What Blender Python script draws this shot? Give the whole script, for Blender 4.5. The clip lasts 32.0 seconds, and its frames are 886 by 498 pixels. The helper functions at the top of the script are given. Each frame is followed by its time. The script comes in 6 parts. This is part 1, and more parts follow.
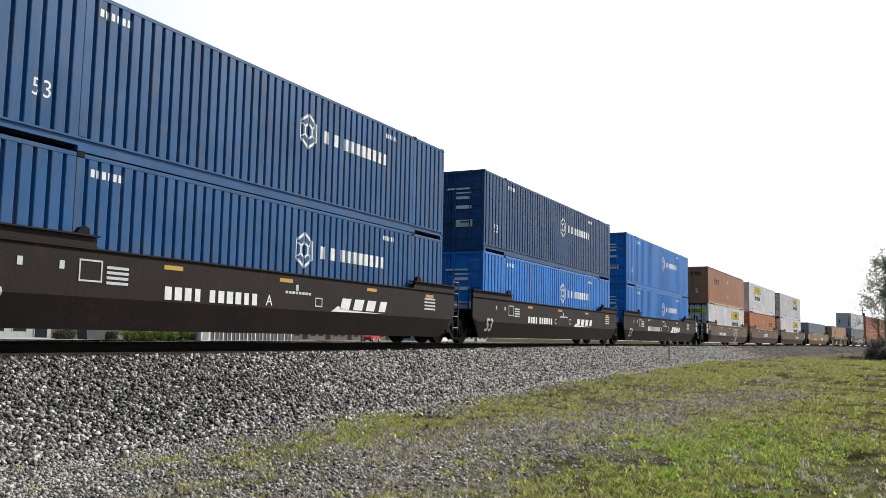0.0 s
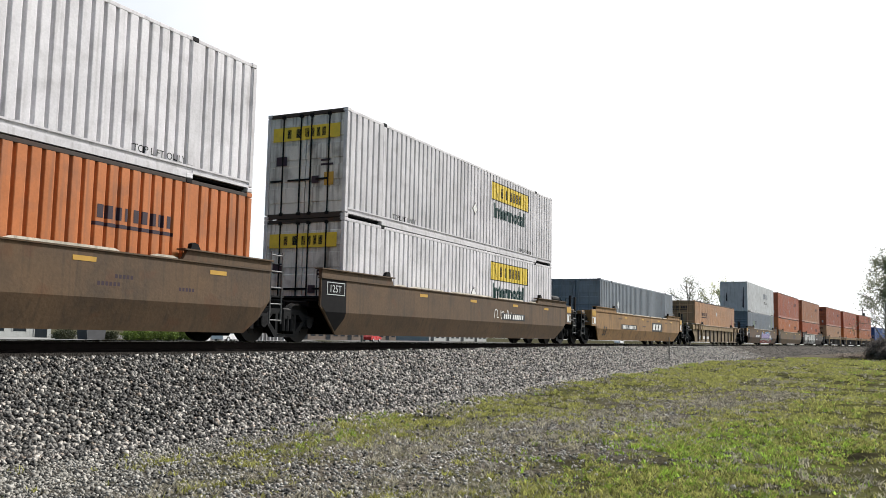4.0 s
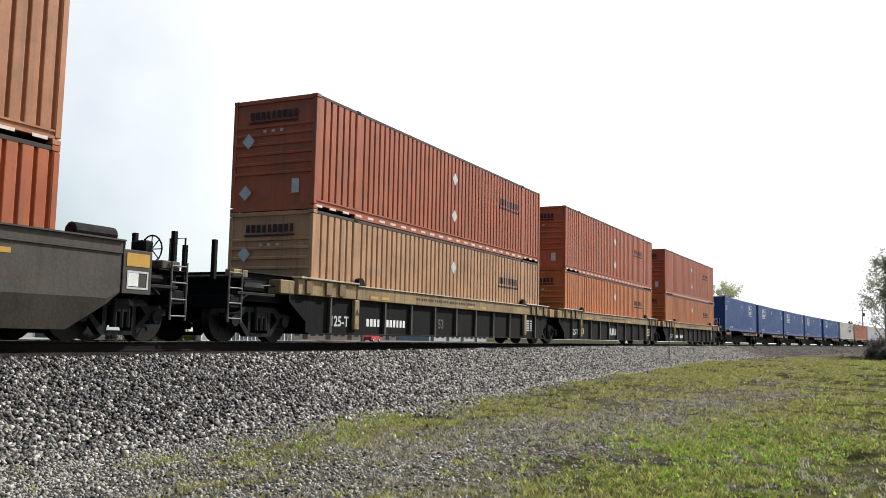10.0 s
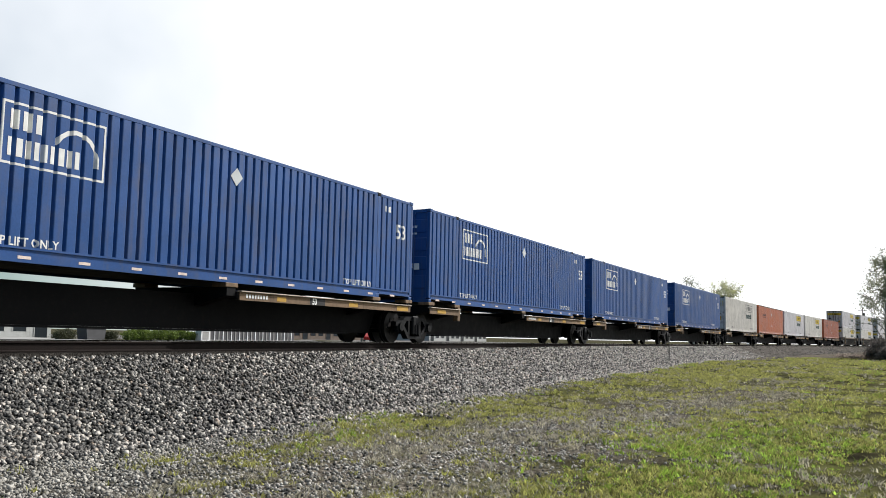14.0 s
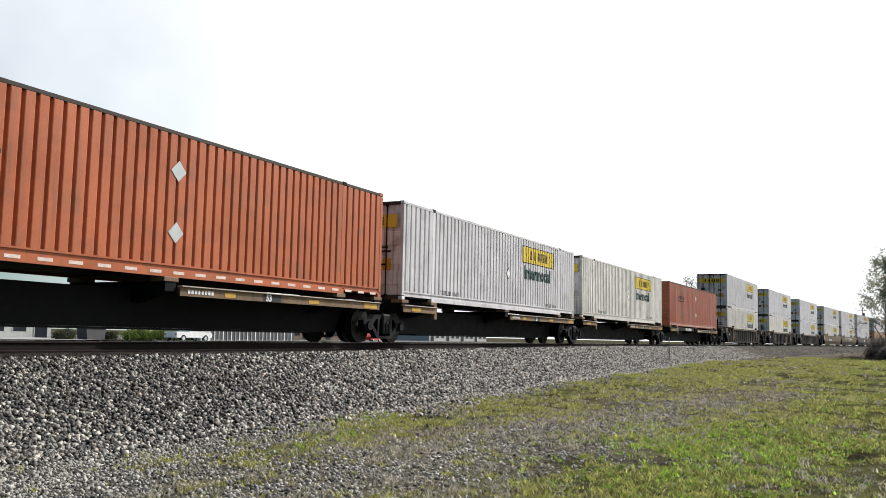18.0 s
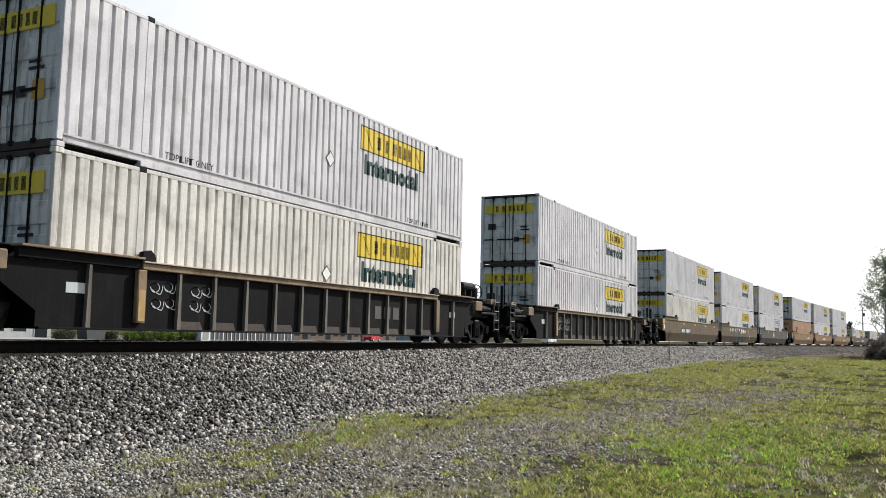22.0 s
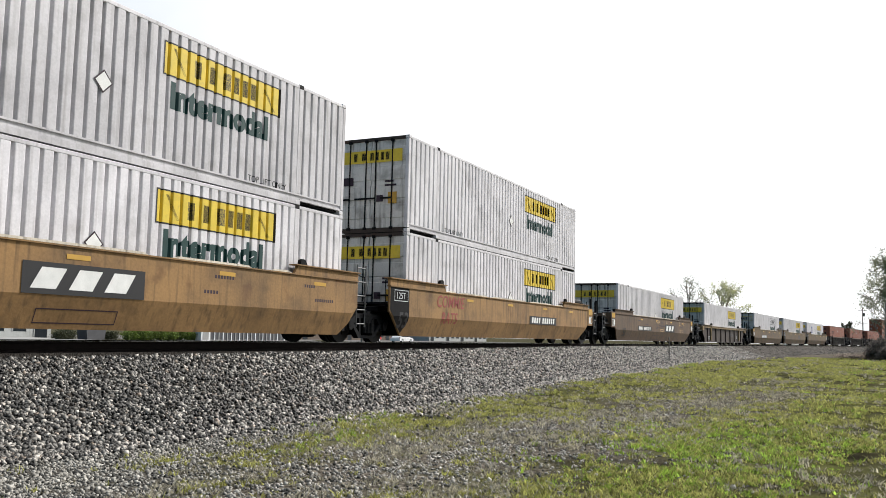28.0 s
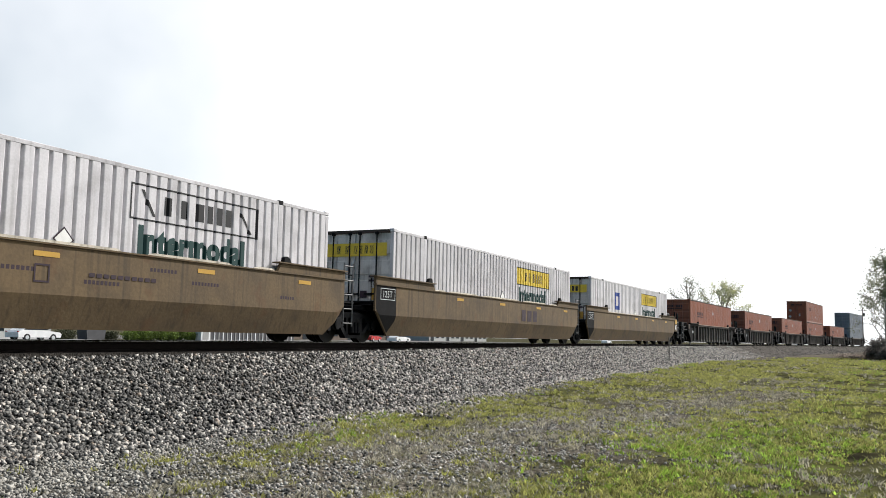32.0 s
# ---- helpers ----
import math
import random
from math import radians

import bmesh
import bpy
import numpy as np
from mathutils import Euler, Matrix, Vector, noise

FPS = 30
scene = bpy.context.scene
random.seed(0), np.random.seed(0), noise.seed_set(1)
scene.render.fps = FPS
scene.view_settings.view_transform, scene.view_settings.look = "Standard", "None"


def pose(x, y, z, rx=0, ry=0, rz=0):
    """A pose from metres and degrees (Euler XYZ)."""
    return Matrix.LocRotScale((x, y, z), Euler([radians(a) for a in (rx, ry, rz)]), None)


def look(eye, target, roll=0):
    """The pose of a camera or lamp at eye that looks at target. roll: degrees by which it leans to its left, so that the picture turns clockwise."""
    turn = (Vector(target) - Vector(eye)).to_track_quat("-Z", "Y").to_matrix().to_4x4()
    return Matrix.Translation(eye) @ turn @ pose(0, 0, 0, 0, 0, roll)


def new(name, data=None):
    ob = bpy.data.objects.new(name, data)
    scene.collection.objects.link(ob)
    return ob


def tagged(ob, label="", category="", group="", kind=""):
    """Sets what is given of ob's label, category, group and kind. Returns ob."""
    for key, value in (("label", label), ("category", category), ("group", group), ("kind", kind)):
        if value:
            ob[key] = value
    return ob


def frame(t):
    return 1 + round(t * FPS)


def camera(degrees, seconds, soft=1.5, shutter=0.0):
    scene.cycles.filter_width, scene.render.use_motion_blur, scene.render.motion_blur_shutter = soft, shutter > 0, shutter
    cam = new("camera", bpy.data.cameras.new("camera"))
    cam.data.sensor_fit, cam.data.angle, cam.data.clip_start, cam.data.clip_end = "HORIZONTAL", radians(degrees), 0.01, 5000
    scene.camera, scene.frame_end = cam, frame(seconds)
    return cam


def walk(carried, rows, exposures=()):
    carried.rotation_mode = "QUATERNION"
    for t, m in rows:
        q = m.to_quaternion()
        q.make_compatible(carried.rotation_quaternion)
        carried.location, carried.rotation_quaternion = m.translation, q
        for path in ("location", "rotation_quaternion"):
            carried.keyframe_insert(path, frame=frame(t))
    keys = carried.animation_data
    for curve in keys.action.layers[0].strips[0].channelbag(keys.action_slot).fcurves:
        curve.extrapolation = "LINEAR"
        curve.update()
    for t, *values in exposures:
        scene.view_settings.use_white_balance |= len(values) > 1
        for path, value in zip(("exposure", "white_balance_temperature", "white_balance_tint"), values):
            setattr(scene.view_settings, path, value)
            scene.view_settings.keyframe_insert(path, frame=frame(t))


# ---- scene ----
# A long container train passes a grass verge; the camera stands still beside the track.
EYE = (0.0, 0.0, 0.21)          # metres; z = 0 is the top of the rails
YAW, PITCH, ROLL = radians(26.26), radians(5.72), 1.18
cam = camera(53.73, 32.0, soft=0.8)
AIM = look(EYE, (EYE[0] + math.cos(YAW) * math.cos(PITCH), EYE[1] + math.sin(YAW) * math.cos(PITCH), EYE[2] + math.sin(PITCH)), ROLL)
walk(cam, [(0.0, AIM), (32.0, AIM)])

# ---- world, sun, exposure ----
SUN_ELEV, SUN_AZ = radians(37), radians(-24)   # azimuth counted from +X towards +Y
world = bpy.data.worlds.new("sky")
scene.world = world
world.use_nodes = True
wn, wl = world.node_tree.nodes, world.node_tree.links
wn.clear()
w_out, w_bg = wn.new("ShaderNodeOutputWorld"), wn.new("ShaderNodeBackground")
w_sky, w_mix = wn.new("ShaderNodeTexSky"), wn.new("ShaderNodeMix")
w_sky.sky_type, w_sky.sun_disc = "NISHITA", False
w_sky.sun_elevation, w_sky.sun_rotation = SUN_ELEV, radians(90) - SUN_AZ
w_sky.air_density, w_sky.dust_density, w_sky.ozone_density = 1.6, 0.3, 1.0
w_tc, w_no, w_ramp = wn.new("ShaderNodeTexCoord"), wn.new("ShaderNodeTexNoise"), wn.new("ShaderNodeMapRange")
w_no.inputs["Scale"].default_value, w_no.inputs["Detail"].default_value = 2.2, 5.0
w_dot, w_add = wn.new("ShaderNodeVectorMath"), wn.new("ShaderNodeMath")
w_dot.operation, w_add.operation = "DOT_PRODUCT", "MULTIPLY_ADD"
w_dot.inputs[1].default_value = (math.cos(SUN_ELEV) * math.cos(SUN_AZ), math.cos(SUN_ELEV) * math.sin(SUN_AZ), math.sin(SUN_ELEV))
w_add.inputs[1].default_value = 0.5
w_ramp.interpolation_type = "SMOOTHSTEP"
w_ramp.inputs["From Min"].default_value, w_ramp.inputs["From Max"].default_value = 0.24, 0.86
w_ramp.inputs["To Min"].default_value, w_ramp.inputs["To Max"].default_value = 0.0, 1.0
w_mix.data_type = "RGBA"
w_mix.inputs["B"].default_value = (16.0, 16.2, 16.4, 1)   # thin bright cloud veil round the sun
wl.new(w_tc.outputs["Generated"], w_no.inputs["Vector"])
wl.new(w_tc.outputs["Generated"], w_dot.inputs[0])
wl.new(w_no.outputs["Fac"], w_add.inputs[0])
wl.new(w_dot.outputs["Value"], w_add.inputs[2])
wl.new(w_add.outputs[0], w_ramp.inputs["Value"])
wl.new(w_ramp.outputs["Result"], w_mix.inputs["Factor"])
w_tint = wn.new("ShaderNodeMix")
w_tint.data_type, w_tint.blend_type = "RGBA", "MULTIPLY"
w_tint.inputs["Factor"].default_value = 1.0
w_tint.inputs["B"].default_value = (0.26, 0.59, 0.88, 1)    # clear cool spring sky away from the veil
wl.new(w_sky.outputs["Color"], w_tint.inputs["A"])
wl.new(w_tint.outputs["Result"], w_mix.inputs["A"])
wl.new(w_mix.outputs["Result"], w_bg.inputs["Color"])
w_bg.inputs["Strength"].default_value = 0.068
wl.new(w_bg.outputs["Background"], w_out.inputs["Surface"])
sun_data = bpy.data.lights.new("sun", "SUN")
sun_data.energy, sun_data.angle, sun_data.color = 5.0, radians(0.6), (1.0, 0.965, 0.92)
sun = new("sun", sun_data)
sun_dir = Vector((math.cos(SUN_ELEV) * math.cos(SUN_AZ), math.cos(SUN_ELEV) * math.sin(SUN_AZ), math.sin(SUN_ELEV)))
sun.matrix_world = look(sun_dir * 60, (0, 0, 0))
scene.view_settings.exposure = 0.20

# ---- the line of the track ----
YC, BEND, CURVE = 13.528, 30.0, 7.4556e-4       # centre line, start of the curve, curvature


def on_track(a, lat=0.0):
    """Place and heading at a metres along the track, lat metres towards the camera's side."""
    if a <= BEND:
        return a, YC - lat, 0.0
    th = (a - BEND) * CURVE
    r = 1 / CURVE - lat
    return BEND + r * math.sin(th), YC - 1 / CURVE + r * math.cos(th), -th


def track_lat(x, y):
    """Arc length and offset (towards the camera's side) of a ground point; takes arrays."""
    cy, r = YC - 1 / CURVE, 1 / CURVE
    th = np.arctan2(x - BEND, y - cy)
    a = np.where(x <= BEND, x, BEND + th * r)
    lat = np.where(x <= BEND, YC - y, r - np.hypot(x - BEND, y - cy))
    return a, lat


def base_z(x, y):
    """Height of the land without the bed of the track; takes arrays."""
    x, y = np.asarray(x, float), np.asarray(y, float)
    base = -1.42 + 0.42 * np.clip((x - 8) / 45, 0, 1)
    return base + 0.05 * np.sin(x * 0.31 + y * 0.2) * np.cos(y * 0.43) + 0.03 * np.sin(x * 0.9 - y * 1.1)


def crest(a):
    return np.clip(-0.30 + 0.005 * (np.asarray(a, float) - 9), -0.32, -0.14)


def bed_z(a, lat, x, y):
    """Height of the ballast at an arc place and an offset: it runs out into the land."""
    c = crest(a)
    w = np.clip((np.abs(lat) - 1.5) / 2.9, 0, 1)
    return c + (base_z(x, y) - 0.03 - c) * w


def ground_z(x, y):
    """Height of the ground; it stays below the ballast."""
    a, lat = track_lat(np.asarray(x, float), np.asarray(y, float))
    return base_z(x, y) - 0.25 * np.clip((4.2 - np.abs(lat)) / 0.6, 0, 1)


# ---- mesh helpers ----
class Geo:
    """Collects plain polygons."""

    def __init__(self):
        self.v, self.f = [], []

    def add(self, verts, faces):
        n = len(self.v)
        self.v += [tuple(p) for p in verts]
        self.f += [tuple(n + i for i in q) for q in faces]
        return self

    def box(self, x0, x1, y0, y1, z0, z1, c=0.0):
        """A box; c cuts its edges."""
        if c <= 0:
            v = [(x, y, z) for z in (z0, z1) for y in (y0, y1) for x in (x0, x1)]
            return self.add(v, [(0, 2, 3, 1), (4, 5, 7, 6), (0, 1, 5, 4), (2, 6, 7, 3), (0, 4, 6, 2), (1, 3, 7, 5)])
        prof = [(y0 + c, z0), (y1 - c, z0), (y1, z0 + c), (y1, z1 - c), (y1 - c, z1), (y0 + c, z1), (y0, z1 - c), (y0, z0 + c)]
        my, mz = (y0 + y1) / 2, (z0 + z1) / 2
        sy, sz = 1 - 2 * c / max(y1 - y0, 1e-6), 1 - 2 * c / max(z1 - z0, 1e-6)
        rings = []
        for x, k in ((x0, 0), (x0 + c, 1), (x1 - c, 1), (x1, 0)):
            rings.append([(x, y if k else my + (y - my) * sy, z if k else mz + (z - mz) * sz) for y, z in prof])
        return self.loft(rings)

    def loft(self, rings, cap=True, closed=True):
        n = len(rings[0])
        v = [p for r in rings for p in r]
        f = []
        for i in range(len(rings) - 1):
            for j in range(n if closed else n - 1):
                k = (j + 1) % n
                f.append((i * n + j, i * n + k, (i + 1) * n + k, (i + 1) * n + j))
        if cap:
            f.append(tuple(range(n - 1, -1, -1)))
            f.append(tuple((len(rings) - 1) * n + j for j in range(n)))
        return self.add(v, f)

    def prism(self, prof, axis, a, b):
        """Extrudes a polygon along an axis: x takes (y, z), y takes (x, z), z takes (x, y)."""
        put = {"x": lambda t, p: (t, p[0], p[1]), "y": lambda t, p: (p[0], t, p[1]), "z": lambda t, p: (p[0], p[1], t)}[axis]
        return self.loft([[put(a, p) for p in prof], [put(b, p) for p in prof]])

    def tube(self, pts, rad, n=8):
        """A round bar along points; rad is a number or one for each point."""
        pts = [Vector(p) for p in pts]
        rad = rad if isinstance(rad, (list, tuple)) else [rad] * len(pts)
        rings = []
        for i, p in enumerate(pts):
            d = (pts[min(i + 1, len(pts) - 1)] - pts[max(i - 1, 0)]).normalized()
            u = d.cross(Vector((0, 0, 1)) if abs(d.z) < 0.9 else Vector((1, 0, 0))).normalized()
            w = d.cross(u)
            rings.append([p + rad[i] * (math.cos(2 * math.pi * k / n) * u + math.sin(2 * math.pi * k / n) * w) for k in range(n)])
        return self.loft(rings)

    def disc(self, x, y0, y1, z, r, n=20):
        """A wheel-like disc whose axle runs along y."""
        return self.prism([(x + r * math.cos(2 * math.pi * k / n), z + r * math.sin(2 * math.pi * k / n)) for k in range(n)], "y", y0, y1)


meshes = {}


def mesh_of(key, geo, material):
    """A mesh from a Geo (or a function that makes one), kept under its key."""
    if key is None or key not in meshes:
        g = geo() if callable(geo) else geo
        me = bpy.data.meshes.new(str(key[0]) if key else "mesh")
        me.from_pydata(g.v, [], g.f)
        me.materials.append(material)
        b = bmesh.new()
        b.from_mesh(me)
        bmesh.ops.recalc_face_normals(b, faces=b.faces)
        b.to_mesh(me)
        b.free()
        if key is None:
            return me
        meshes[key] = me
    return meshes[key]


def part(name, geo, material, parent, label="", key=None):
    ob = new(name, mesh_of(key, geo, material))
    ob.parent = parent
    if label:
        ob["label"] = label
    return ob


def thing(name, label, category, group="", kind=""):
    return tagged(new(name), label, category, group, kind)


# ---- materials ----
def mat(name, base, rough=0.6, metal=0.0, var=0.25, scale=3.0, dirt=None, dirt_amount=0.35, streak=False, bump=0.0, grain=60.0, spread=0.0, island=0.0, rust=0.0, spec=0.3, tones=None, thin=0.0):
    """A painted or natural surface: patches, fine grain, dirt, rain streaks and relief, in metres."""
    m = bpy.data.materials.new(name)
    m.use_nodes = True
    nt = m.node_tree
    n, l = nt.nodes, nt.links
    bsdf = n["Principled BSDF"]
    bsdf.inputs["Metallic"].default_value = metal
    bsdf.inputs["Specular IOR Level"].default_value = spec
    tc, info, geom = n.new("ShaderNodeTexCoord"), n.new("ShaderNodeObjectInfo"), n.new("ShaderNodeNewGeometry")
    shift = n.new("ShaderNodeVectorMath")
    shift.operation = "MULTIPLY_ADD"
    shift.inputs[1].default_value = (1, 1, 1)
    rnd = n.new("ShaderNodeMath")
    rnd.operation, rnd.inputs[1].default_value = "MULTIPLY", 37.0
    l.new(info.outputs["Random"], rnd.inputs[0])
    l.new(tc.outputs["Object"], shift.inputs[0])
    l.new(rnd.outputs[0], shift.inputs[2])

    def noise_node(s, detail, stretch=None):
        t = n.new("ShaderNodeTexNoise")
        t.inputs["Scale"].default_value, t.inputs["Detail"].default_value = s, detail
        if stretch:
            mp = n.new("ShaderNodeMapping")
            mp.inputs["Scale"].default_value = stretch
            l.new(shift.outputs[0], mp.inputs["Vector"])
            l.new(mp.outputs[0], t.inputs["Vector"])
        else:
            l.new(shift.outputs[0], t.inputs["Vector"])
        return t

    def mapped(src, a, b, c, d):
        r = n.new("ShaderNodeMapRange")
        r.inputs["From Min"].default_value, r.inputs["From Max"].default_value = a, b
        r.inputs["To Min"].default_value, r.inputs["To Max"].default_value = c, d
        l.new(src, r.inputs["Value"])
        return r.outputs["Result"]

    def mixed(fac, a, b, blend="MIX"):
        x = n.new("ShaderNodeMix")
        x.data_type, x.blend_type = "RGBA", blend
        for key, val in (("Factor", fac), ("A", a), ("B", b)):
            if isinstance(val, (tuple, float, int)):
                x.inputs[key].default_value = val
            else:
                l.new(val, x.inputs[key])
        return x.outputs["Result"]

    big, fine = noise_node(scale, 4), noise_node(grain, 3)
    both = n.new("ShaderNodeMath")
    both.operation = "ADD"
    l.new(mapped(big.outputs["Fac"], 0.3, 0.7, 1 - var, 1 + var * 0.6), both.inputs[0])
    l.new(mapped(fine.outputs["Fac"], 0.3, 0.7, -var * 0.4, var * 0.4), both.inputs[1])
    val = both.outputs[0]
    if spread or island:
        s2 = n.new("ShaderNodeMath")
        s2.operation = "MULTIPLY"
        l.new(val, s2.inputs[0])
        k = spread or island
        l.new(mapped(geom.outputs["Random Per Island"] if island else info.outputs["Random"], 0, 1, 1 - k, 1 + k), s2.inputs[1])
        val = s2.outputs[0]
    hsv = n.new("ShaderNodeHueSaturation")
    hsv.inputs["Color"].default_value = (*base, 1)
    l.new(val, hsv.inputs["Value"])
    col = hsv.outputs["Color"]
    if dirt:
        col = mixed(mapped(noise_node(scale * 2.4, 8).outputs["Fac"], 0.52, 0.78, 0.0, dirt_amount), col, (*dirt, 1))
        if streak:
            st = noise_node(1.0, 4, (9.0, 9.0, 0.45))
            col = mixed(mapped(st.outputs["Fac"], 0.52, 0.78, 0.0, dirt_amount * 1.3), col, (*dirt, 1))
    if rust:
        rs = noise_node(scale * 2.3, 8)
        col = mixed(mapped(rs.outputs["Fac"], 0.60, 0.68, 0.0, rust), col, (0.11, 0.045, 0.02, 1))
    if tones:            # one tone for each loose piece
        ramp = n.new("ShaderNodeValToRGB")
        while len(ramp.color_ramp.elements) < len(tones):
            ramp.color_ramp.elements.new(0.5)
        for e, (p, c) in zip(ramp.color_ramp.elements, tones):
            e.position, e.color = p, (*c, 1)
        l.new(geom.outputs["Random Per Island"], ramp.inputs["Fac"])
        col = mixed(1.0, col, ramp.outputs["Color"], "MULTIPLY")
    l.new(col, bsdf.inputs["Base Color"])
    if thin:          # thin leaves let light through
        tr, mx = n.new("ShaderNodeBsdfTranslucent"), n.new("ShaderNodeMixShader")
        mx.inputs[0].default_value = thin
        l.new(col, tr.inputs["Color"])
        l.new(bsdf.outputs[0], mx.inputs[1])
        l.new(tr.outputs[0], mx.inputs[2])
        l.new(mx.outputs[0], n["Material Output"].inputs["Surface"])
    l.new(mapped(big.outputs["Fac"], 0.3, 0.7, rough - 0.08, min(rough + 0.1, 1)), bsdf.inputs["Roughness"])
    if bump:
        bp = n.new("ShaderNodeBump")
        bp.inputs["Strength"].default_value, bp.inputs["Distance"].default_value = min(bump, 1.0), 0.02 * max(bump, 1.0)
        l.new(fine.outputs["Fac"], bp.inputs["Height"])
        l.new(bp.outputs[0], bsdf.inputs["Normal"])
    return m


GRIME = (0.10, 0.085, 0.07)
M = {}


def box_paint(name, c, amount=0.4):
    M[name] = mat("paint_" + name, c, 0.46, var=0.16, scale=0.9, dirt=GRIME, dirt_amount=amount, streak=True, grain=25, spread=0.10, spec=0.24, bump=0.06)


box_paint("blue_mid", (0.009, 0.078, 0.215))
box_paint("blue_bright", (0.012, 0.170, 0.53))
box_paint("navy", (0.010, 0.054, 0.155))
box_paint("orange", (0.45, 0.150, 0.050))
box_paint("red_orange", (0.38, 0.105, 0.050))
box_paint("faded_orange", (0.42, 0.185, 0.090))
box_paint("tan_orange", (0.46, 0.262, 0.145))
box_paint("white", (0.625, 0.607, 0.625), 0.30)
box_paint("cream", (0.63, 0.605, 0.56), 0.45)
box_paint("coral", (0.43, 0.122, 0.050), 0.35)
box_paint("brown_orange", (0.30, 0.10, 0.055))
box_paint("white_door", (0.62, 0.60, 0.57), 0.75)
box_paint("grey", (0.185, 0.215, 0.25))
box_paint("pale_grey", (0.57, 0.585, 0.59), 0.35)
box_paint("deep_blue", (0.017, 0.072, 0.235), 0.3)


def car_paint(name, c, rust=0.35, dirt=(0.035, 0.028, 0.022), gloss=0.28):
    M[name] = mat("paint_" + name, c, 0.75, var=0.28, scale=0.8, dirt=dirt, dirt_amount=0.5, streak=True, grain=18, rust=rust, bump=0.15, spec=gloss)


car_paint("dark_brown", (0.021, 0.0145, 0.0135), 0.08, (0.012, 0.010, 0.010), 0.14)
car_paint("brown", (0.105, 0.066, 0.037))
car_paint("grey_brown", (0.072, 0.062, 0.053), 0.2)
car_paint("gold", (0.275, 0.16, 0.066))
car_paint("golden_brown", (0.125, 0.082, 0.053))
car_paint("mustard", (0.20, 0.15, 0.088))
car_paint("khaki", (0.128, 0.088, 0.047), 0.3)
car_paint("charcoal", (0.0065, 0.0065, 0.0073), 0.05, (0.016, 0.014, 0.013), 0.08)
car_paint("chord_yellow", (0.29, 0.205, 0.105), 0.7)
car_paint("dull_yellow", (0.19, 0.125, 0.075), 0.4)
car_paint("rib_pale", (0.15, 0.135, 0.115), 0.25)
# pale colours that paint sunlight onto the top edges of the cars
car_paint("sunlit_lip", (0.50, 0.43, 0.36), 0.3)
car_paint("sunlit_strip", (0.62, 0.56, 0.46), 0.3)
car_paint("foot_brown", (0.075, 0.060, 0.052), 0.2)
car_paint("rusty", (0.050, 0.037, 0.031), 0.35)
car_paint("tan_chord", (0.23, 0.165, 0.105), 0.5)
M["black"] = mat("black_steel", (0.006, 0.006, 0.007), 0.7, var=0.3, scale=4, dirt=(0.02, 0.018, 0.016), dirt_amount=0.3, rust=0.04, spec=0.1)
M["steel"] = mat("dirty_wheel_steel", (0.014, 0.013, 0.013), 0.55, 0.0, var=0.3, scale=6, rust=0.12, spec=0.15)
# ladder steel, lightened so that its colour carries the sunlit look
M["pale_steel"] = mat("sunlit_grey_steel", (0.13, 0.13, 0.13), 0.6, var=0.3, scale=6, rust=0.15)
M["paint_ghost"] = mat("faded_ghost_paint", (0.085, 0.075, 0.075), 0.7, var=0.3, scale=4)
M["bright_steel"] = mat("polished_rail_head", (0.45, 0.44, 0.42), 0.3, 1.0, var=0.15, scale=5)
M["rail"] = mat("rusty_rail_side", (0.016, 0.012, 0.011), 0.85, var=0.3, scale=8, bump=0.2, spec=0.08)
M["decal_white"] = mat("white_lettering", (0.72, 0.72, 0.70), 0.6, var=0.12, scale=5)
M["decal_black"] = mat("black_lettering", (0.02, 0.02, 0.022), 0.6, var=0.2, scale=5)
M["label_tan"] = mat("tan_label", (0.42, 0.27, 0.11), 0.6, var=0.2, scale=5)
M["bogie"] = mat("oily_cast_steel", (0.0065, 0.007, 0.0085), 0.6, var=0.4, scale=7, dirt=(0.022, 0.020, 0.018), dirt_amount=0.3, spec=0.12, bump=0.3)
M["decal_green"] = mat("dark_green_lettering", (0.006, 0.040, 0.038), 0.6, var=0.15, scale=5)
M["decal_yellow"] = mat("yellow_panel", (0.68, 0.50, 0.05), 0.55, var=0.12, scale=4, dirt=GRIME, dirt_amount=0.2)
M["label_yellow"] = mat("yellow_label", (0.50, 0.29, 0.05), 0.55, var=0.1, scale=6)
M["decal_dark"] = mat("faded_dark_lettering", (0.035, 0.02, 0.03), 0.6, var=0.2, scale=5)
M["decal_blue"] = mat("blue_sticker", (0.02, 0.06, 0.30), 0.6, var=0.1, scale=5)
M["sticker"] = mat("pale_sticker", (0.50, 0.53, 0.54), 0.5, var=0.1, scale=6)
M["reflector"] = mat("white_red_reflector", (0.70, 0.58, 0.52), 0.4, var=0.2, scale=9)
M["lime"] = mat("lime_green_post", (0.28, 0.48, 0.06), 0.55, var=0.1, scale=4)
M["paint_violet"] = mat("violet_spray", (0.24, 0.19, 0.42), 0.6, var=0.3, scale=3)
M["paint_cyan"] = mat("blue_spray", (0.06, 0.20, 0.38), 0.6, var=0.3, scale=3)
M["paint_pink"] = mat("red_spray", (0.28, 0.06, 0.05), 0.6, var=0.3, scale=3)
M["paint_silver"] = mat("silver_spray", (0.50, 0.52, 0.50), 0.55, var=0.2, scale=2)
M["paint_black"] = mat("black_spray", (0.015, 0.017, 0.022), 0.6, var=0.2, scale=2)
M["paint_pale_green"] = mat("pale_green_spray", (0.36, 0.44, 0.28), 0.6, var=0.2, scale=2)

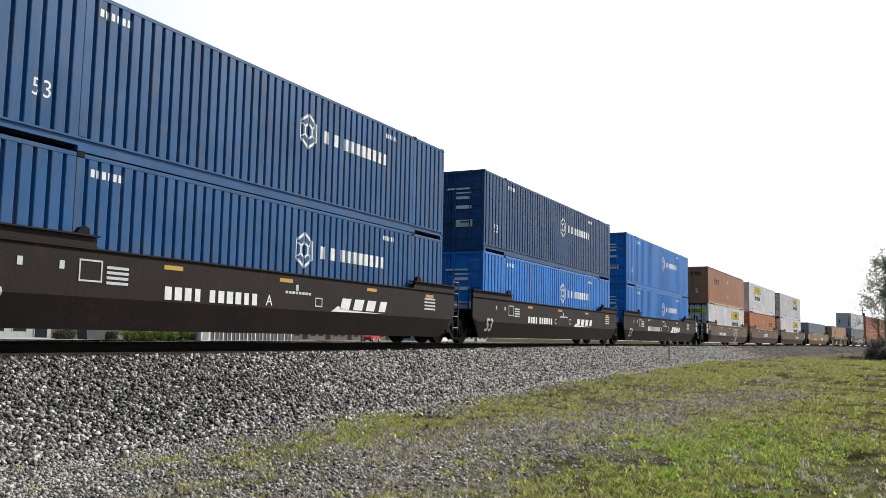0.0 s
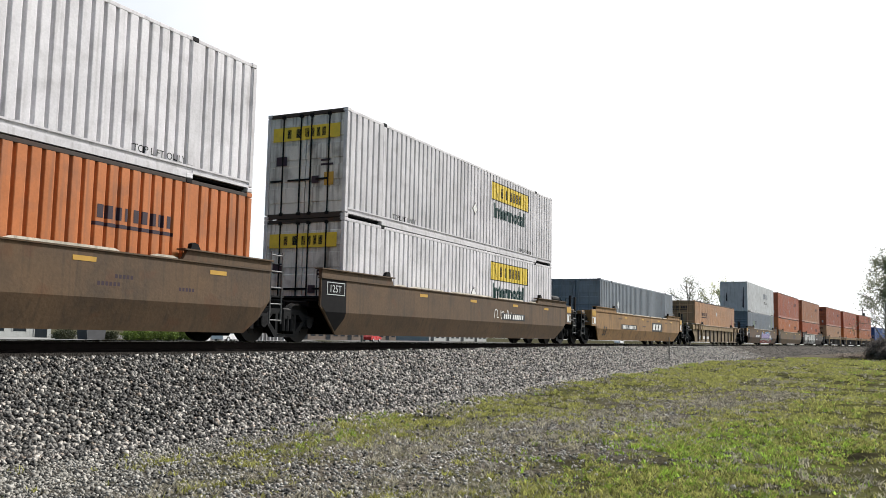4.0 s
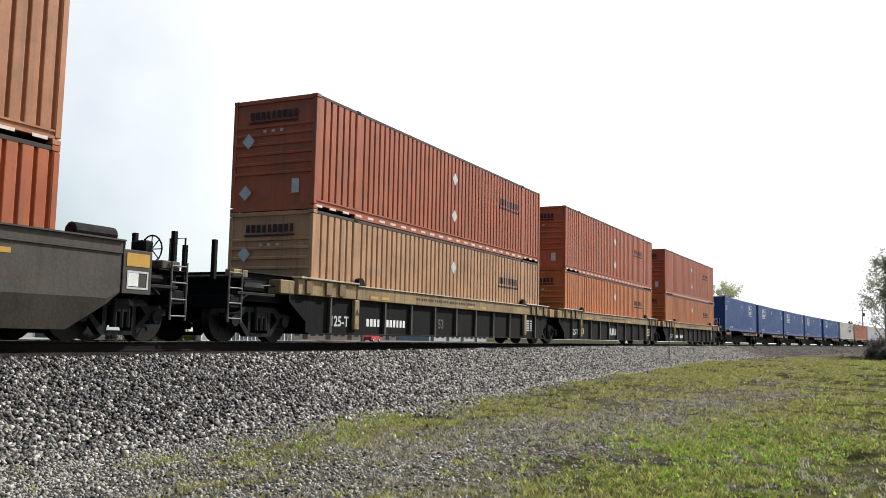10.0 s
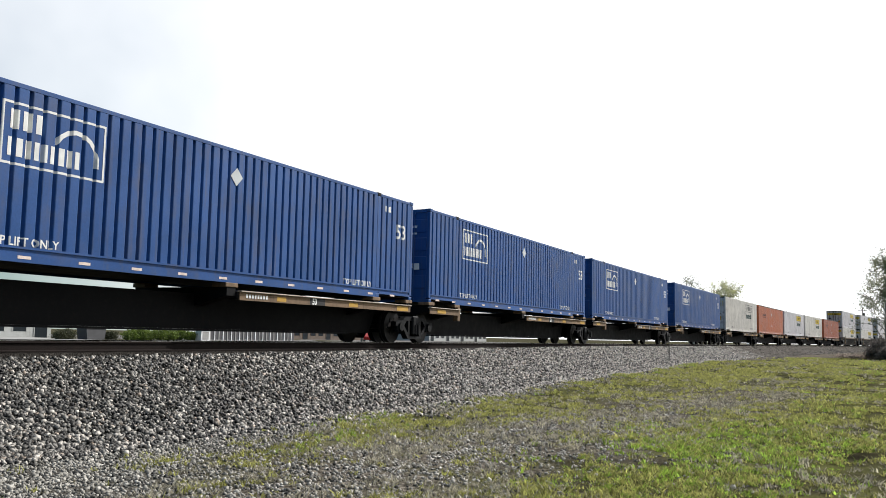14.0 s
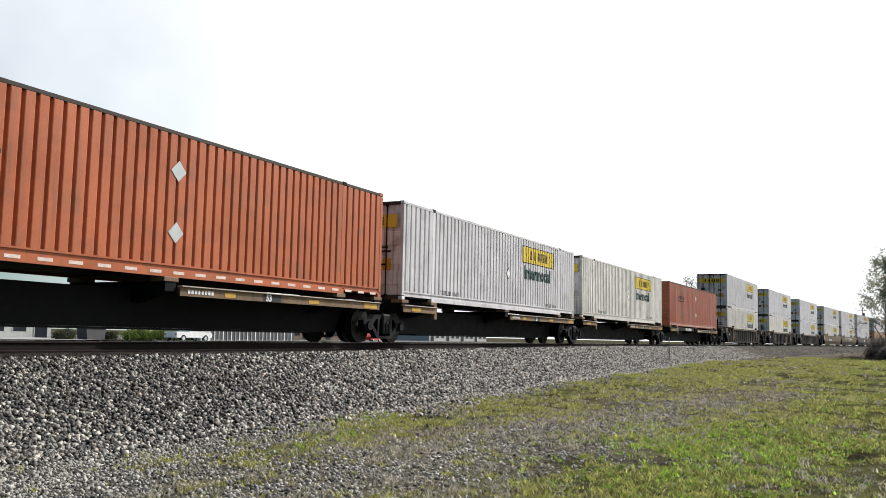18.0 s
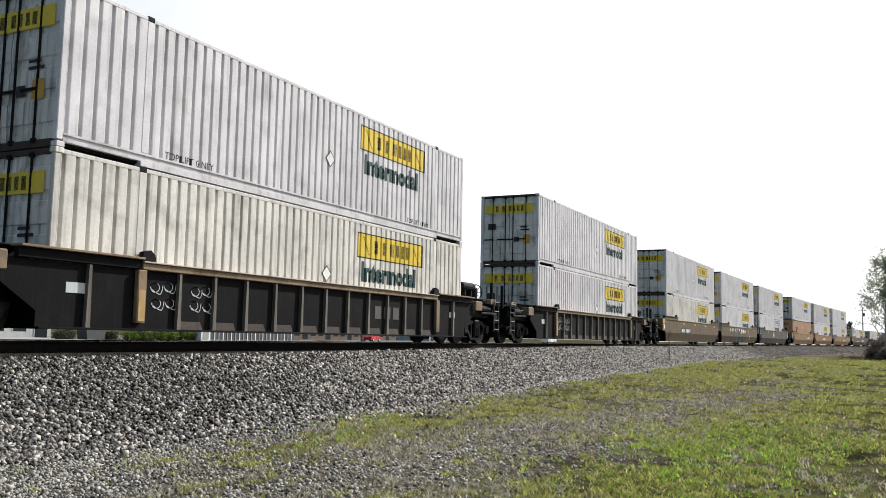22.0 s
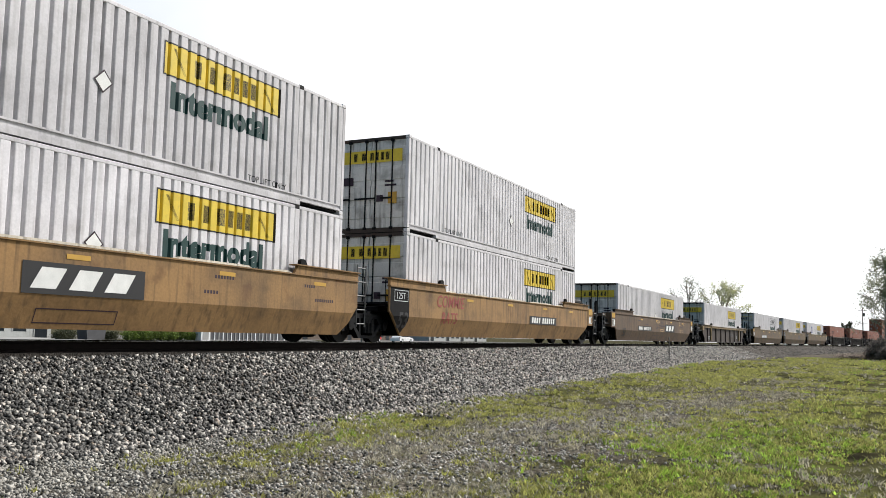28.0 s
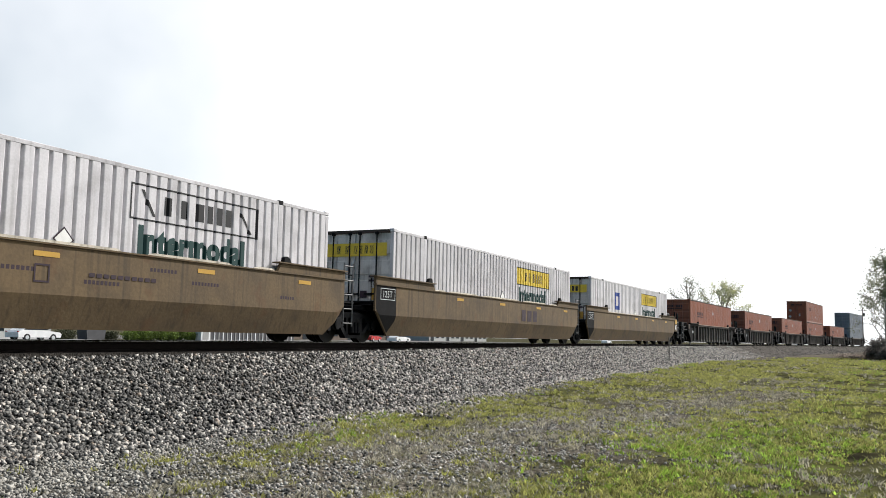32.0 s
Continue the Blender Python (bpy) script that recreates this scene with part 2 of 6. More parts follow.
# ---- lettering and flat marks ----
def rect(u0, u1, v0, v1):
    return [(u0, v0), (u1, v0), (u1, v1), (u0, v1)]


def ring(u0, u1, v0, v1, w):
    return [rect(u0, u1, v0, v0 + w), rect(u0, u1, v1 - w, v1), rect(u0, u0 + w, v0 + w, v1 - w), rect(u1 - w, u1, v0 + w, v1 - w)]


def word_bars(u, v, h, count, w=None, gap=0.35, words=()):
    """Plain letter-sized blocks that stand for a name: count of them, h high, with a gap after each of words."""
    w = w or h * 0.55
    out, stops, x = [], set(np.cumsum(words)), u
    pitch = w * (1 + gap) * count / (count + 0.6 * max(len(words) - 1, 0))
    w = pitch * 0.80
    for i in range(count):
        if i in stops:
            x += pitch * 0.6
        k = (0.84, 0.70, 0.90, 0.76, 0.86)[i * 7 % 5]
        out.append(rect(x + w * (0.5 - k / 2), x + w * (0.5 + k / 2), v, v + h))
        x += pitch
    return out


def arc_band(u, v, r0, r1, t0, t1, n=8):
    out = []
    for i in range(n):
        a, b = (radians(t0 + (t1 - t0) * (i + k) / n) for k in (0, 1))
        out.append([(u + r0 * math.cos(a), v + r0 * math.sin(a)), (u + r1 * math.cos(a), v + r1 * math.sin(a)),
                    (u + r1 * math.cos(b), v + r1 * math.sin(b)), (u + r0 * math.cos(b), v + r0 * math.sin(b))])
    return out


def curve_through(points, closed=False, n=4):
    """A smooth line through points."""
    p, m, out = [Vector(q) for q in points], len(points), []
    at = (lambda i: p[i % m]) if closed else (lambda i: p[min(max(i, 0), m - 1)])
    for i in range(m if closed else m - 1):
        q = [at(i + k) for k in (-1, 0, 1, 2)]
        for k in range(n):
            t = k / n
            out.append(tuple(0.5 * (2 * q[1] + (q[2] - q[0]) * t + (2 * q[0] - 5 * q[1] + 4 * q[2] - q[3]) * t * t + (3 * q[1] - q[0] - 3 * q[2] + q[3]) * t ** 3)))
    return out if closed else out + [tuple(p[-1])]


def diamond(u, v, s):
    return [[(u - s, v), (u, v - s), (u + s, v), (u, v + s)]]


letters = {}


def text_polys(body, size, u, v, bold=0.0):
    """The outlines of lettering as polygons."""
    key = (body, size, bold)
    if key not in letters:
        cu = bpy.data.curves.new("lettering", "FONT")
        cu.body, cu.size, cu.offset, cu.resolution_u = body, size, bold, 3
        ob = bpy.data.objects.new("lettering", cu)
        scene.collection.objects.link(ob)
        dg = bpy.context.evaluated_depsgraph_get()
        dg.update()
        me = bpy.data.meshes.new_from_object(ob.evaluated_get(dg))
        letters[key] = [[tuple(me.vertices[i].co)[:2] for i in p.vertices] for p in me.polygons]
        bpy.data.objects.remove(ob)
        bpy.data.curves.remove(cu)
        bpy.data.meshes.remove(me)
    return [[(u + a, v + b) for a, b in p] for p in letters[key]]


# ---- containers: local x runs from the door end to the front end ----
CL, CW, CH = 16.154, 2.591, 2.896
HALF, MID = CW / 2, CL / 2
POSTS = (1.98, CL - 1.98)


def side_profile():
    """The folded side sheet as (x, depth) pairs."""
    out = []
    for x0, x1 in ((0.13, POSTS[0] - 0.09), (POSTS[0] + 0.09, POSTS[1] - 0.09), (POSTS[1] + 0.09, CL - 0.13)):
        n = max(1, round((x1 - x0) / 0.272))
        p = (x1 - x0) / n
        for i in range(n):
            a = x0 + i * p
            out += [(a, 0.006), (a + 0.013, 0.011), (a + 0.032, 0.068), (a + 0.042, 0.076), (a + 0.060, 0.076), (a + 0.070, 0.068), (a + 0.092, 0.011), (a + 0.106, 0.006)]
        out.append((x1, 0.006))
    return out


PROFILE = side_profile()
PX, PD = np.array([p[0] for p in PROFILE]), np.array([p[1] for p in PROFILE])


def on_side(polys, side, xc=0.0, lift=0.004, flat=False):
    """Marks that lie on the folds of a container's side. side is -1 (y < 0) or 1; u runs to the viewer's right."""
    b = bmesh.new()
    for poly in polys:
        vs = []
        for u, v in poly:
            vs.append(b.verts.new(((xc + u if side < 0 else xc - u), 0, v)))
        if len(set((round(q.co.x, 5), round(q.co.z, 5)) for q in vs)) > 2:
            b.faces.new(vs)
    if not flat:
        xs = [q.co.x for q in b.verts]
        lo, hi = min(xs), max(xs)
        for x in PX:
            if lo < x < hi:
                bmesh.ops.bisect_plane(b, geom=b.verts[:] + b.edges[:] + b.faces[:], plane_co=(x, 0, 0), plane_no=(1, 0, 0))
    g = Geo()
    b.verts.index_update()
    g.v = [(q.co.x, side * (HALF - (0 if flat else float(np.interp(q.co.x, PX, PD))) + lift), q.co.z) for q in b.verts]
    g.f = [tuple(q.index for q in f.verts) for f in b.faces]
    b.free()
    return g


def on_end(polys, end, lift=0.006):
    """Marks on an end wall: end 0 is the door end (faces -x), 1 the front."""
    g = Geo()
    for poly in polys:
        g.add([(-lift, -u, v) if end == 0 else (CL + lift, u, v) for u, v in poly], [tuple(range(len(poly)))])
    return g


def wall_geo(side):
    g = Geo()
    rows = [[(x, side * (HALF - d), z) for x, d in PROFILE] for z in (0.25, 2.80)]
    inner = [[(x, side * (HALF - 0.09), z) for x in (0.13, CL - 0.13)] for z in (0.25, 2.80)]
    n = len(PROFILE)
    g.add(rows[0] + rows[1], [(i, i + 1, n + i + 1, n + i) for i in range(n - 1)])
    g.add(inner[0] + inner[1], [(0, 1, 3, 2)])
    return g


def roof_geo():
    g = Geo().box(0.06, CL - 0.06, -HALF + 0.06, HALF - 0.06, 2.82, 2.862)
    for i in range(30):
        x = 0.5 + i * 0.52
        g.box(x, x + 0.2, -HALF + 0.12, HALF - 0.12, 2.863, 2.878)
    return g


def front_geo(style):
    """The front end as one folded sheet."""
    g = Geo()
    if style == "bars":       # pressed horizontal ribs
        prof = [(0.14, 0.05)]
        for z in (0.92, 1.17, 1.42, 1.67, 1.92, 2.14):
            prof += [(z, 0.05), (z + 0.02, 0.012), (z + 0.07, 0.012), (z + 0.09, 0.05)]
        prof.append((2.80, 0.05))
        cols = [[(CL - d, y, z) for z, d in prof] for y in (-HALF + 0.1, HALF - 0.1)]
    elif style == "folds":
        prof = [(-HALF + 0.1, 0.05)]
        for i in range(11):
            y = -HALF + 0.16 + i * 0.205
            prof += [(y, 0.05), (y + 0.035, 0.012), (y + 0.11, 0.012), (y + 0.145, 0.05)]
        prof.append((HALF - 0.1, 0.05))
        cols = [[(CL - d, y, z) for y, d in prof] for z in (0.14, 2.80)]
    else:
        return g.box(CL - 0.07, CL - 0.035, -HALF + 0.1, HALF - 0.1, 0.14, 2.80)
    n = len(prof)
    return g.add(cols[0] + cols[1], [(i, i + 1, n + i + 1, n + i) for i in range(n - 1)])


def frame_parts(c, key, material, edge, rail=None):
    """Posts, rails and castings of a container."""
    for name, x, y in [("corner_post", x, y) for x in (0, CL) for y in (-1, 1)]:
        part(name, lambda x=x, y=y: Geo().box(x if x == 0 else x - 0.13, x + 0.13 if x == 0 else x, min(y * HALF, y * (HALF - 0.11)), max(y * HALF, y * (HALF - 0.11)), 0.12, 2.79, 0.012), edge, c, key=("corner_post", key, x, y))
    for x in POSTS:
        for y in (-1, 1):
            part("lifting_post", lambda x=x, y=y: Geo().box(x - 0.088, x + 0.088, min(y * HALF, y * (HALF - 0.07)), max(y * HALF, y * (HALF - 0.07)), 0.255, 2.795, 0.01), material, c, key=("lifting_post", key, x, y))
    for y in (-1, 1):
        def low_rail(y=y):
            g = Geo()
            for x0, x1, z0 in ((0.132, POSTS[0] - 0.09, 0.095), (POSTS[0] - 0.088, POSTS[1] + 0.088, 0.0), (POSTS[1] + 0.09, CL - 0.132, 0.095)):
                for d, za, zb in ((0.0, z0, 0.12 if z0 == 0 else 0.15), (0.03, 0.12 if z0 == 0 else 0.15, 0.215), (0.002, 0.215, 0.25)):
                    g.box(x0, x1, min(y * (HALF - d), y * (HALF - 0.09)), max(y * (HALF - d), y * (HALF - 0.09)), za, zb)
            return g
        part("bottom_rail", low_rail, edge, c, key=("bottom_rail", key, y))
        part("top_rail", lambda y=y: Geo().box(0.132, CL - 0.132, min(y * (HALF - 0.004), y * (HALF - 0.08)), max(y * (HALF - 0.004), y * (HALF - 0.08)), 2.80, 2.88, 0.008), rail or material, c, key=("top_rail", key, y, rail is None))
    for x in (0.0, POSTS[0] - 0.09, POSTS[1] - 0.09, CL - 0.18):
        for y in (-1, 1):
            for z in (-0.004, 2.80):
                part("corner_casting", lambda x=x, y=y, z=z: Geo().box(x, x + 0.18, min(y * (HALF + 0.004), y * (HALF - 0.16)), max(y * (HALF + 0.004), y * (HALF - 0.16)), z, z + 0.10, 0.012), M["black"] if z > 1 and x in (POSTS[0] - 0.09, POSTS[1] - 0.09) else edge, c,
                     key=("corner_casting", key, x, y, z))


def door_parts(c, key, material, rod):
    for k in (-1, 1):
        y0, y1 = (-HALF + 0.12, -0.012) if k < 0 else (0.012, HALF - 0.12)

        def leaf(y0=y0, y1=y1):
            prof = [(0.14, 0.075), (0.14, 0.036)]
            for z in (0.42, 1.0, 1.58, 2.16):
                prof += [(z, 0.036), (z + 0.02, 0.018), (z + 0.40, 0.018), (z + 0.42, 0.036)]
            prof += [(2.78, 0.036), (2.78, 0.075)]
            return Geo().loft([[(d, y, z) for z, d in prof] for y in (y0, y1)])
        d = part("door", leaf, material, c, key=("door", key, k))
        for y in (k * 0.17, k * 0.74):
            part("locking_rod", lambda y=y: Geo().tube([(-0.005, y, 0.1), (-0.005, y, 2.82)], 0.022, 6).box(-0.03, 0.02, y - 0.05, y + 0.05, 0.08, 0.16).box(-0.03, 0.02, y - 0.05, y + 0.05, 2.74, 2.82), rod, d, key=("locking_rod", key, y))
            part("door_handle", lambda y=y: Geo().box(-0.05, -0.028, y - 0.02, y + 0.36, 1.0, 1.05), rod, d, key=("door_handle", key, y))


STROKES = ("company_name", "end_name", "front_name", "end_print", "door_print", "front_print", "small_print", "size_number", "lettering", "logo_name", "faded_name", "badge", "front_badge", "emblem", "marker_lamps", "front_stain", "number_print", "number_plate_print", "name_plate_print")


def marks(c, name, material, key, polys, side=None, end=None, xc=0.0, label="", flat=False, kind="", lift=0.004):
    if end is None:
        for s in (-1, 1):
            o = part(name, lambda s=s: on_side(polys() if callable(polys) else polys, s, xc, lift, flat), material, c, label, key=(name, key, "side", s, xc))
            if kind or name in STROKES:
                o["kind"] = "stuff"
    else:
        o = part(name, lambda: on_end(polys() if callable(polys) else polys, end), material, c, label, key=(name, key, "end", end))
        if name in STROKES:
            o["kind"] = "stuff"


STYLE = {
    "hex": dict(front="folds", rod="black"),
    "bar": dict(front="bars", rod="black"),
    "yellow": dict(front="bars", rod="black"),
    "frame": dict(front="folds", rod="black"),
    "plain": dict(front="bars", rod="black"),
    "faint": dict(front="flat", rod="black"),
}


def container(style, colour, label, extra=""):
    c = thing("shipping_container", label, "shipping container", "containers on the train")
    m = M[colour]
    key = (style, colour)
    sty = STYLE[style]
    for s in (-1, 1):
        part("side_wall", lambda s=s: wall_geo(s), m, c, key=("side_wall", colour, s))
    part("roof", roof_geo, m, c, key=("roof", colour))
    part("floor", lambda: Geo().box(0.1, CL - 0.1, -HALF + 0.1, HALF - 0.1, 0.05, 0.13), M["black"], c, key=("floor",))
    part("front_wall", lambda: front_geo(sty["front"]), M["white"] if style == "faint" else m, c, key=("front_wall", colour, sty["front"]))
    frame_parts(c, colour, m, m, M["rusty"] if style == "bar" else None)
    door_parts(c, colour, M["white_door"] if colour in ("white", "cream") else m, M[sty["rod"]] if colour in ("white", "cream", "pale_grey") else m)
    for name, x0, x1, z0, z1 in (("door_header", 0.0, 0.05, 2.785, 2.885), ("front_header", CL - 0.05, CL, 2.785, 2.885), ("door_sill", 0.0, 0.06, 0.0, 0.135), ("front_sill", CL - 0.06, CL, 0.0, 0.135)):
        part(name, lambda x0=x0, x1=x1, z0=z0, z1=z1: Geo().box(x0, x1, -HALF + 0.115, HALF - 0.115, z0, z1), M["rusty"] if "door" in name and colour in ("white", "cream") else m, c, key=(name, colour))
    if style == "yellow":
        if extra != "old":
            marks(c, "logo_panel", M["decal_yellow"], key, [rect(-1.84, 1.84, 1.93, 2.55)], xc=11.5, label="bright yellow panel")
        marks(c, "logo_border", M["decal_black"], (key, extra), ring(-1.87, 1.87, 1.9, 2.58, 0.035) + [[(-1.62, 2.48), (-1.54, 2.48), (-1.22, 2.0), (-1.30, 2.0)], [(1.22, 2.42), (1.30, 2.42), (1.66, 1.98), (1.58, 1.98)]], xc=11.5)
        marks(c, "logo_name", M["decal_black"], (key, extra), lambda: word_bars(-1.02, 2.06, 0.36, 6, 0.27, 0.28, (1, 1, 4)), xc=11.5)
        marks(c, "lettering", M["decal_green"], (key, extra), lambda: text_polys("Intermodal", 0.70, -1.66, 1.30, 0.034), xc=11.5, label="large dark green word")
        marks(c, "small_print", M["decal_black"], (key, extra), lambda: text_polys("TOP LIFT ONLY", 0.2, -0.5, 0.26), xc=3.0)
        marks(c, "small_print", M["decal_black"], (key, extra, 2), lambda: text_polys("TOP LIFT ONLY", 0.2, -1.3, 0.26), xc=13.6)
        marks(c, "end_panel", M["decal_yellow"], (key, extra), [rect(-1.08, 1.08, 2.12, 2.50)] if extra != "old" else ring(-1.08, 1.08, 2.12, 2.50, 0.03), end=0, label="yellow name panel")
        marks(c, "end_name", M["decal_black"], key, lambda: word_bars(-0.62, 2.19, 0.24, 6, 0.155, 0.4, (1, 1, 4)), end=0)
        marks(c, "end_sticker", M["label_yellow"], key, [rect(0.62, 0.92, 0.85, 1.2)], end=0)
        marks(c, "end_print", M["decal_dark"], key, [rect(0.5, 0.8, 1.5, 1.56), rect(0.5, 0.9, 1.38, 1.44), rect(-0.95, -0.6, 1.45, 1.7), rect(0.22, 0.45, 0.92, 1.12)], end=0)
        marks(c, "placard_frame", M["decal_dark"], key, diamond(0, 1.35, 0.22), xc=8.2, flat=True)
        marks(c, "placard_holder", M["decal_white"], key, [[(u, v) for u, v in diamond(0, 1.35, 0.18)[0]]], xc=8.2, flat=True, lift=0.008)
        if extra == "blue":
            marks(c, "sticker", M["decal_blue"], key, ring(-0.45, 0.45, 1.45, 2.35, 0.2), xc=4.6)
    elif style == "bar":
        marks(c, "company_name", M["decal_dark"], key, lambda: word_bars(-0.95, 1.82, 0.24, 9, 0.165, 0.28) + [rect(-1.0, 0.95, 1.68, 1.75)], xc=3.3, label="faded dark company name as bars")
        marks(c, "placard", M["sticker"], key, diamond(0, 0.87, 0.21), xc=8.15, flat=True, label="pale diamond placard")
        marks(c, "placard", M["sticker"], (key, 2), diamond(0, 2.09, 0.21), xc=8.15, flat=True, label="pale diamond placard")
        marks(c, "end_name", M["decal_dark"], key, lambda: word_bars(-0.75, 2.3, 0.18, 9, 0.125, 0.35) + [rect(-0.8, 0.75, 2.2, 2.25)], end=0)
        marks(c, "front_name", M["decal_dark"], key, lambda: word_bars(-0.75, 2.36, 0.2, 9, 0.125, 0.35) + [rect(-0.8, 0.75, 2.26, 2.31)], end=1)
        marks(c, "front_placard", M["sticker"], key, diamond(-0.78, 1.82, 0.2), end=1)
        marks(c, "front_placard", M["sticker"], (key, 2), diamond(-0.82, 0.48, 0.2), end=1)
        marks(c, "document_box", M["sticker"], key, [rect(0.62, 0.84, 0.42, 0.78)], end=1)
        marks(c, "marker_lamps", M["sticker"], key, [rect(-0.32, -0.22, 2.02, 2.08), rect(-0.06, 0.04, 2.02, 2.08), rect(0.2, 0.3, 2.02, 2.08)], end=1)
        marks(c, "door_placard", M["sticker"], key, diamond(-0.8, 1.6, 0.2), end=0)
        marks(c, "door_placard", M["sticker"], (key, 2), diamond(-0.85, 0.75, 0.2), end=0)
        marks(c, "document_box", M["sticker"], (key, 2), [rect(0.3, 0.5, 0.8, 1.15)], end=0)
        marks(c, "reflector_strip", M["reflector"], key, [rect(i * 0.62 - 8.0, i * 0.62 - 7.7, 0.055, 0.115) for i in range(26)], xc=CL / 2, flat=True, kind="stuff")
    elif style == "hex":
        def emblem():
            out = []
            for k in range(6):
                a, b = radians(30 + 60 * k), radians(90 + 60 * k)
                for r0, r1 in ((0.37, 0.45), (0.15, 0.22)):
                    out.append([(0.9 * r0 * math.cos(a), 1.85 + r0 * math.sin(a)), (0.9 * r1 * math.cos(a), 1.85 + r1 * math.sin(a)), (0.9 * r1 * math.cos(b), 1.85 + r1 * math.sin(b)), (0.9 * r0 * math.cos(b), 1.85 + r0 * math.sin(b))])
                out.append([(0.15 * math.cos(a) - 0.03, 1.85 + 0.15 * math.sin(a)), (0.15 * math.cos(a) + 0.03, 1.85 + 0.15 * math.sin(a)), (0.34 * math.cos(a) + 0.03, 1.85 + 0.37 * math.sin(a)), (0.34 * math.cos(a) - 0.03, 1.85 + 0.37 * math.sin(a))])
            return out
        marks(c, "emblem", M["decal_white"], key, emblem, xc=8.68, label="white hexagonal emblem")
        marks(c, "company_name", M["decal_white"], key, lambda: word_bars(0.66, 1.70, 0.31, 10, 0.255, 0.27, (1, 1, 8)), xc=8.68, label="white company name as bars")
        marks(c, "size_number", M["decal_white"], key, lambda: text_polys("53", 0.42, -0.2, 0.75), xc=1.1)
        marks(c, "small_print", M["decal_white"], key, lambda: word_bars(-0.5, 2.5, 0.14, 6, 0.09, 0.4), xc=2.7)
        marks(c, "small_print", M["decal_white"], (key, 2), lambda: word_bars(-0.5, 2.5, 0.12, 6, 0.08, 0.4), xc=12.9)
        marks(c, "door_print", M["decal_white"], key, [rect(-0.2 + 0.0, 0.75, 2.2, 2.26), rect(0.15, 0.8, 2.05, 2.1), rect(0.15, 0.75, 1.85, 1.95), rect(0.15, 0.8, 1.5, 1.62)], end=0)
        marks(c, "door_sticker", M["reflector"], key, [rect(0.2, 0.85, 0.85, 1.1)], end=0)
    elif style == "frame":
        def badge():
            return ring(-1.04, 1.04, 1.54, 2.56, 0.04) + word_bars(-0.9, 2.12, 0.32, 3, 0.2, 0.2) + word_bars(-0.92, 1.68, 0.3, 9, 0.13, 0.25) + arc_band(0.42, 1.85, 0.42, 0.5, -10, 155)
        marks(c, "badge", M["decal_white"], key, badge, xc=3.47, label="white framed company badge with an arc")
        marks(c, "size_number", M["decal_white"], key, lambda: text_polys("53", 0.58, -0.3, 1.73, 0.01), xc=15.45, label="white number")
        marks(c, "small_print", M["decal_white"], key, lambda: text_polys("TOP LIFT ONLY", 0.2, -0.75, 0.26, 0.004), xc=3.0)
        marks(c, "small_print", M["decal_white"], (key, 2), lambda: text_polys("TOP LIFT ONLY", 0.2, -0.75, 0.26, 0.004), xc=13.2)
        marks(c, "small_print", M["decal_white"], (key, 3), lambda: word_bars(-0.2, 2.42, 0.16, 2, 0.14, 0.3), xc=14.7)
        marks(c, "placard", M["sticker"], key, diamond(0, 2.28, 0.2), xc=8.1, flat=True)
        marks(c, "front_number", M["decal_white"], key, lambda: text_polys("53", 0.45, 0.0, 2.05, 0.01), end=1)
        marks(c, "front_badge", M["decal_white"], key, lambda: ring(-0.1, 0.85, 0.5, 0.98, 0.03) + word_bars(0.0, 0.58, 0.16, 6, 0.09, 0.3) + arc_band(0.5, 0.7, 0.2, 0.24, 0, 150, 5), end=1)
        marks(c, "front_placard", M["sticker"], key, diamond(-0.6, 1.8, 0.2), end=1)
        marks(c, "door_print", M["decal_white"], key, [rect(0.3, 0.85, 2.3, 2.38), rect(0.35, 0.85, 2.1, 2.16), rect(-0.8, -0.3, 1.5, 1.55), rect(0.2, 0.95, 1.0, 1.2)], end=0)
        marks(c, "reflector_strip", M["reflector"], key, [rect(i * 1.2 - 7.6, i * 1.2 - 7.35, 0.055, 0.105) for i in range(13)], xc=CL / 2, flat=True, kind="stuff")
    elif style == "plain":
        marks(c, "placard", M["sticker"], key, diamond(0, 1.7, 0.21), xc=3.2, flat=True)
        marks(c, "front_print", M["sticker"], key, [rect(-0.6, 0.3, 0.55, 0.6)], end=1)
        if extra == "lime":
            marks(c, "lifting_post_paint", M["lime"], key, [rect(-0.085, 0.085, 0.26, 2.79)], xc=POSTS[0], flat=True, label="lime green post")
            marks(c, "lettering", M["decal_black"], (key, extra), lambda: text_polys("COFC", 0.40, -0.47, 1.76, 0.012), xc=CL - 4.3, label="black capital letters")
            marks(c, "sprayed_patch", M["lime"], (key, extra), [curve_through([(-0.1, 1.5), (0.14, 1.55), (0.1, 1.95), (-0.12, 2.0)], True)], xc=CL - 3.42, label="lime green sprayed patch")
    elif style == "faint":
        marks(c, "faded_name", M["grey"], key, lambda: word_bars(-1.6, 1.6, 0.55, 5, 0.4, 0.3), xc=5.2)
        marks(c, "lettering", M["decal_black"], key, lambda: text_polys("INTERMODAL", 0.36, -1.6, 1.05), xc=5.2, label="dark capital letters")
        marks(c, "front_stain", M["decal_dark"], key, [[(-0.75, 1.0), (-0.6, 0.95), (-0.62, 1.7), (-0.7, 1.8)], [(0.8, 0.4), (0.95, 0.3), (0.95, 2.3), (0.9, 2.4)]], end=1)
        marks(c, "slot_strip", M["decal_black"], key, [rect(i * 1.3 - 7.8, i * 1.3 - 7.55, 0.05, 0.10) for i in range(12)], xc=CL / 2, flat=True, kind="stuff")
    return c


# ---- running gear ----
WHEEL = 0.47
wheelsets = []          # (object, local x) of every wheelset


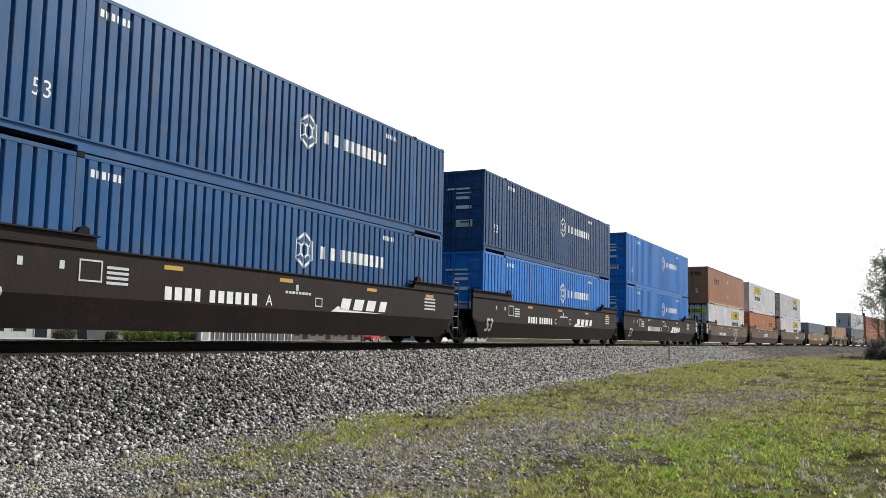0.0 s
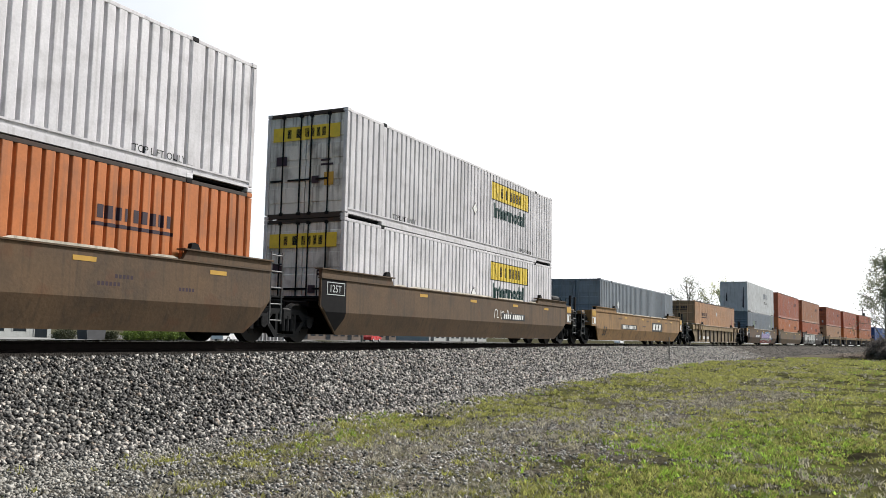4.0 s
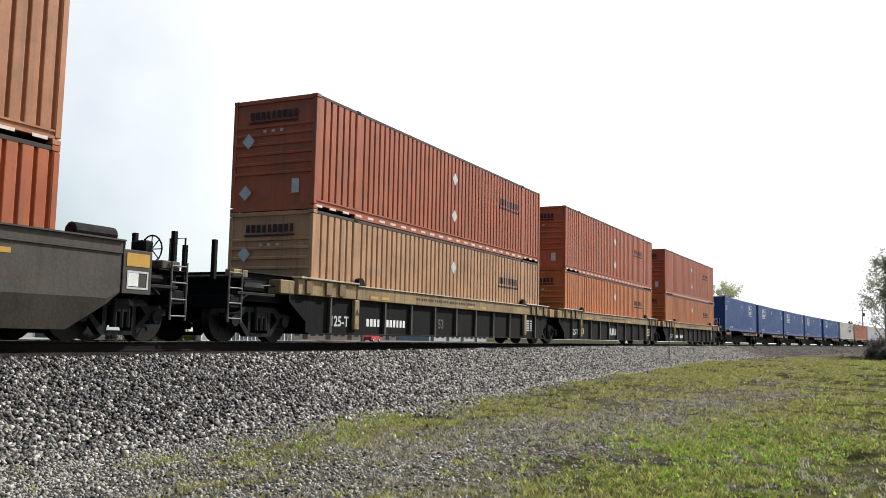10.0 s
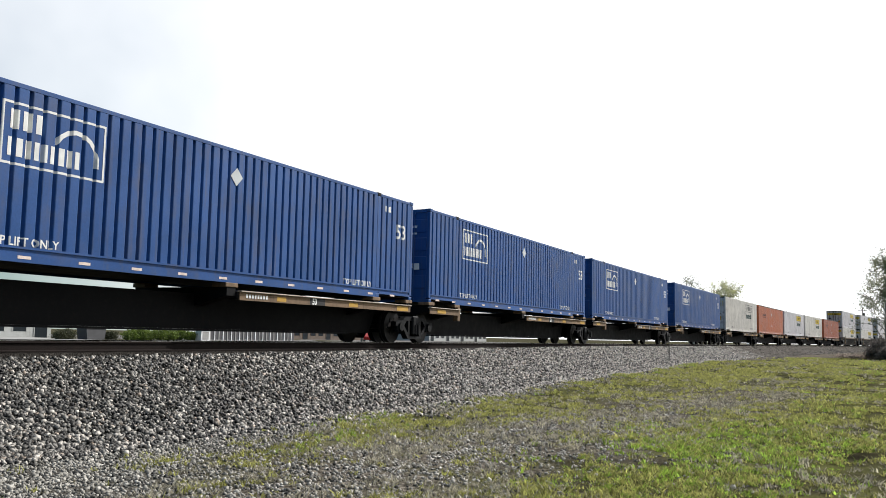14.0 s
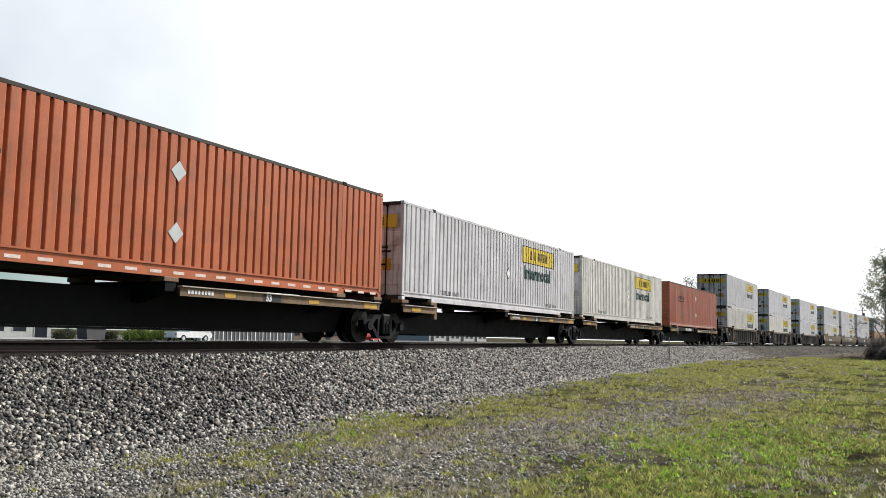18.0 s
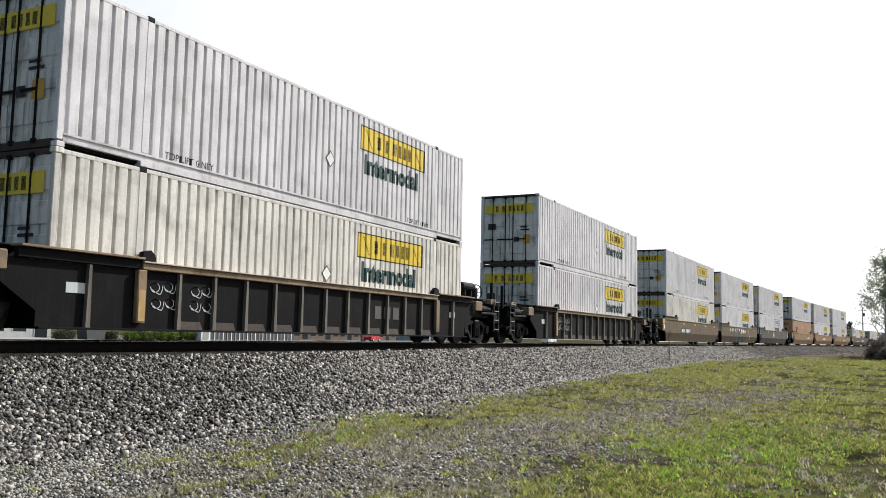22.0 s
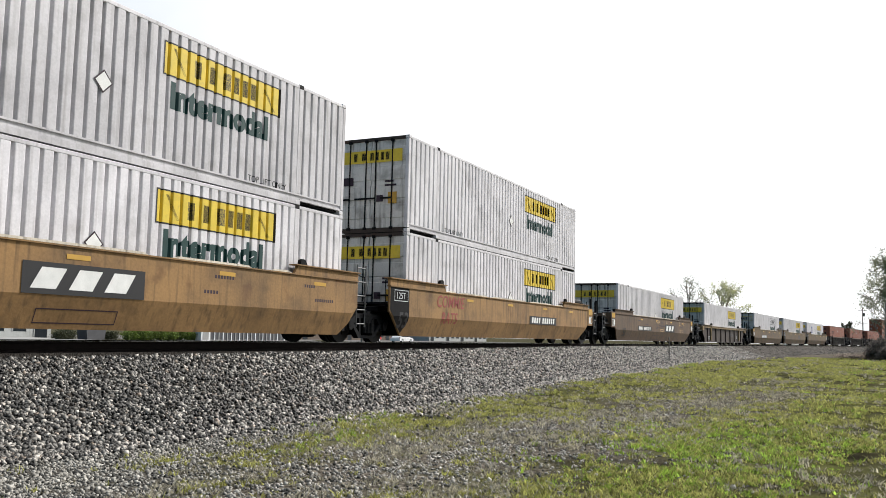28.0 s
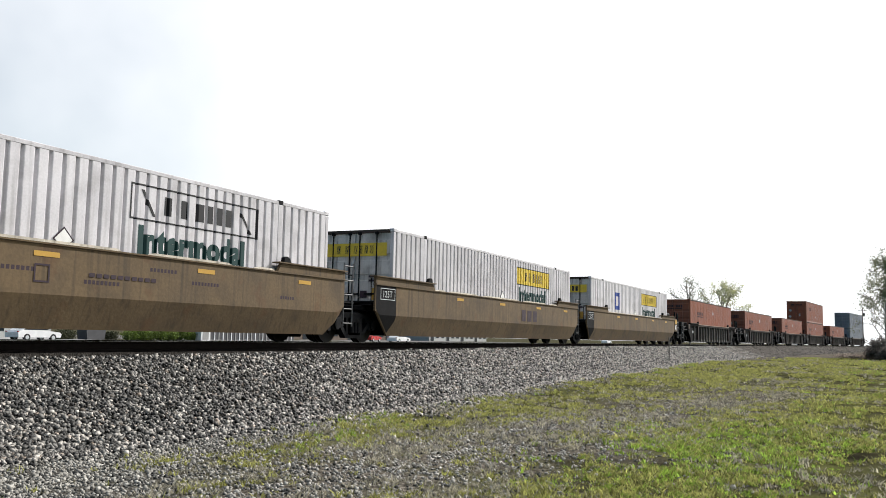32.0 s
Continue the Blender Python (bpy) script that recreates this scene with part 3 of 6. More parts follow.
def bogie(car, x):
    """A two-axle bogie with turning wheelsets at x of the car."""
    def frame_geo():
        g = Geo()
        for y in (-1, 1):
            y0, y1 = (0.93, 1.10) if y > 0 else (-1.10, -0.93)
            for q in ([(-1.16, 0.50), (-0.66, 0.50), (-0.50, 0.66), (0.50, 0.66), (0.66, 0.50), (1.16, 0.50), (1.16, 0.62), (0.74, 0.66), (0.56, 0.78), (-0.56, 0.78), (-0.74, 0.66), (-1.16, 0.62)],
                      [(-0.78, 0.50), (-0.64, 0.50), (-0.32, 0.20), (0.32, 0.20), (0.64, 0.50), (0.78, 0.50), (0.42, 0.12), (-0.42, 0.12)],
                      [(-0.40, 0.20), (-0.30, 0.20), (-0.30, 0.66), (-0.40, 0.66)], [(0.30, 0.20), (0.40, 0.20), (0.40, 0.66), (0.30, 0.66)]):
                g.prism(q, "y", y0, y1)
            for k in (-0.89, 0.89):
                g.box(k - 0.17, k + 0.17, y0 - 0.01, y1 + 0.01, 0.33, 0.52, 0.03)
            for k in (-0.89, 0.89):
                g.disc(k, y0 - 0.06 if y < 0 else y1, y0 if y < 0 else y1 + 0.06, WHEEL, 0.13, 10)
            for k in (-0.16, 0.0, 0.16):
                g.tube([(k, (y0 + y1) / 2 + y * 0.10, 0.26), (k, (y0 + y1) / 2 + y * 0.10, 0.62)], 0.06, 8)
        g.box(-0.2, 0.2, -1.16, 1.16, 0.52, 0.80, 0.03)
        g.box(-0.42, 0.42, -0.36, 0.36, 0.78, 0.86, 0.02)
        for k in (-0.42, 0.42):
            g.box(k - 0.05, k + 0.05, -0.85, 0.85, 0.30, 0.40)
        return g
    b = part("bogie", frame_geo, M["bogie"], car, "black cast steel bogie", key=("bogie",))
    b.location = (x, 0, 0)

    def set_geo():
        g = Geo().tube([(0, -1.02, 0), (0, 1.02, 0)], 0.075, 8)
        for y in (-1, 1):
            g.disc(0, min(y * 0.69, y * 0.82), max(y * 0.69, y * 0.82), 0, WHEEL, 28)
            g.disc(0, min(y * 0.64, y * 0.70), max(y * 0.64, y * 0.70), 0, WHEEL + 0.025, 28)
            for k in range(6):
                a = k * math.pi / 3
                g.box(0.22 * math.cos(a) - 0.05, 0.22 * math.cos(a) + 0.05, min(y * 0.815, y * 0.835), max(y * 0.815, y * 0.835), 0.22 * math.sin(a) - 0.05, 0.22 * math.sin(a) + 0.05)
        return g
    for k in (-0.89, 0.89):
        w = part("wheelset", set_geo, M["steel"], b, key=("wheelset",))
        w.location = (k, 0, WHEEL)
        wheelsets.append((w, k))


def ladder(car, x, y, z0, z1, material, w=0.42):
    def geo():
        g = Geo()
        for k in (-w / 2, w / 2):
            g.tube([(k, 0, z0), (k, 0, z1)], 0.022, 6)
        n = int((z1 - z0) / 0.36)
        for i in range(n + 1):
            z = z0 + 0.08 + i * (z1 - z0 - 0.16) / n
            g.tube([(-w / 2, 0, z), (w / 2, 0, z)], 0.018, 6)
        return g
    o = part("ladder", geo, material, car, key=("ladder", z0, z1, w, material.name))
    o.location = (x, y, 0)


def car_marks(car, name, material, polys, y, lift=0.006, label=""):
    """Flat marks on a car's side: u along the car, v up."""
    g = Geo()
    for poly in polys:
        g.add([(u, -y - lift, v) for u, v in poly], [tuple(range(len(poly)))])
    o = part(name, g, material, car, label)
    if len(polys) > 1:
        o["kind"] = "stuff"
    return o


def hand_brake(car, x, e):
    """Brake wheel on a stand, with uprights, at a coupler end; e is the way out of the car."""
    part("brake_stand", lambda: Geo().box(-0.12, 0.12, -0.25, 0.15, 1.3, 2.0, 0.03).box(-0.22, 0.22, -0.4, 0.35, 1.3, 1.6, 0.03), M["black"], car, key=("brake_stand",)).location = (x - 0.15 * e, -0.35, 0)

    def wheel():
        g, n = Geo(), 16
        g.tube([(0.0, 0.28 * math.cos(2 * math.pi * k / n), 0.28 * math.sin(2 * math.pi * k / n)) for k in range(n + 1)], 0.018, 5)
        for k in range(4):
            a = k * math.pi / 4
            g.tube([(0, -0.27 * math.cos(a), -0.27 * math.sin(a)), (0, 0.27 * math.cos(a), 0.27 * math.sin(a))], 0.012, 5)
        return g
    part("brake_wheel", wheel, M["steel"], car, key=("brake_wheel",)).location = (x + 0.06 * e, -0.45, 1.85)
    for y in (-1.15, -0.1, 1.0):
        part("upright", lambda: Geo().box(-0.05, 0.05, -0.05, 0.05, 1.0, 2.18, 0.01), M["black"], car, key=("upright",)).location = (x - 0.05 * e, y, 0)
    part("grab_iron", lambda: Geo().tube([(0, -1.3, 0.75), (0, -1.3, 2.05), (0.0, -0.9, 2.05), (0.0, -0.9, 1.3)], 0.02, 6), M["steel"], car, key=("grab_iron",)).location = (x + 0.1 * e, 0, 0)


def coupler_end(car, e, paint, x_in=8.3, brake=False):
    """End sill, platform, coupler and steps outside the load, on the side e (-1 or 1)."""
    part("end_sill", lambda: Geo().box(*sorted((e * x_in, e * 11.1)), -0.36, 0.36, 0.70, 1.0, 0.03).box(*sorted((e * 10.75, e * 11.1)), -1.36, 1.36, 0.72, 1.0, 0.02), M["black"], car, key=("end_sill", e, x_in))
    part("end_body", lambda: Geo().prism([(e * 8.3, 0.9), (e * 10.9, 0.9), (e * 10.9, 1.36), (e * 10.3, 1.52), (e * 8.3, 1.52)], "y", -1.12, 1.12), M["black"], car, key=("end_body", e))
    part("platform", lambda: Geo().box(*sorted((e * 8.5, e * 10.4)), -1.2, 1.2, 1.522, 1.55, 0.006).box(*sorted((e * 10.42, e * 11.2)), -1.36, 1.36, 1.362, 1.39, 0.006), M["black"], car, key=("platform", e))
    part("platform_edge", lambda: Geo().box(*sorted((e * 9.6, e * 10.9)), -1.40, -1.34, 1.02, 1.08, 0.006), M["steel"], car, key=("platform_edge", e))
    part("brake_pipe", lambda: Geo().tube([(e * 8.6, -1.25, 1.15), (e * 9.2, -1.28, 1.3), (e * 10.0, -1.28, 1.25), (e * 10.6, -1.2, 0.9)], 0.025, 6), M["steel"], car, key=("brake_pipe", e))
    part("air_reservoir", lambda: Geo().tube([(e * 9.9, -1.2, 1.2), (e * 10.6, -1.2, 1.2)], 0.12, 10), M["black"], car, key=("air_reservoir", e))
    if brake:
        part("brake_cylinder", lambda: Geo().tube([(e * 8.6, -1.0, 1.93), (e * 8.64, -1.0, 1.93), (e * 9.56, -1.0, 1.93), (e * 9.6, -1.0, 1.93)], [0.11, 0.15, 0.15, 0.11], 12).box(*sorted((e * 8.8, e * 8.9)), -1.1, -0.9, 1.552, 1.84).box(*sorted((e * 9.3, e * 9.4)), -1.1, -0.9, 1.552, 1.84), M["black"], car, key=("brake_cylinder", e))
    part("coupler", lambda: Geo().box(*sorted((e * 11.0, e * 11.55)), -0.11, 0.11, 0.78, 0.98, 0.02).box(*sorted((e * 11.42, e * 11.76)), -0.16, 0.16, 0.70, 1.04, 0.04), M["steel"], car, key=("coupler", e))
    part("air_hose", lambda: Geo().tube([(e * 11.0, 0.3, 0.8), (e * 11.3, 0.32, 0.55), (e * 11.6, 0.25, 0.45), (e * 11.75, 0.1, 0.6)], 0.03, 6), M["black"], car, key=("air_hose", e))
    ladder(car, e * 10.95, -1.37, 0.42, 1.55, M["pale_steel"])
    part("end_box", lambda: Geo().box(*sorted((e * 10.5, e * 11.0)), -1.34, -1.1, 1.392, 1.56, 0.02), paint, car, key=("end_box", e, paint.name))
    if brake:
        hand_brake(car, e * 11.05, e)
    else:
        for y in (-1.1, 0.4):
            part("upright", lambda: Geo().box(-0.05, 0.05, -0.05, 0.05, 1.3, 2.15, 0.01), M["black"], car, key=("upright_b",)).location = (e * (11.35 if y < 0 else 10.6), y, 0)
    bogie(car, e * 9.75)


def joint_end(car, e, pitch, with_bogie, ladders=True):
    """The articulated end that shares a bogie with the next unit."""
    part("articulation", lambda: Geo().box(*sorted((e * 8.25, e * (pitch / 2 - 0.05))), -0.34, 0.34, 0.72, 1.05, 0.03).box(*sorted((e * 8.28, e * 9.2)), -1.05, 1.05, 0.88, 1.02, 0.02), M["black"], car, key=("articulation", e, pitch))
    if with_bogie:
        bogie(car, pitch / 2)
    if ladders:
        if e > 0:
            ladder(car, 8.98, -1.36, 0.42, 2.05, M["pale_steel"])
        part("end_step", lambda: Geo().box(*sorted((e * 8.62, e * 9.3)), -1.35, -0.95, 1.02, 1.06).tube([(e * 9.25, -1.3, 1.05), (e * 9.25, -1.3, 1.75), (e * 8.7, -1.3, 1.8)], 0.02, 6), M["black"], car, key=("end_step", e))


TIP = {"ca": 9.35, "ja": 9.35, "jb": 8.58, "cb": 9.35}


def well_car(paint, ends, pitch, label, group):
    """A smooth-sided well unit. ends: c for coupler or j for joint, at -x and at +x."""
    car = thing("well_car", label, "rail car", group)
    m = M[paint]
    for s in (-1, 1):
        def side(s=s):
            def pr(zb):
                y = 1.31 + (zb - 0.2) * 0.34
                return [(1.50, 1.57), (1.50, max(0.76, zb + 0.04)), (min(y, 1.5), zb), (min(y, 1.5) - 0.05, zb), (1.44, max(0.78, zb + 0.05)), (1.44, 1.57)]
            left = ((-TIP[ends[0] + "a"], 0.88), (-9.05, 0.64), (-8.38, 0.20))
            right = ((8.38, 0.20), (9.05, 0.64), (TIP["cb"], 0.88)) if ends[1] == "c" else ((7.95, 0.20), (8.3, 0.5), (TIP["jb"], 0.92))
            g = Geo()
            g.loft([[(x, s * y, z) for y, z in pr(zb)] for x, zb in left + right])
            g.box(left[0][0], right[2][0], min(s * 1.53, s * 1.40), max(s * 1.53, s * 1.40), 1.572, 1.60)
            return g
        sd = part("side_sill", side, m, car, key=("side_sill", paint, s, ends))
        # bright lengths added along the top flange to draw its sunlit edge
        for x0, x1 in ((-5.65, -5.1), (-4.7, -2.6), (-2.0, 1.2), (1.9, 4.2), (5.0, 5.65)) if paint != "dark_brown" else ():
            part("guide_strip", lambda s=s, n=x1 - x0: Geo().loft([[(x, s * 1.41, 1.602), (x, s * 1.525, 1.602), (x, s * 1.525, z), (x, s * 1.41, z)] for x, z in ((0, 1.606), (0.12, 1.645), (n - 0.12, 1.645), (n, 1.606))]), M["sunlit_strip"], sd, "cream worn guide strip", key=("guide_strip", s, x1 - x0)).location = (x0, 0, 0)
        for e in (-1, 1):
            tip = TIP[ends[0 if e < 0 else 1] + ("a" if e < 0 else "b")]

            def cheek(s=s, e=e, tip=tip):
                g = Geo().prism([(e * tip, 1.604), (e * tip, 1.79), (e * 5.92, 1.79), (e * 5.80, 1.604)], "y", min(s * 1.51, s * 1.43), max(s * 1.51, s * 1.43))
                g.box(*sorted((e * (tip + 0.04), e * 5.8)), min(s * 1.56, s * 1.33), max(s * 1.56, s * 1.33), 1.792, 1.82)
                return g
            part("end_cheek", cheek, m, sd, key=("end_cheek", paint, s, e, tip))
            part("load_guide", lambda s=s, e=e: Geo().prism([(e * 6.0, 1.822), (e * 6.28, 1.822), (e * 6.2, 1.93), (e * 6.1, 1.96), (e * 6.02, 1.93)], "y", min(s * 1.52, s * 1.42), max(s * 1.52, s * 1.42)), M["black"], sd, key=("load_guide", s, e))
    part("well_floor", lambda: Geo().box(-8.1, 8.1, -1.26, 1.26, 0.22, 0.355), M["black"], car, key=("well_floor",))
    for e in (-1, 1):
        part("bulkhead", lambda e=e: Geo().box(*sorted((e * 8.14, e * 8.27)), -1.33, 1.33, 0.30, 1.12).box(*sorted((e * 8.12, e * 8.6)), -1.33, 1.33, 1.12, 1.17), M["black"], car, key=("bulkhead", e))
        if ends[0 if e < 0 else 1] == "c":
            coupler_end(car, e, m, brake=e > 0)
            part("end_plate", lambda e=e: Geo().box(*sorted((e * 9.37, e * 10.07)), -1.52, -1.46, 0.86, 1.66, 0.01).box(*sorted((e * 10.0, e * 10.06)), -1.458, -1.0, 0.9, 1.62), m, car, key=("end_plate", paint, e))
            car_marks(car, "label_plate", M["label_yellow"], [rect(*sorted((e * 9.45, e * 10.0)), 1.36, 1.6)], 1.522)
            car_marks(car, "placard_holder", M["sticker"], ring(*sorted((e * 9.47, e * 9.98)), 0.95, 1.28, 0.035), 1.522)
            car_marks(car, "placard", M["decal_white"], [rect(*sorted((e * 9.5, e * 9.74)), 1.0, 1.24)], 1.524)
            part("side_post", lambda e=e: Geo().box(*sorted((e * 9.352, e * 9.42)), -1.5, -1.38, 0.9, 1.8), M["black"], car, key=("side_post", e))
        else:
            joint_end(car, e, pitch, e > 0)
    for x in (-4.2, -0.6, 3.2, 6.6):
        car_marks(car, "label_plate", M["label_yellow"], [rect(x, x + 0.5, 1.37, 1.455)], 1.50)
    return car


def slab(x0, x1, s, y0, y1, z0, z1, c=0.0):
    """A box on the side s of a car, between two offsets from its middle."""
    return Geo().box(x0, x1, min(s * y0, s * y1), max(s * y0, s * y1), z0, z1, c)


def ribbed_car(panel, chord, ends, pitch, label, group):
    """A well unit with a deep top chord and upright ribs on its sides."""
    car = thing("well_car", label, "rail car", group)
    mp, mc = M[panel], M[chord]
    wide = chord == "chord_yellow"
    post, n, low = (6.157, 6 if panel == "rusty" else 8, 1.30 if panel == "rusty" else 1.12) if wide else (6.117, 12, 1.33)
    key = (panel, chord)
    ribs = [-post + 2 * post * k / n for k in range(1, n)] + [-post - 1.18, post + 1.18]
    # ribs take a paler colour than the charcoal panels
    rib_mat = M["foot_brown"] if wide else M["rib_pale"]
    for s in (-1, 1):
        def side(s=s):
            g = slab(-8.3, 8.3, s, 1.30, 1.34, 0.24, low - 0.004)
            for e in (-1, 1):
                g.loft([[(x, s * 1.30, z0), (x, s * 1.34, z0), (x, s * 1.34, low - 0.004), (x, s * 1.30, low - 0.004)] for x, z0 in ((e * 8.302, 0.5), (e * 9.0, 0.95))])
            return g
        sd = part("side_panel", side, mp, car, key=("side_panel", key, s))
        part("top_chord", lambda s=s: slab(-post, post, s, 1.44, 1.28, low, 1.455, 0.012), mc, sd, key=("top_chord", key, s))
        part("chord_lip", lambda s=s: slab(-post, post, s, 1.48, 1.28, 1.457, 1.485, 0.005), M["sunlit_lip"], sd, key=("chord_lip", s, post))
        part("bottom_flange", lambda s=s: slab(-8.3, 8.3, s, 1.44, 1.26, 0.20, 0.238, 0.005), mp, sd, key=("bottom_flange", panel, s))
        for x in ribs:
            part("rib", lambda s=s: Geo().prism([(-0.05, 0.24), (0.05, 0.24), (0.03, low - 0.006), (-0.03, low - 0.006)], "y", min(s * 1.342, s * 1.42), max(s * 1.342, s * 1.42)), rib_mat, sd, key=("rib", key, s)).location = (x, 0, 0)
        if not wide:
            for x in ribs[:-2]:
                part("foot_plate", lambda s=s: Geo().prism([(0.08, 0.242), (0.74, 0.242), (0.66, 0.40), (0.1, 0.40)], "y", min(s * 1.342, s * 1.36), max(s * 1.342, s * 1.36)), M["foot_brown"], sd, key=("foot_plate", s)).location = (x, 0, 0)
        for e in (-1, 1):
            x0, x1 = sorted((e * post, e * 8.75))
            ck = part("end_cheek", lambda s=s, x0=x0, x1=x1: slab(x0 + 0.003, x1, s, 1.42, 1.30, low + 0.005, 1.505, 0.012), mc if wide else mp, sd, key=("end_cheek_r", key, s, e))
            part("cheek_lip", lambda s=s, x0=x0, x1=x1: slab(x0, x1, s, 1.50, 1.22, 1.507, 1.55, 0.008), M["sunlit_lip"] if wide else mc, ck, key=("cheek_lip", chord, s, e))
            if low < 1.2:
                for k in (0.75, 1.35, 2.2):
                    part("cheek_block", lambda s=s: slab(-0.13, 0.13, s, 1.47, 1.424, 1.16, 1.48, 0.01), M["dull_yellow"], ck, key=("cheek_block", s)).location = (e * (post + k), 0, 0)
            part("stake_pocket", lambda s=s: slab(-0.11, 0.11, s, 1.45, 1.342, 0.34, low - 0.01, 0.015), mc, sd, key=("stake_pocket", key, s)).location = (e * post, 0, 0)
            part("end_block", lambda s=s, e=e: slab(*sorted((e * 8.95, e * 9.5)), s, 1.46, 1.0, 1.11, 1.43, 0.02), mc, sd, key=("end_block", chord, s, e))
            part("load_guide", lambda s=s, e=e: Geo().prism([(e * 5.8, 1.487), (e * 6.15, 1.487), (e * 6.12, 1.66), (e * 5.95, 1.70), (e * 5.84, 1.62)], "y", min(s * 1.45, s * 1.33), max(s * 1.45, s * 1.33)), M["black"], sd, key=("load_guide_r", s, e))
    part("well_floor", lambda: Geo().box(-8.1, 8.1, -1.29, 1.29, 0.22, 0.355), M["black"], car, key=("well_floor_r",))
    for e in (-1, 1):
        part("bulkhead", lambda e=e: Geo().box(*sorted((e * 8.14, e * 8.27)), -1.28, 1.28, 0.36, 1.12).box(*sorted((e * 8.12, e * 9.1)), -1.28, 1.28, 1.12, 1.17), M["black"], car, key=("bulkhead_r", e))
        if ends[0 if e < 0 else 1] == "c":
            coupler_end(car, e, mc, brake=e > 0)
        else:
            joint_end(car, e, pitch, e > 0, False)
    if wide:
        car_marks(car, "axle_load_print", M["sticker"], text_polys("125-T", 0.36, 0.8 - MID, 0.42, 0.008), 1.342)
        car_marks(car, "unit_letter", M["decal_black"], text_polys("A", 0.2, -post - 0.07, 0.72, 0.01), 1.452)
    else:
        for x in (0.34, 15.2):
            car_marks(car, "label_plate", M["sticker"], [rect(x - MID, x + 0.4 - MID, 0.82, 1.0)], 1.342)
    return car


def spine_car(ends, pitch, label, group):
    """A skeleton unit: a deep centre beam with arms that carry one container."""
    car = thing("spine_car", label, "rail car", group)
    reach = pitch / 2
    low = [6.05 if e == "c" else 7.15 for e in ends]
    part("centre_beam", lambda: Geo().loft([[(x, y, z) for y, z in ((-0.42, z0), (0.42, z0), (0.42, 1.02), (-0.42, 1.02))] for x, z0 in ((-reach + 0.05, 0.86), (-low[0] - 0.3, 0.84), (-low[0], 0.27), (low[1], 0.27), (low[1] + 0.3, 0.84), (reach - 0.05, 0.86))]), M["black"], car, key=("centre_beam", pitch, ends))
    part("beam_flange", lambda: Geo().box(-5.8, 5.8, -0.6, 0.6, 0.225, 0.265), M["black"], car, key=("beam_flange",))
    for x in (-7.9, -6.05, 0.0, 6.05, 7.9):
        part("cross_arm", lambda: Geo().prism([(-1.30, 0.98), (-1.30, 1.16), (1.30, 1.16), (1.30, 0.98), (0.40, 0.75), (-0.40, 0.75)], "x", -0.14, 0.14), M["black"], car, key=("cross_arm",)).location = (x, 0, 0.001)
        part("pedestal", lambda: Geo().box(-0.2, 0.2, -1.32, -0.95, 1.162, 1.255, 0.01).box(-0.2, 0.2, 0.95, 1.32, 1.162, 1.255, 0.01), M["dull_yellow"], car, key=("pedestal",)).location = (x, 0, 0)
    for s in (-1, 1):
        part("walkway", lambda s=s: Geo().box(-8.0, -6.2, min(s * 1.34, s * 0.5), max(s * 1.34, s * 0.5), 0.99, 1.04), M["black"], car, key=("walkway", s))
        part("side_sill", lambda s=s: Geo().box(0.15, 7.7, min(s * 1.34, s * 1.1), max(s * 1.34, s * 1.1), 0.92, 1.075, 0.01), M["black"], car, key=("spine_sill", s))
        for x0, x1 in ((-8.1, -6.0), (0.2, 7.9)):
            part("sill_strip", lambda s=s, x0=x0, x1=x1: Geo().box(x0, x1, min(s * 1.37, s * 1.345), max(s * 1.37, s * 1.345), 0.90, 1.075), M["dull_yellow"], car, key=("sill_strip", s, x0))
            part("strip_lip", lambda s=s, x0=x0, x1=x1: slab(x0, x1, s, 1.42, 1.30, 1.077, 1.10, 0.004), M["sunlit_lip"], car, key=("strip_lip", s, x0))
        part("jack_leg", lambda s=s: Geo().box(-6.1, -5.9, min(s * 1.36, s * 1.2), max(s * 1.36, s * 1.2), 0.72, 1.16, 0.015), M["dull_yellow"], car, key=("jack_leg", s))
    car_marks(car, "label_plate", M["label_yellow"], [rect(-7.6, -7.0, 0.93, 1.04), rect(1.51, 1.85, 0.93, 1.03), rect(4.55, 4.98, 0.93, 1.03), rect(7.1, 7.75, 0.92, 1.05)], 1.371)
    car_marks(car, "black_patch", M["decal_black"], [rect(2.8, 3.45, 0.905, 1.07)], 1.369)
    car_marks(car, "size_number", M["decal_white"], text_polys("53", 0.2, 2.9, 0.92, 0.008), 1.372)
    car_marks(car, "number_print", M["decal_white"], word_bars(0.4, 0.95, 0.08, 8, 0.07, 0.4), 1.371)
    for e in (-1, 1):
        if ends[0 if e < 0 else 1] == "c":
            part("coupler", lambda e=e: Geo().box(*sorted((e * (reach - 0.1), e * (reach + 0.5))), -0.12, 0.12, 0.72, 0.96, 0.02), M["steel"], car, key=("coupler_s", e, pitch))
            ladder(car, e * 8.15, -1.3, 0.35, 1.2, M["steel"])
            bogie(car, e * 7.55)
        elif e > 0:
            bogie(car, pitch / 2)
    return car


# ---- the train: arc place of each load's near end at 0 s, and the car and loads ----
PLACE = [8.6, 28.06, 47.48, 70.97, 90.24, 110.19, 133.55, 157.18, 180.48, 199.98, 219.26, 242.85, 262.38, 282.07, 303.19, 320.69, 337.98, 355.28, 373.57, 392.27,
         409.76, 427.13, 444.55, 462.93, 483.91, 507.17, 530.77, 554.21, 573.54, 593.13, 616.72, 636.05, 655.68, 679.11, 702.65, 726.21, 745.7, 765.08, 788.47, 811.76, 835.2, 855.9, 879.4, 902.9]
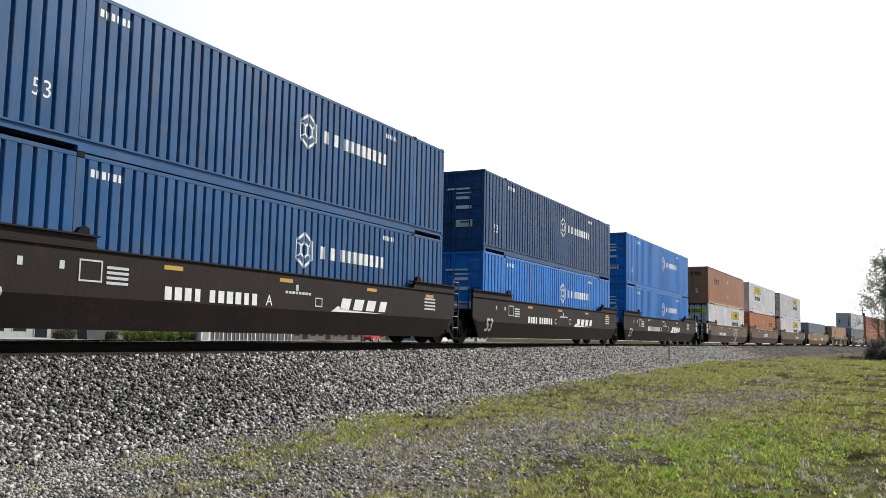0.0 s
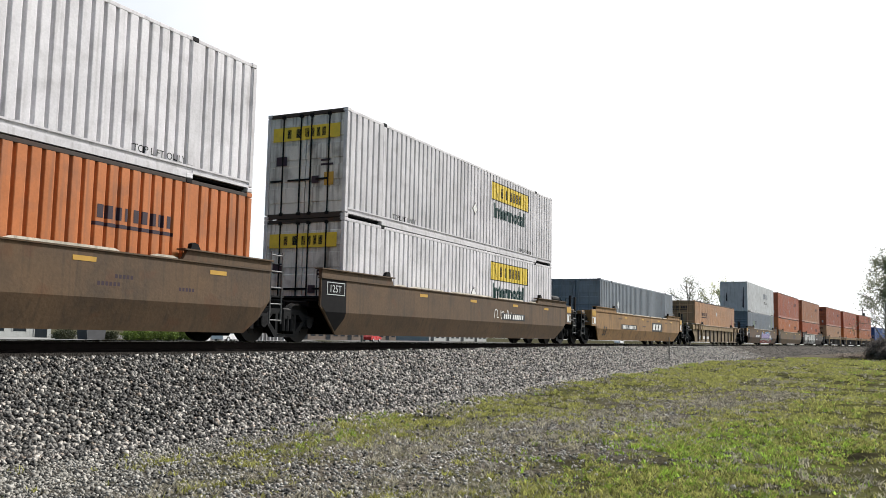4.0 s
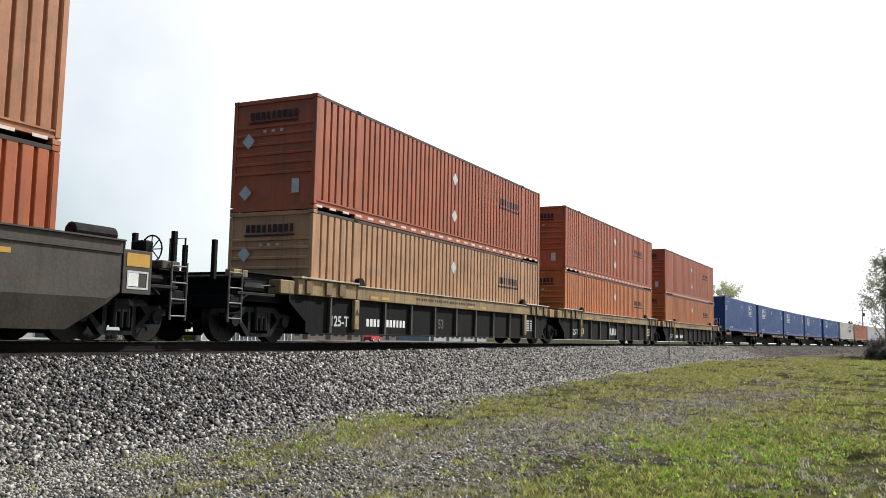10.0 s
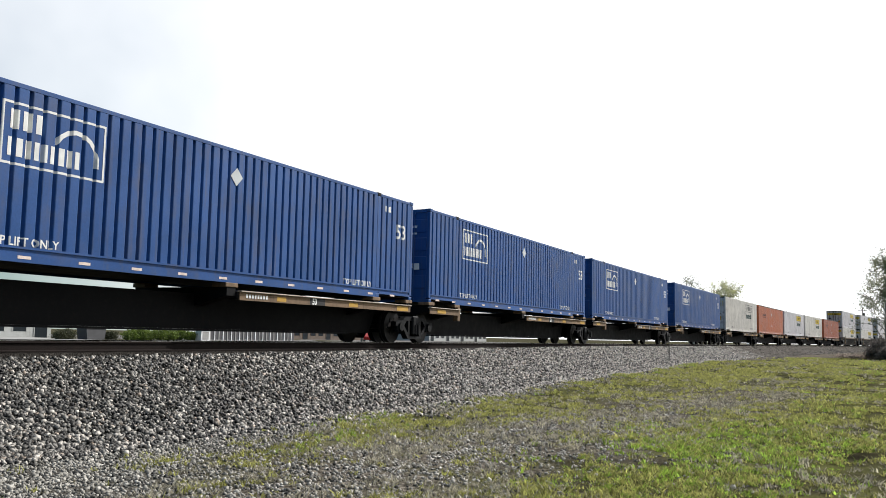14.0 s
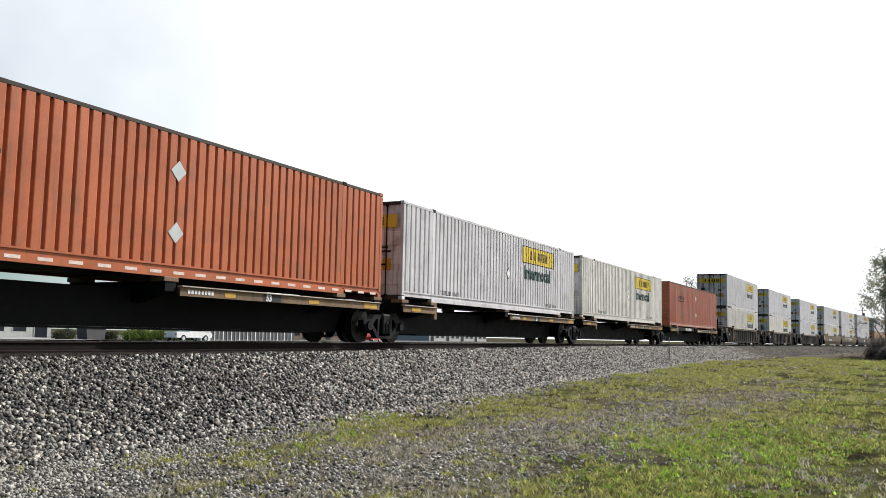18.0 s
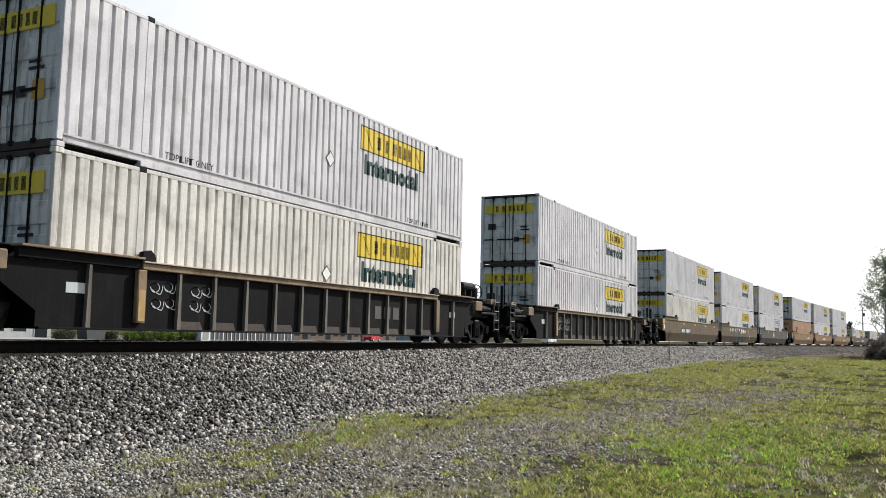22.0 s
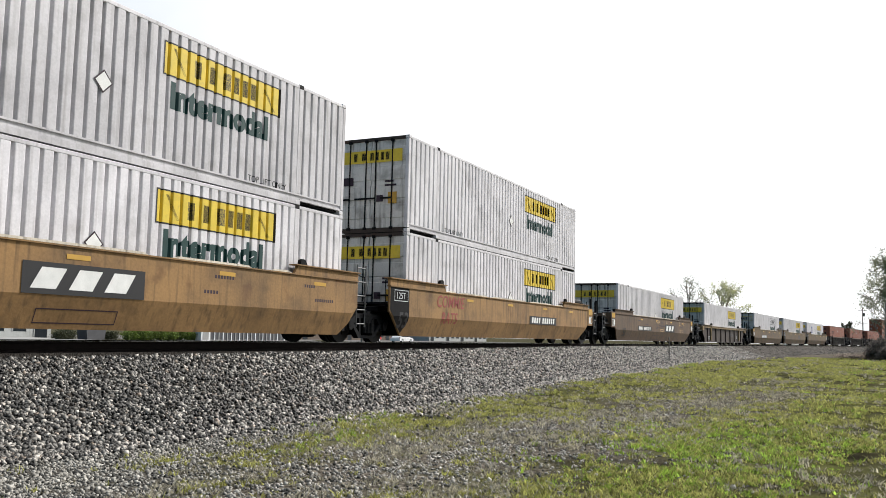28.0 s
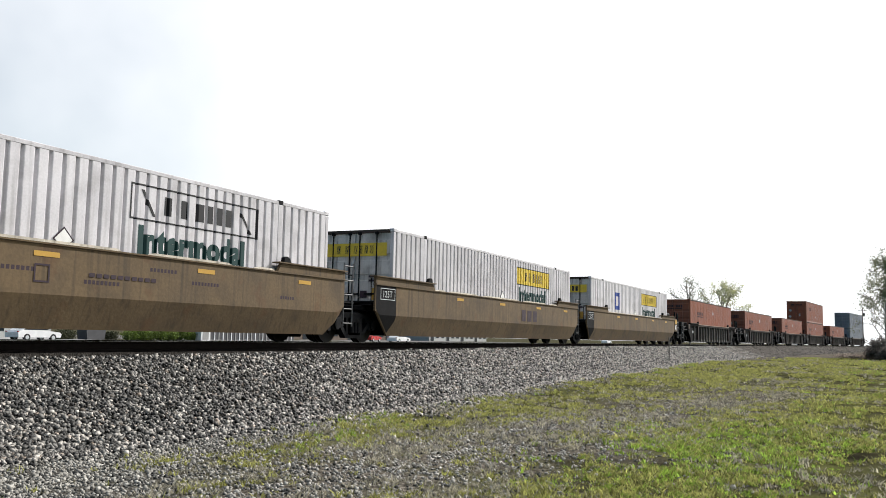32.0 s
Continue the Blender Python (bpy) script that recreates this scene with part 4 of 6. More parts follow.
# metres run by the train since 0 s
RUN = [(0, 0), (1, 22.1), (2, 44.22), (2.5, 55.8), (3, 66.39), (3.5, 79.08), (5.5, 123.79), (6, 135.35), (7, 157.73), (8, 179.83), (9, 203.1), (10, 225.26), (11, 247.66), (12, 270.11), (13, 292.57),
       (14, 314.1), (14.5, 325.85), (16.5, 370.59), (17, 382.38), (18, 404.96), (19, 427.55), (20, 451.2), (21, 474.68), (22, 497.12), (23, 519.63), (24, 542.07), (25, 564.52), (27.5, 620.43), (28, 633.29),
       (29, 655.96), (30, 677.56), (31, 700.28), (32, 724.09)]
moving = []             # (thing, arc place of its centre at 0 s, height)
BLUE, ORANGE = "blue corrugated steel container with a white emblem", "orange corrugated steel container with dark name bars"
WHITE = "white corrugated container with a yellow panel and green lettering"


def load(kind, where, z, side_label, flip=False, extra=""):
    style, colour = kind
    c = container(style, colour, side_label, extra)
    moving.append((c, where, z, flip))
    return c


LOADS = {
    "Bm": (("hex", "blue_mid"), "mid-blue " + BLUE), "Bb": (("hex", "blue_bright"), "bright " + BLUE), "Bn": (("hex", "navy"), "dark navy " + BLUE),
    "O": (("bar", "orange"), "bright " + ORANGE), "R": (("bar", "red_orange"), "red-" + ORANGE), "F": (("bar", "faded_orange"), "faded " + ORANGE), "T": (("bar", "tan_orange"), "tan-" + ORANGE), "D": (("bar", "brown_orange"), "dull brown-" + ORANGE),
    "W": (("yellow", "white"), WHITE), "G": (("plain", "grey"), "dark grey corrugated container with a pale diamond"), "P": (("faint", "pale_grey"), "weathered pale grey container with faded lettering"),
    "K": (("bar", "coral"), "coral " + ORANGE),
    "C": (("yellow", "cream"), "cream-white corrugated container with a yellow panel and green lettering"),
    "A": (("frame", "deep_blue"), "deep blue corrugated container with a framed white badge"),
}
# unit, car kind, paint, ends, pitch, lower load, upper load; a small letter f marks a load with its front end first
UNITS = [
    ("s", "dark_brown", "cj", 19.5, "Bm", "Bm"), ("s", "dark_brown", "jj", 19.5, "Bb", "Bn"), ("s", "dark_brown", "jc", 19.5, "Bb", "Bb"),
    ("s", "brown", "cj", 19.5, "W", "F"), ("s", "brown", "jj", 19.5, "Of", "Wf"), ("s", "brown", "jc", 19.5, "W", "W"),
    ("s", "gold", "cc", 23.5, "G", ""), ("r", "mustard chord_yellow", "cc", 23.5, "T", ""),
    ("s", "brown", "cj", 19.5, "Gf", "Pf"), ("s", "khaki", "jj", 19.5, "Of", "Rf"), ("s", "grey_brown", "jc", 19.5, "Kf", "Ff"),
    ("r", "charcoal chord_yellow", "cj", 19.5, "Tf", "Rf"), ("r", "charcoal chord_yellow", "jj", 19.5, "Of", "Rf"), ("r", "charcoal chord_yellow", "jc", 19.5, "Of", "Rf"),
    ("p", "", "cj", 17.4, "Af", ""), ("p", "", "jj", 17.4, "A", ""), ("p", "", "jj", 17.4, "A", ""), ("p", "", "jj", 17.4, "A", ""), ("p", "", "jc", 17.4, "A", ""),
    ("p", "", "cj", 17.4, "Co", ""), ("p", "", "jj", 17.4, "K", ""), ("p", "", "jj", 17.4, "W", ""), ("p", "", "jj", 17.4, "C", ""), ("p", "", "jc", 17.4, "R", ""),
    ("r", "charcoal tan_chord", "cc", 23.5, "C", "W"), ("r", "charcoal tan_chord", "cc", 23.5, "C", "W"), ("r", "charcoal tan_chord", "cc", 23.5, "W", "W"),
    ("s", "khaki", "cj", 19.5, "C", "W"), ("s", "khaki", "jj", 19.5, "W", "W"), ("s", "grey_brown", "jc", 19.5, "Wo", "W"),
    ("s", "gold", "cj", 19.5, "T", "W"), ("s", "gold", "jj", 19.5, "W", "W"), ("s", "gold", "jc", 19.5, "W", "W"),
    ("s", "golden_brown", "cc", 23.5, "W", ""), ("r", "rusty chord_yellow", "cc", 23.5, "W", ""),
    ("s", "khaki", "cj", 19.5, "Wo", ""), ("s", "khaki", "jj", 19.5, "W", ""), ("s", "khaki", "jc", 19.5, "Wb", ""),
    ("r", "charcoal rusty", "cc", 23.5, "D", ""), ("r", "charcoal rusty", "cc", 23.5, "D", ""), ("r", "charcoal rusty", "cc", 20.7, "D", ""),
    ("r", "charcoal rusty", "cc", 23.5, "D", "D"), ("r", "charcoal rusty", "cc", 23.5, "D", ""), ("r", "charcoal rusty", "cc", 23.5, "G", "G"),
]
PAINT_WORDS = {"dark_brown": "dark brown", "brown": "weathered brown", "gold": "golden tan", "golden_brown": "dirty golden brown", "khaki": "dusty khaki brown", "grey_brown": "dusty grey-brown"}
CAR_OF = []


def plate(car, u, v, w, h, count, name="number_plate"):
    """A black plate with white bars."""
    car_marks(car, name, M["decal_black"], [rect(u, u + w, v, v + h)], 1.503)
    n = count
    bw = w * 0.86 / (n * 1.3)
    if n == 3:       # a large slanted name
        bars = [[(u + w * (0.06 + 0.29 * k), v + h * 0.17), (u + w * (0.25 + 0.29 * k), v + h * 0.17), (u + w * (0.33 + 0.29 * k), v + h * 0.84), (u + w * (0.14 + 0.29 * k), v + h * 0.84)] for k in range(3)]
    else:
        bars = slanted(word_bars(u + w * 0.06, v + h * 0.16, h * 0.68, n, bw, 0.3, (4, n - 4)), 0.22, v)
    car_marks(car, name + "_print", M["decal_white"], bars, 1.508)


def big_number(car, rel, material="decal_black"):
    sprayed(car, "size_number", M[material], text_polys("53", 0.62, rel - MID, 0.44, 0.012), lift=0.008)


def slanted(polys, k=0.28, v0=0.5):
    return [[(u + (v - v0) * k, v) for u, v in p] for p in polys]


def stroke(points, w):
    """A sprayed line as quads that join, with pointed-in ends."""
    pts = [Vector(q) for q in (curve_through(points) if len(points) > 2 else points)]
    rows = []
    for i, q in enumerate(pts):
        d = (pts[min(i + 1, len(pts) - 1)] - pts[max(i - 1, 0)]).normalized()
        k = w / 2 * (0.55 if i in (0, len(pts) - 1) else 1.0)
        rows.append(((q.x + d.y * k, q.y - d.x * k), (q.x - d.y * k, q.y + d.x * k)))
    return [[rows[i][0], rows[i + 1][0], rows[i + 1][1], rows[i][1]] for i in range(len(rows) - 1)]


def loop(u, v, a, b, t0, t1, n=14):
    return [(u + a * math.cos(radians(t0 + (t1 - t0) * i / n)), v + b * math.sin(radians(t0 + (t1 - t0) * i / n))) for i in range(n + 1)]


def sprayed(car, name, material, polys, label="", lift=0.004):
    """Sprayed paint that follows the bent side of a well car."""
    b = bmesh.new()
    for poly in polys:
        vs = [b.verts.new((u, 0, v)) for u, v in poly]
        b.faces.new(vs)
    bmesh.ops.bisect_plane(b, geom=b.verts[:] + b.edges[:] + b.faces[:], plane_co=(0, 0, 0.76), plane_no=(0, 0, 1))
    b.verts.index_update()
    g = Geo()
    g.v = [(q.co.x, -(1.50 - max(0.0, 0.76 - q.co.z) * 0.34) - lift, q.co.z) for q in b.verts]
    g.f = [tuple(q.index for q in f.verts) for f in b.faces]
    b.free()
    return part(name, g, material, car, label)


def decorate(i, car):
    """Marks, plates and sprayed paint on the cars, by their place in the train."""
    ghost = M["sticker"]
    if i in (0, 1, 2):
        car_marks(car, "number_print", M["decal_white"], word_bars(3.9 - MID, 0.80, 0.25, 10, 0.22, 0.3, (4, 6)), 1.502)
        car_marks(car, "unit_letter", M["decal_white"], text_polys("ACB"[i], 0.34, 7.0 - MID, 0.82), 1.502)
        car_marks(car, "company_name", M["decal_white"], slanted(word_bars(9.95 - MID, 0.84, 0.28, 4, 0.52, 0.2), 0.4, 0.84), 1.502, label="white slanted name bars")
        car_marks(car, "swoosh", M["decal_white"], [[(9.6 - MID, 0.77), (12.2 - MID, 0.79), (10.2 - MID, 0.83), (9.9 - MID, 0.92)]], 1.502)
        car_marks(car, "small_print", ghost, [rect(x - MID, x - MID + 0.1, 1.2, 1.34) for x in (0.7, 1.5, 8.1)] + ring(8.9 - MID, 9.2 - MID, 0.86, 1.08, 0.03) + [rect(7.7 - MID + 0.13 * k, 7.8 - MID + 0.13 * k, 1.12, 1.18) for k in range(8)], 1.502)
        car_marks(car, "end_print", ghost, [rect(14.6 - MID, 15.3 - MID, 1.0 + 0.1 * k, 1.05 + 0.1 * k) for k in range(4)] + ring(1.9 - MID, 2.4 - MID, 1.02, 1.4, 0.03) + [rect(2.5 - MID, 3.0 - MID, 1.0 + 0.09 * k, 1.05 + 0.09 * k) for k in range(4)], 1.502)
        big_number(car, -0.1, "sticker")
    if i == 23:
        part("number_board", Geo().box(-5.85, -0.85, -1.34, -1.28, 0.94, 1.16, 0.006), M["black"], car, "black board with white number bars")
        car_marks(car, "number_print", M["decal_white"], word_bars(-3.6, 0.97, 0.17, 9, 0.15, 0.4, (3, 6)), 1.342)
    if i in (3, 27, 35):
        plate(car, {3: 2.96, 27: 3.17, 35: 2.97}[i] - MID, {3: 0.73, 27: 0.78, 35: 0.74}[i], 3.13, 0.33, 10)
    if i in (4,):
        plate(car, 7.0 - MID, 0.78, 2.4, 0.5, 3, "name_plate")
    if i in (31, 33, 6):
        plate(car, {31: 6.64, 33: 9.85, 6: 9.85}[i] - MID, {31: 0.765, 33: 0.77, 6: 0.765}[i], 2.6 if i != 6 else 2.5, 0.52 if i != 33 else 0.48, 3, "name_plate")
    if i in (6, 33):
        plate(car, 3.2 - MID, 0.79, 3.15, 0.26, 10)
    if i == 32:
        plate(car, 9.72 - MID, 0.765, 3.2, 0.32, 10)
    if i in (5, 30):
        plate(car, 10.2 - MID, 0.86, 2.3, 0.24, 10)
    if i in (3, 4, 6, 8, 9, 27, 28, 29, 31, 33, 35):
        big_number(car, {27: -0.17, 28: 0.1, 6: 0.0}.get(i, 0.2))
    if i in (3, 4, 5, 8, 9, 10, 29, 31, 32, 36, 37, 30):
        sprayed(car, "black_end_paint", M["black"], [[(-9.32, 1.56), (-9.32, 0.92), (-9.04, 0.68), (-8.45, 0.28), (-8.2, 0.62), (-8.22, 1.56)]])
        car_marks(car, "axle_load_print", ghost, text_polys("125T", 0.26, -9.0, 1.25), 1.507)
        car_marks(car, "axle_load_frame", ghost, ring(-9.1, -8.3, 1.18, 1.5, 0.02), 1.507)
    if i == 33:
        for u, v, a, b in ((8.0, 1.37, 0.42, 0.09), (8.75, 0.87, 0.24, 0.08), (9.2, 0.87, 0.24, 0.08), (10.3, 1.36, 0.18, 0.10), (14.1, 1.35, 0.15, 0.14), (14.15, 0.9, 0.14, 0.11), (14.8, 0.88, 0.14, 0.09), (15.4, 1.38, 0.14, 0.12)):
            sprayed(car, "tan_label", M["label_tan"], [loop(u - MID, v, a, b, 0, 360)[:-1]], "tan oval label")
            sprayed(car, "label_print", M["decal_dark"], [rect(u - a * 0.7 - MID, u + a * 0.7 - MID, v - b * 0.35, v + b * 0.35)], lift=0.007)
    if i in (9, 36, 10):
        car_marks(car, "faded_name", M["decal_dark"], word_bars(9.6 - MID, 0.86, 0.42, 3, 0.5, 0.25), 1.502)
    if i in (35, 33, 27, 3):
        car_marks(car, "small_print", M["decal_dark"], [rect(8.6 - MID + 0.16 * k, 8.72 - MID + 0.16 * k, 1.1, 1.17) for k in range(10)] + ring(7.5 - MID, 7.8 - MID, 0.95, 1.25, 0.03), 1.502)
    if i == 8:
        fills = (
            ("paint_cyan", [(9.0, 1.36), (9.4, 1.38), (9.9, 1.34), (9.96, 1.2), (9.2, 1.1)]), ("paint_cyan", [(10.0, 1.3), (10.54, 1.42), (11.2, 1.39), (11.43, 1.15), (10.4, 1.2)]),
            ("paint_cyan", [(11.45, 1.31), (11.82, 1.4), (12.13, 1.37), (11.71, 1.14), (11.55, 0.9)]), ("paint_cyan", [(12.6, 0.74), (13.5, 0.76), (13.3, 0.62), (12.75, 0.41)]), ("paint_cyan", [(6.5, 0.9), (6.9, 1.4), (7.2, 1.2), (6.9, 0.5)]),
            ("paint_violet", [(6.7, 0.68), (6.8, 1.1), (7.4, 1.3), (8.0, 1.12), (8.9, 1.3), (9.7, 1.16), (10.56, 1.29), (11.34, 1.29), (11.4, 0.70)]),
            ("paint_silver", [(6.65, 0.48), (6.7, 0.69), (10.9, 0.71), (11.67, 0.93), (12.08, 1.1), (12.46, 1.05), (12.63, 0.82), (12.57, 0.59)]),
            ("paint_pink", [(6.7, 0.25), (6.65, 0.49), (12.57, 0.60), (12.24, 0.25)]))
        for k, (m, poly) in enumerate(fills):
            sprayed(car, "graffiti_fill", M[m], [[(u - MID, min(max(v, 0.24), 1.5)) for u, v in curve_through(poly, True)]], lift=0.004 + 0.0008 * k)
        lines = (
            [(7.9, 0.55), (8.1, 0.75), (8.42, 0.99), (8.67, 1.22), (8.91, 1.31), (9.03, 1.23), (9.01, 1.03), (8.91, 0.85), (8.76, 0.69), (8.59, 0.55)],
            [(9.86, 1.14), (9.66, 1.01), (9.59, 0.91), (9.75, 0.8), (10.1, 0.71), (10.32, 0.62), (10.73, 0.59)],
            [(9.8, 1.16), (10.14, 1.24), (10.56, 1.29), (10.73, 1.2), (10.65, 1.07), (10.31, 0.93), (10.02, 0.89)],
            [(10.77, 1.15), (10.95, 1.27), (11.28, 1.29), (11.38, 1.07), (11.31, 0.81), (11.1, 0.65), (10.96, 0.75), (11.01, 0.85)],
            [(11.43, 0.72), (11.67, 0.93), (12.08, 1.11), (12.46, 1.06), (12.65, 0.82), (12.54, 0.5), (12.21, 0.27)],
            [(9.21, 0.46), (9.68, 0.53), (10.24, 0.59), (10.67, 0.54), (10.89, 0.35), (10.88, 0.27)],
            [(9.68, 0.53), (9.88, 0.3), (10.12, 0.28), (10.33, 0.38), (10.68, 0.49)],
            [(11.05, 0.6), (11.47, 0.44), (11.74, 0.47), (11.79, 0.58), (11.53, 0.52), (11.21, 0.36), (10.95, 0.38)],
            [(6.7, 0.3), (6.8, 1.0), (7.0, 0.6), (7.2, 1.15), (7.5, 1.25), (7.7, 1.0), (7.6, 0.5), (7.3, 0.3)], [(7.6, 0.3), (8.0, 0.42), (8.4, 0.33), (8.9, 0.42)])
        for k, pts in enumerate(lines):
            line = [(u - MID, v) for u, v in pts]
            sprayed(car, "graffiti_shadow", M["paint_black"], stroke([(u + 0.03, v - 0.015) for u, v in line], 0.10), lift=0.012 + 0.0004 * k)
            sprayed(car, "graffiti_outline", M["decal_white"], stroke(line, 0.042), lift=0.018)
        plate(car, 2.87 - MID, 0.765, 2.8, 0.28, 10)
    if i == 10:
        x = 0.75
        for k, ch in enumerate("HIT-N-RUN"):
            w = {"I": 0.55, "-": 0.45}.get(ch, 1.25)
            for name, m, grow, dx, lift in (("graffiti_shadow", "paint_black", 1.0, 0.07, 0.004), ("graffiti_letter", "paint_silver", 1.0, 0.0, 0.008)):
                raw = text_polys(ch, 1.0, 0, 0, 0.07)
                us = [u for p in raw for u, v in p]
                vs = [v for p in raw for u, v in p]
                lo, hi, b0, b1 = min(us), max(us), min(vs), max(vs)
                z0, z1 = (0.28, 1.5) if ch != "-" else (0.75, 0.98)
                polys = [[(x - MID + dx + (u - lo) / (hi - lo) * w * 0.92, z0 + (v - b0) / (b1 - b0) * (z1 - z0)) for u, v in p] for p in raw]
                sprayed(car, name, M[m], polys, lift=lift, label="silver sprayed block letter" if m == "paint_silver" else "")
            x += w
        plate(car, 10.5 - MID, 0.84, 1.6, 0.22, 8)
    if i == 28:
        rng = random.Random(28)
        blots = (("paint_pale_green", 2.3, 4.05, 1.38), ("paint_pale_green", 4.7, 6.4, 1.40), ("decal_white", 6.7, 8.4, 1.40), ("decal_white", 8.5, 9.2, 1.32), ("paint_silver", 9.4, 10.3, 1.28))
        for m, u0, u1, top in blots:
            n = int((u1 - u0) / 0.17)
            upper = [(u0 + (u1 - u0) * k / n, top + rng.uniform(0.0, 0.10)) for k in range(n + 1)]
            lower = [(u1 - (u1 - u0) * k / n, top - (rng.uniform(0.22, 0.5) if k % 2 else rng.uniform(0.06, 0.12))) for k in range(n + 1)]
            quads = [[upper[k], upper[k + 1], lower[n - k - 1], lower[n - k]] for k in range(n)]
            sprayed(car, "graffiti_drip", M[m], [[(u - MID, v) for u, v in q] for q in quads], "pale dripping sprayed band", lift=0.005)
        strokes = ([(3.0, 1.44), (3.15, 0.9), (3.3, 0.34), (3.9, 0.7), (4.6, 1.32)], loop(5.75, 0.80, 0.55, 0.52, 100, 440), loop(7.45, 0.80, 0.58, 0.52, 60, 310), [(8.25, 1.38), (8.2, 0.3)], [(9.4, 1.3), (8.9, 0.9), (8.35, 0.75)], [(8.5, 0.8), (9.0, 0.32), (9.5, 0.4), (9.9, 0.72)], [(10.0, 1.2), (10.05, 0.7), (9.8, 0.35)])
        for k, pts in enumerate(strokes):
            sprayed(car, "graffiti_stroke", M["paint_black"], stroke([(u - MID, v) for u, v in pts], 0.30 if k < 4 else 0.2), "broad black sprayed stroke", lift=0.007 + 0.0006 * k)
        for pts in ([(7.0, 0.45), (7.4, 0.36), (7.9, 0.46)], [(5.5, 0.42), (5.8, 0.5), (6.1, 0.38)]):
            sprayed(car, "graffiti_fill", M["paint_cyan"], stroke([(u - MID, v) for u, v in pts], 0.16), lift=0.013)
        for pts in ([(3.2, 0.7), (3.25, 0.95)], [(5.4, 1.25), (5.42, 0.98)], [(6.1, 1.22), (6.15, 0.95)], [(7.6, 1.2), (7.62, 0.95)], [(8.2, 1.3), (8.12, 0.75)], [(8.9, 0.5), (9.2, 0.62)], [(5.55, 0.45), (5.6, 0.3)], [(5.95, 0.45), (5.98, 0.28)], [(11.6, 1.25), (11.9, 1.0), (12.2, 0.8), (12.3, 0.45)]):
            sprayed(car, "graffiti_scrawl", M["decal_white"], stroke([(u - MID, v) for u, v in pts], 0.06), lift=0.014)
        for pts in ([(1.85, 1.3), (2.25, 1.05)], [(1.7, 0.9), (2.1, 0.74)]):
            sprayed(car, "graffiti_dash", M["paint_black"], stroke([(u - MID, v) for u, v in pts], 0.14), lift=0.006)
    if i == 29:
        for pts in ([(2.4, 0.75), (2.8, 0.4), (3.3, 0.8)], loop(3.8, 0.55, 0.24, 0.2, 0, 360), loop(4.7, 0.55, 0.3, 0.2, 40, 320), [(5.3, 0.8), (5.3, 0.35)], [(5.9, 0.75), (5.3, 0.55), (6.0, 0.38)]):
            sprayed(car, "graffiti_stroke", M["paint_black"], stroke([(u - MID, v) for u, v in pts], 0.09), lift=0.006)
        sprayed(car, "graffiti_fill", M["paint_pale_green"], [loop(7.6 - MID, 1.1, 0.5, 0.22, 0, 360)[:-1]], lift=0.005)
    if i in (30, 5):
        du = 11.5 if i == 30 else 9.5
        for pts in ([(0, 0.9), (0.1, 1.2), (0.3, 1.15), (0.25, 0.95), (0.45, 0.92)], [(0.6, 1.2), (0.65, 0.9), (0.9, 1.0), (0.85, 1.15), (0.65, 1.1)], [(1.1, 0.9), (1.25, 1.22), (1.4, 0.88)], [(1.6, 1.15), (1.55, 0.95), (1.8, 0.9), (1.95, 1.1), (2.1, 0.92)]):
            sprayed(car, "graffiti_scrawl", M["decal_white"], stroke([(u + du - MID, v) for u, v in pts], 0.035), lift=0.006)
    if i == 3:
        for pts in ([(8.97, 1.02), (9.05, 1.22), (9.15, 1.32), (9.13, 1.1), (9.44, 1.45), (9.66, 1.35), (9.78, 1.05), (9.82, 0.75)], [(9.74, 1.2), (9.99, 1.32), (10.3, 1.43), (10.42, 1.3), (10.37, 1.05), (9.96, 0.99)], [(9.96, 0.99), (9.93, 0.78), (10.49, 0.8)],
                    [(10.55, 1.3), (10.7, 1.4), (10.95, 1.36), (10.8, 1.28), (10.55, 1.3)], [(10.6, 1.2), (10.66, 1.0), (10.85, 1.18), (10.95, 1.0), (11.15, 1.1)], [(10.62, 0.8), (10.75, 0.95), (10.9, 0.8), (11.05, 0.95), (11.33, 0.78)], [(8.98, 0.6), (9.1, 0.48), (9.22, 0.62)], [(9.7, 0.6), (9.66, 0.45), (9.8, 0.36)]):
            sprayed(car, "graffiti_scrawl", M["sticker"], stroke([(u - MID, v) for u, v in pts], 0.045), lift=0.006)
        sprayed(car, "graffiti_fill", M["paint_silver"], [curve_through([(u - MID, v) for u, v in ((10.5, 0.66), (11.05, 0.68), (11.0, 0.3), (10.6, 0.28))], True)], lift=0.004)
        sprayed(car, "graffiti_fill", M["paint_cyan"], [curve_through([(u - MID, v) for u, v in ((9.3, 1.0), (9.55, 1.02), (9.6, 0.88), (9.4, 0.86))], True)], lift=0.005)
    if i == 32:
        for body, u, v, size in (("COMMIE", 1.62, 1.12, 0.52), ("RATS", 1.95, 0.62, 0.50)):
            sprayed(car, "graffiti_lettering", M["paint_pink"], slanted(text_polys(body, size, u - MID, v, 0.004), 0.2, v), lift=0.006)
        big_number(car, -0.75)
    if i in (31, 28, 9, 33):
        u = {31: 7.0, 28: 6.2, 9: 6.6, 33: 6.9}[i] - MID
        sprayed(car, "hatch_outline", M["decal_dark"], ring(u, u + 1.72, 0.29, 0.54, 0.02), lift=0.003)
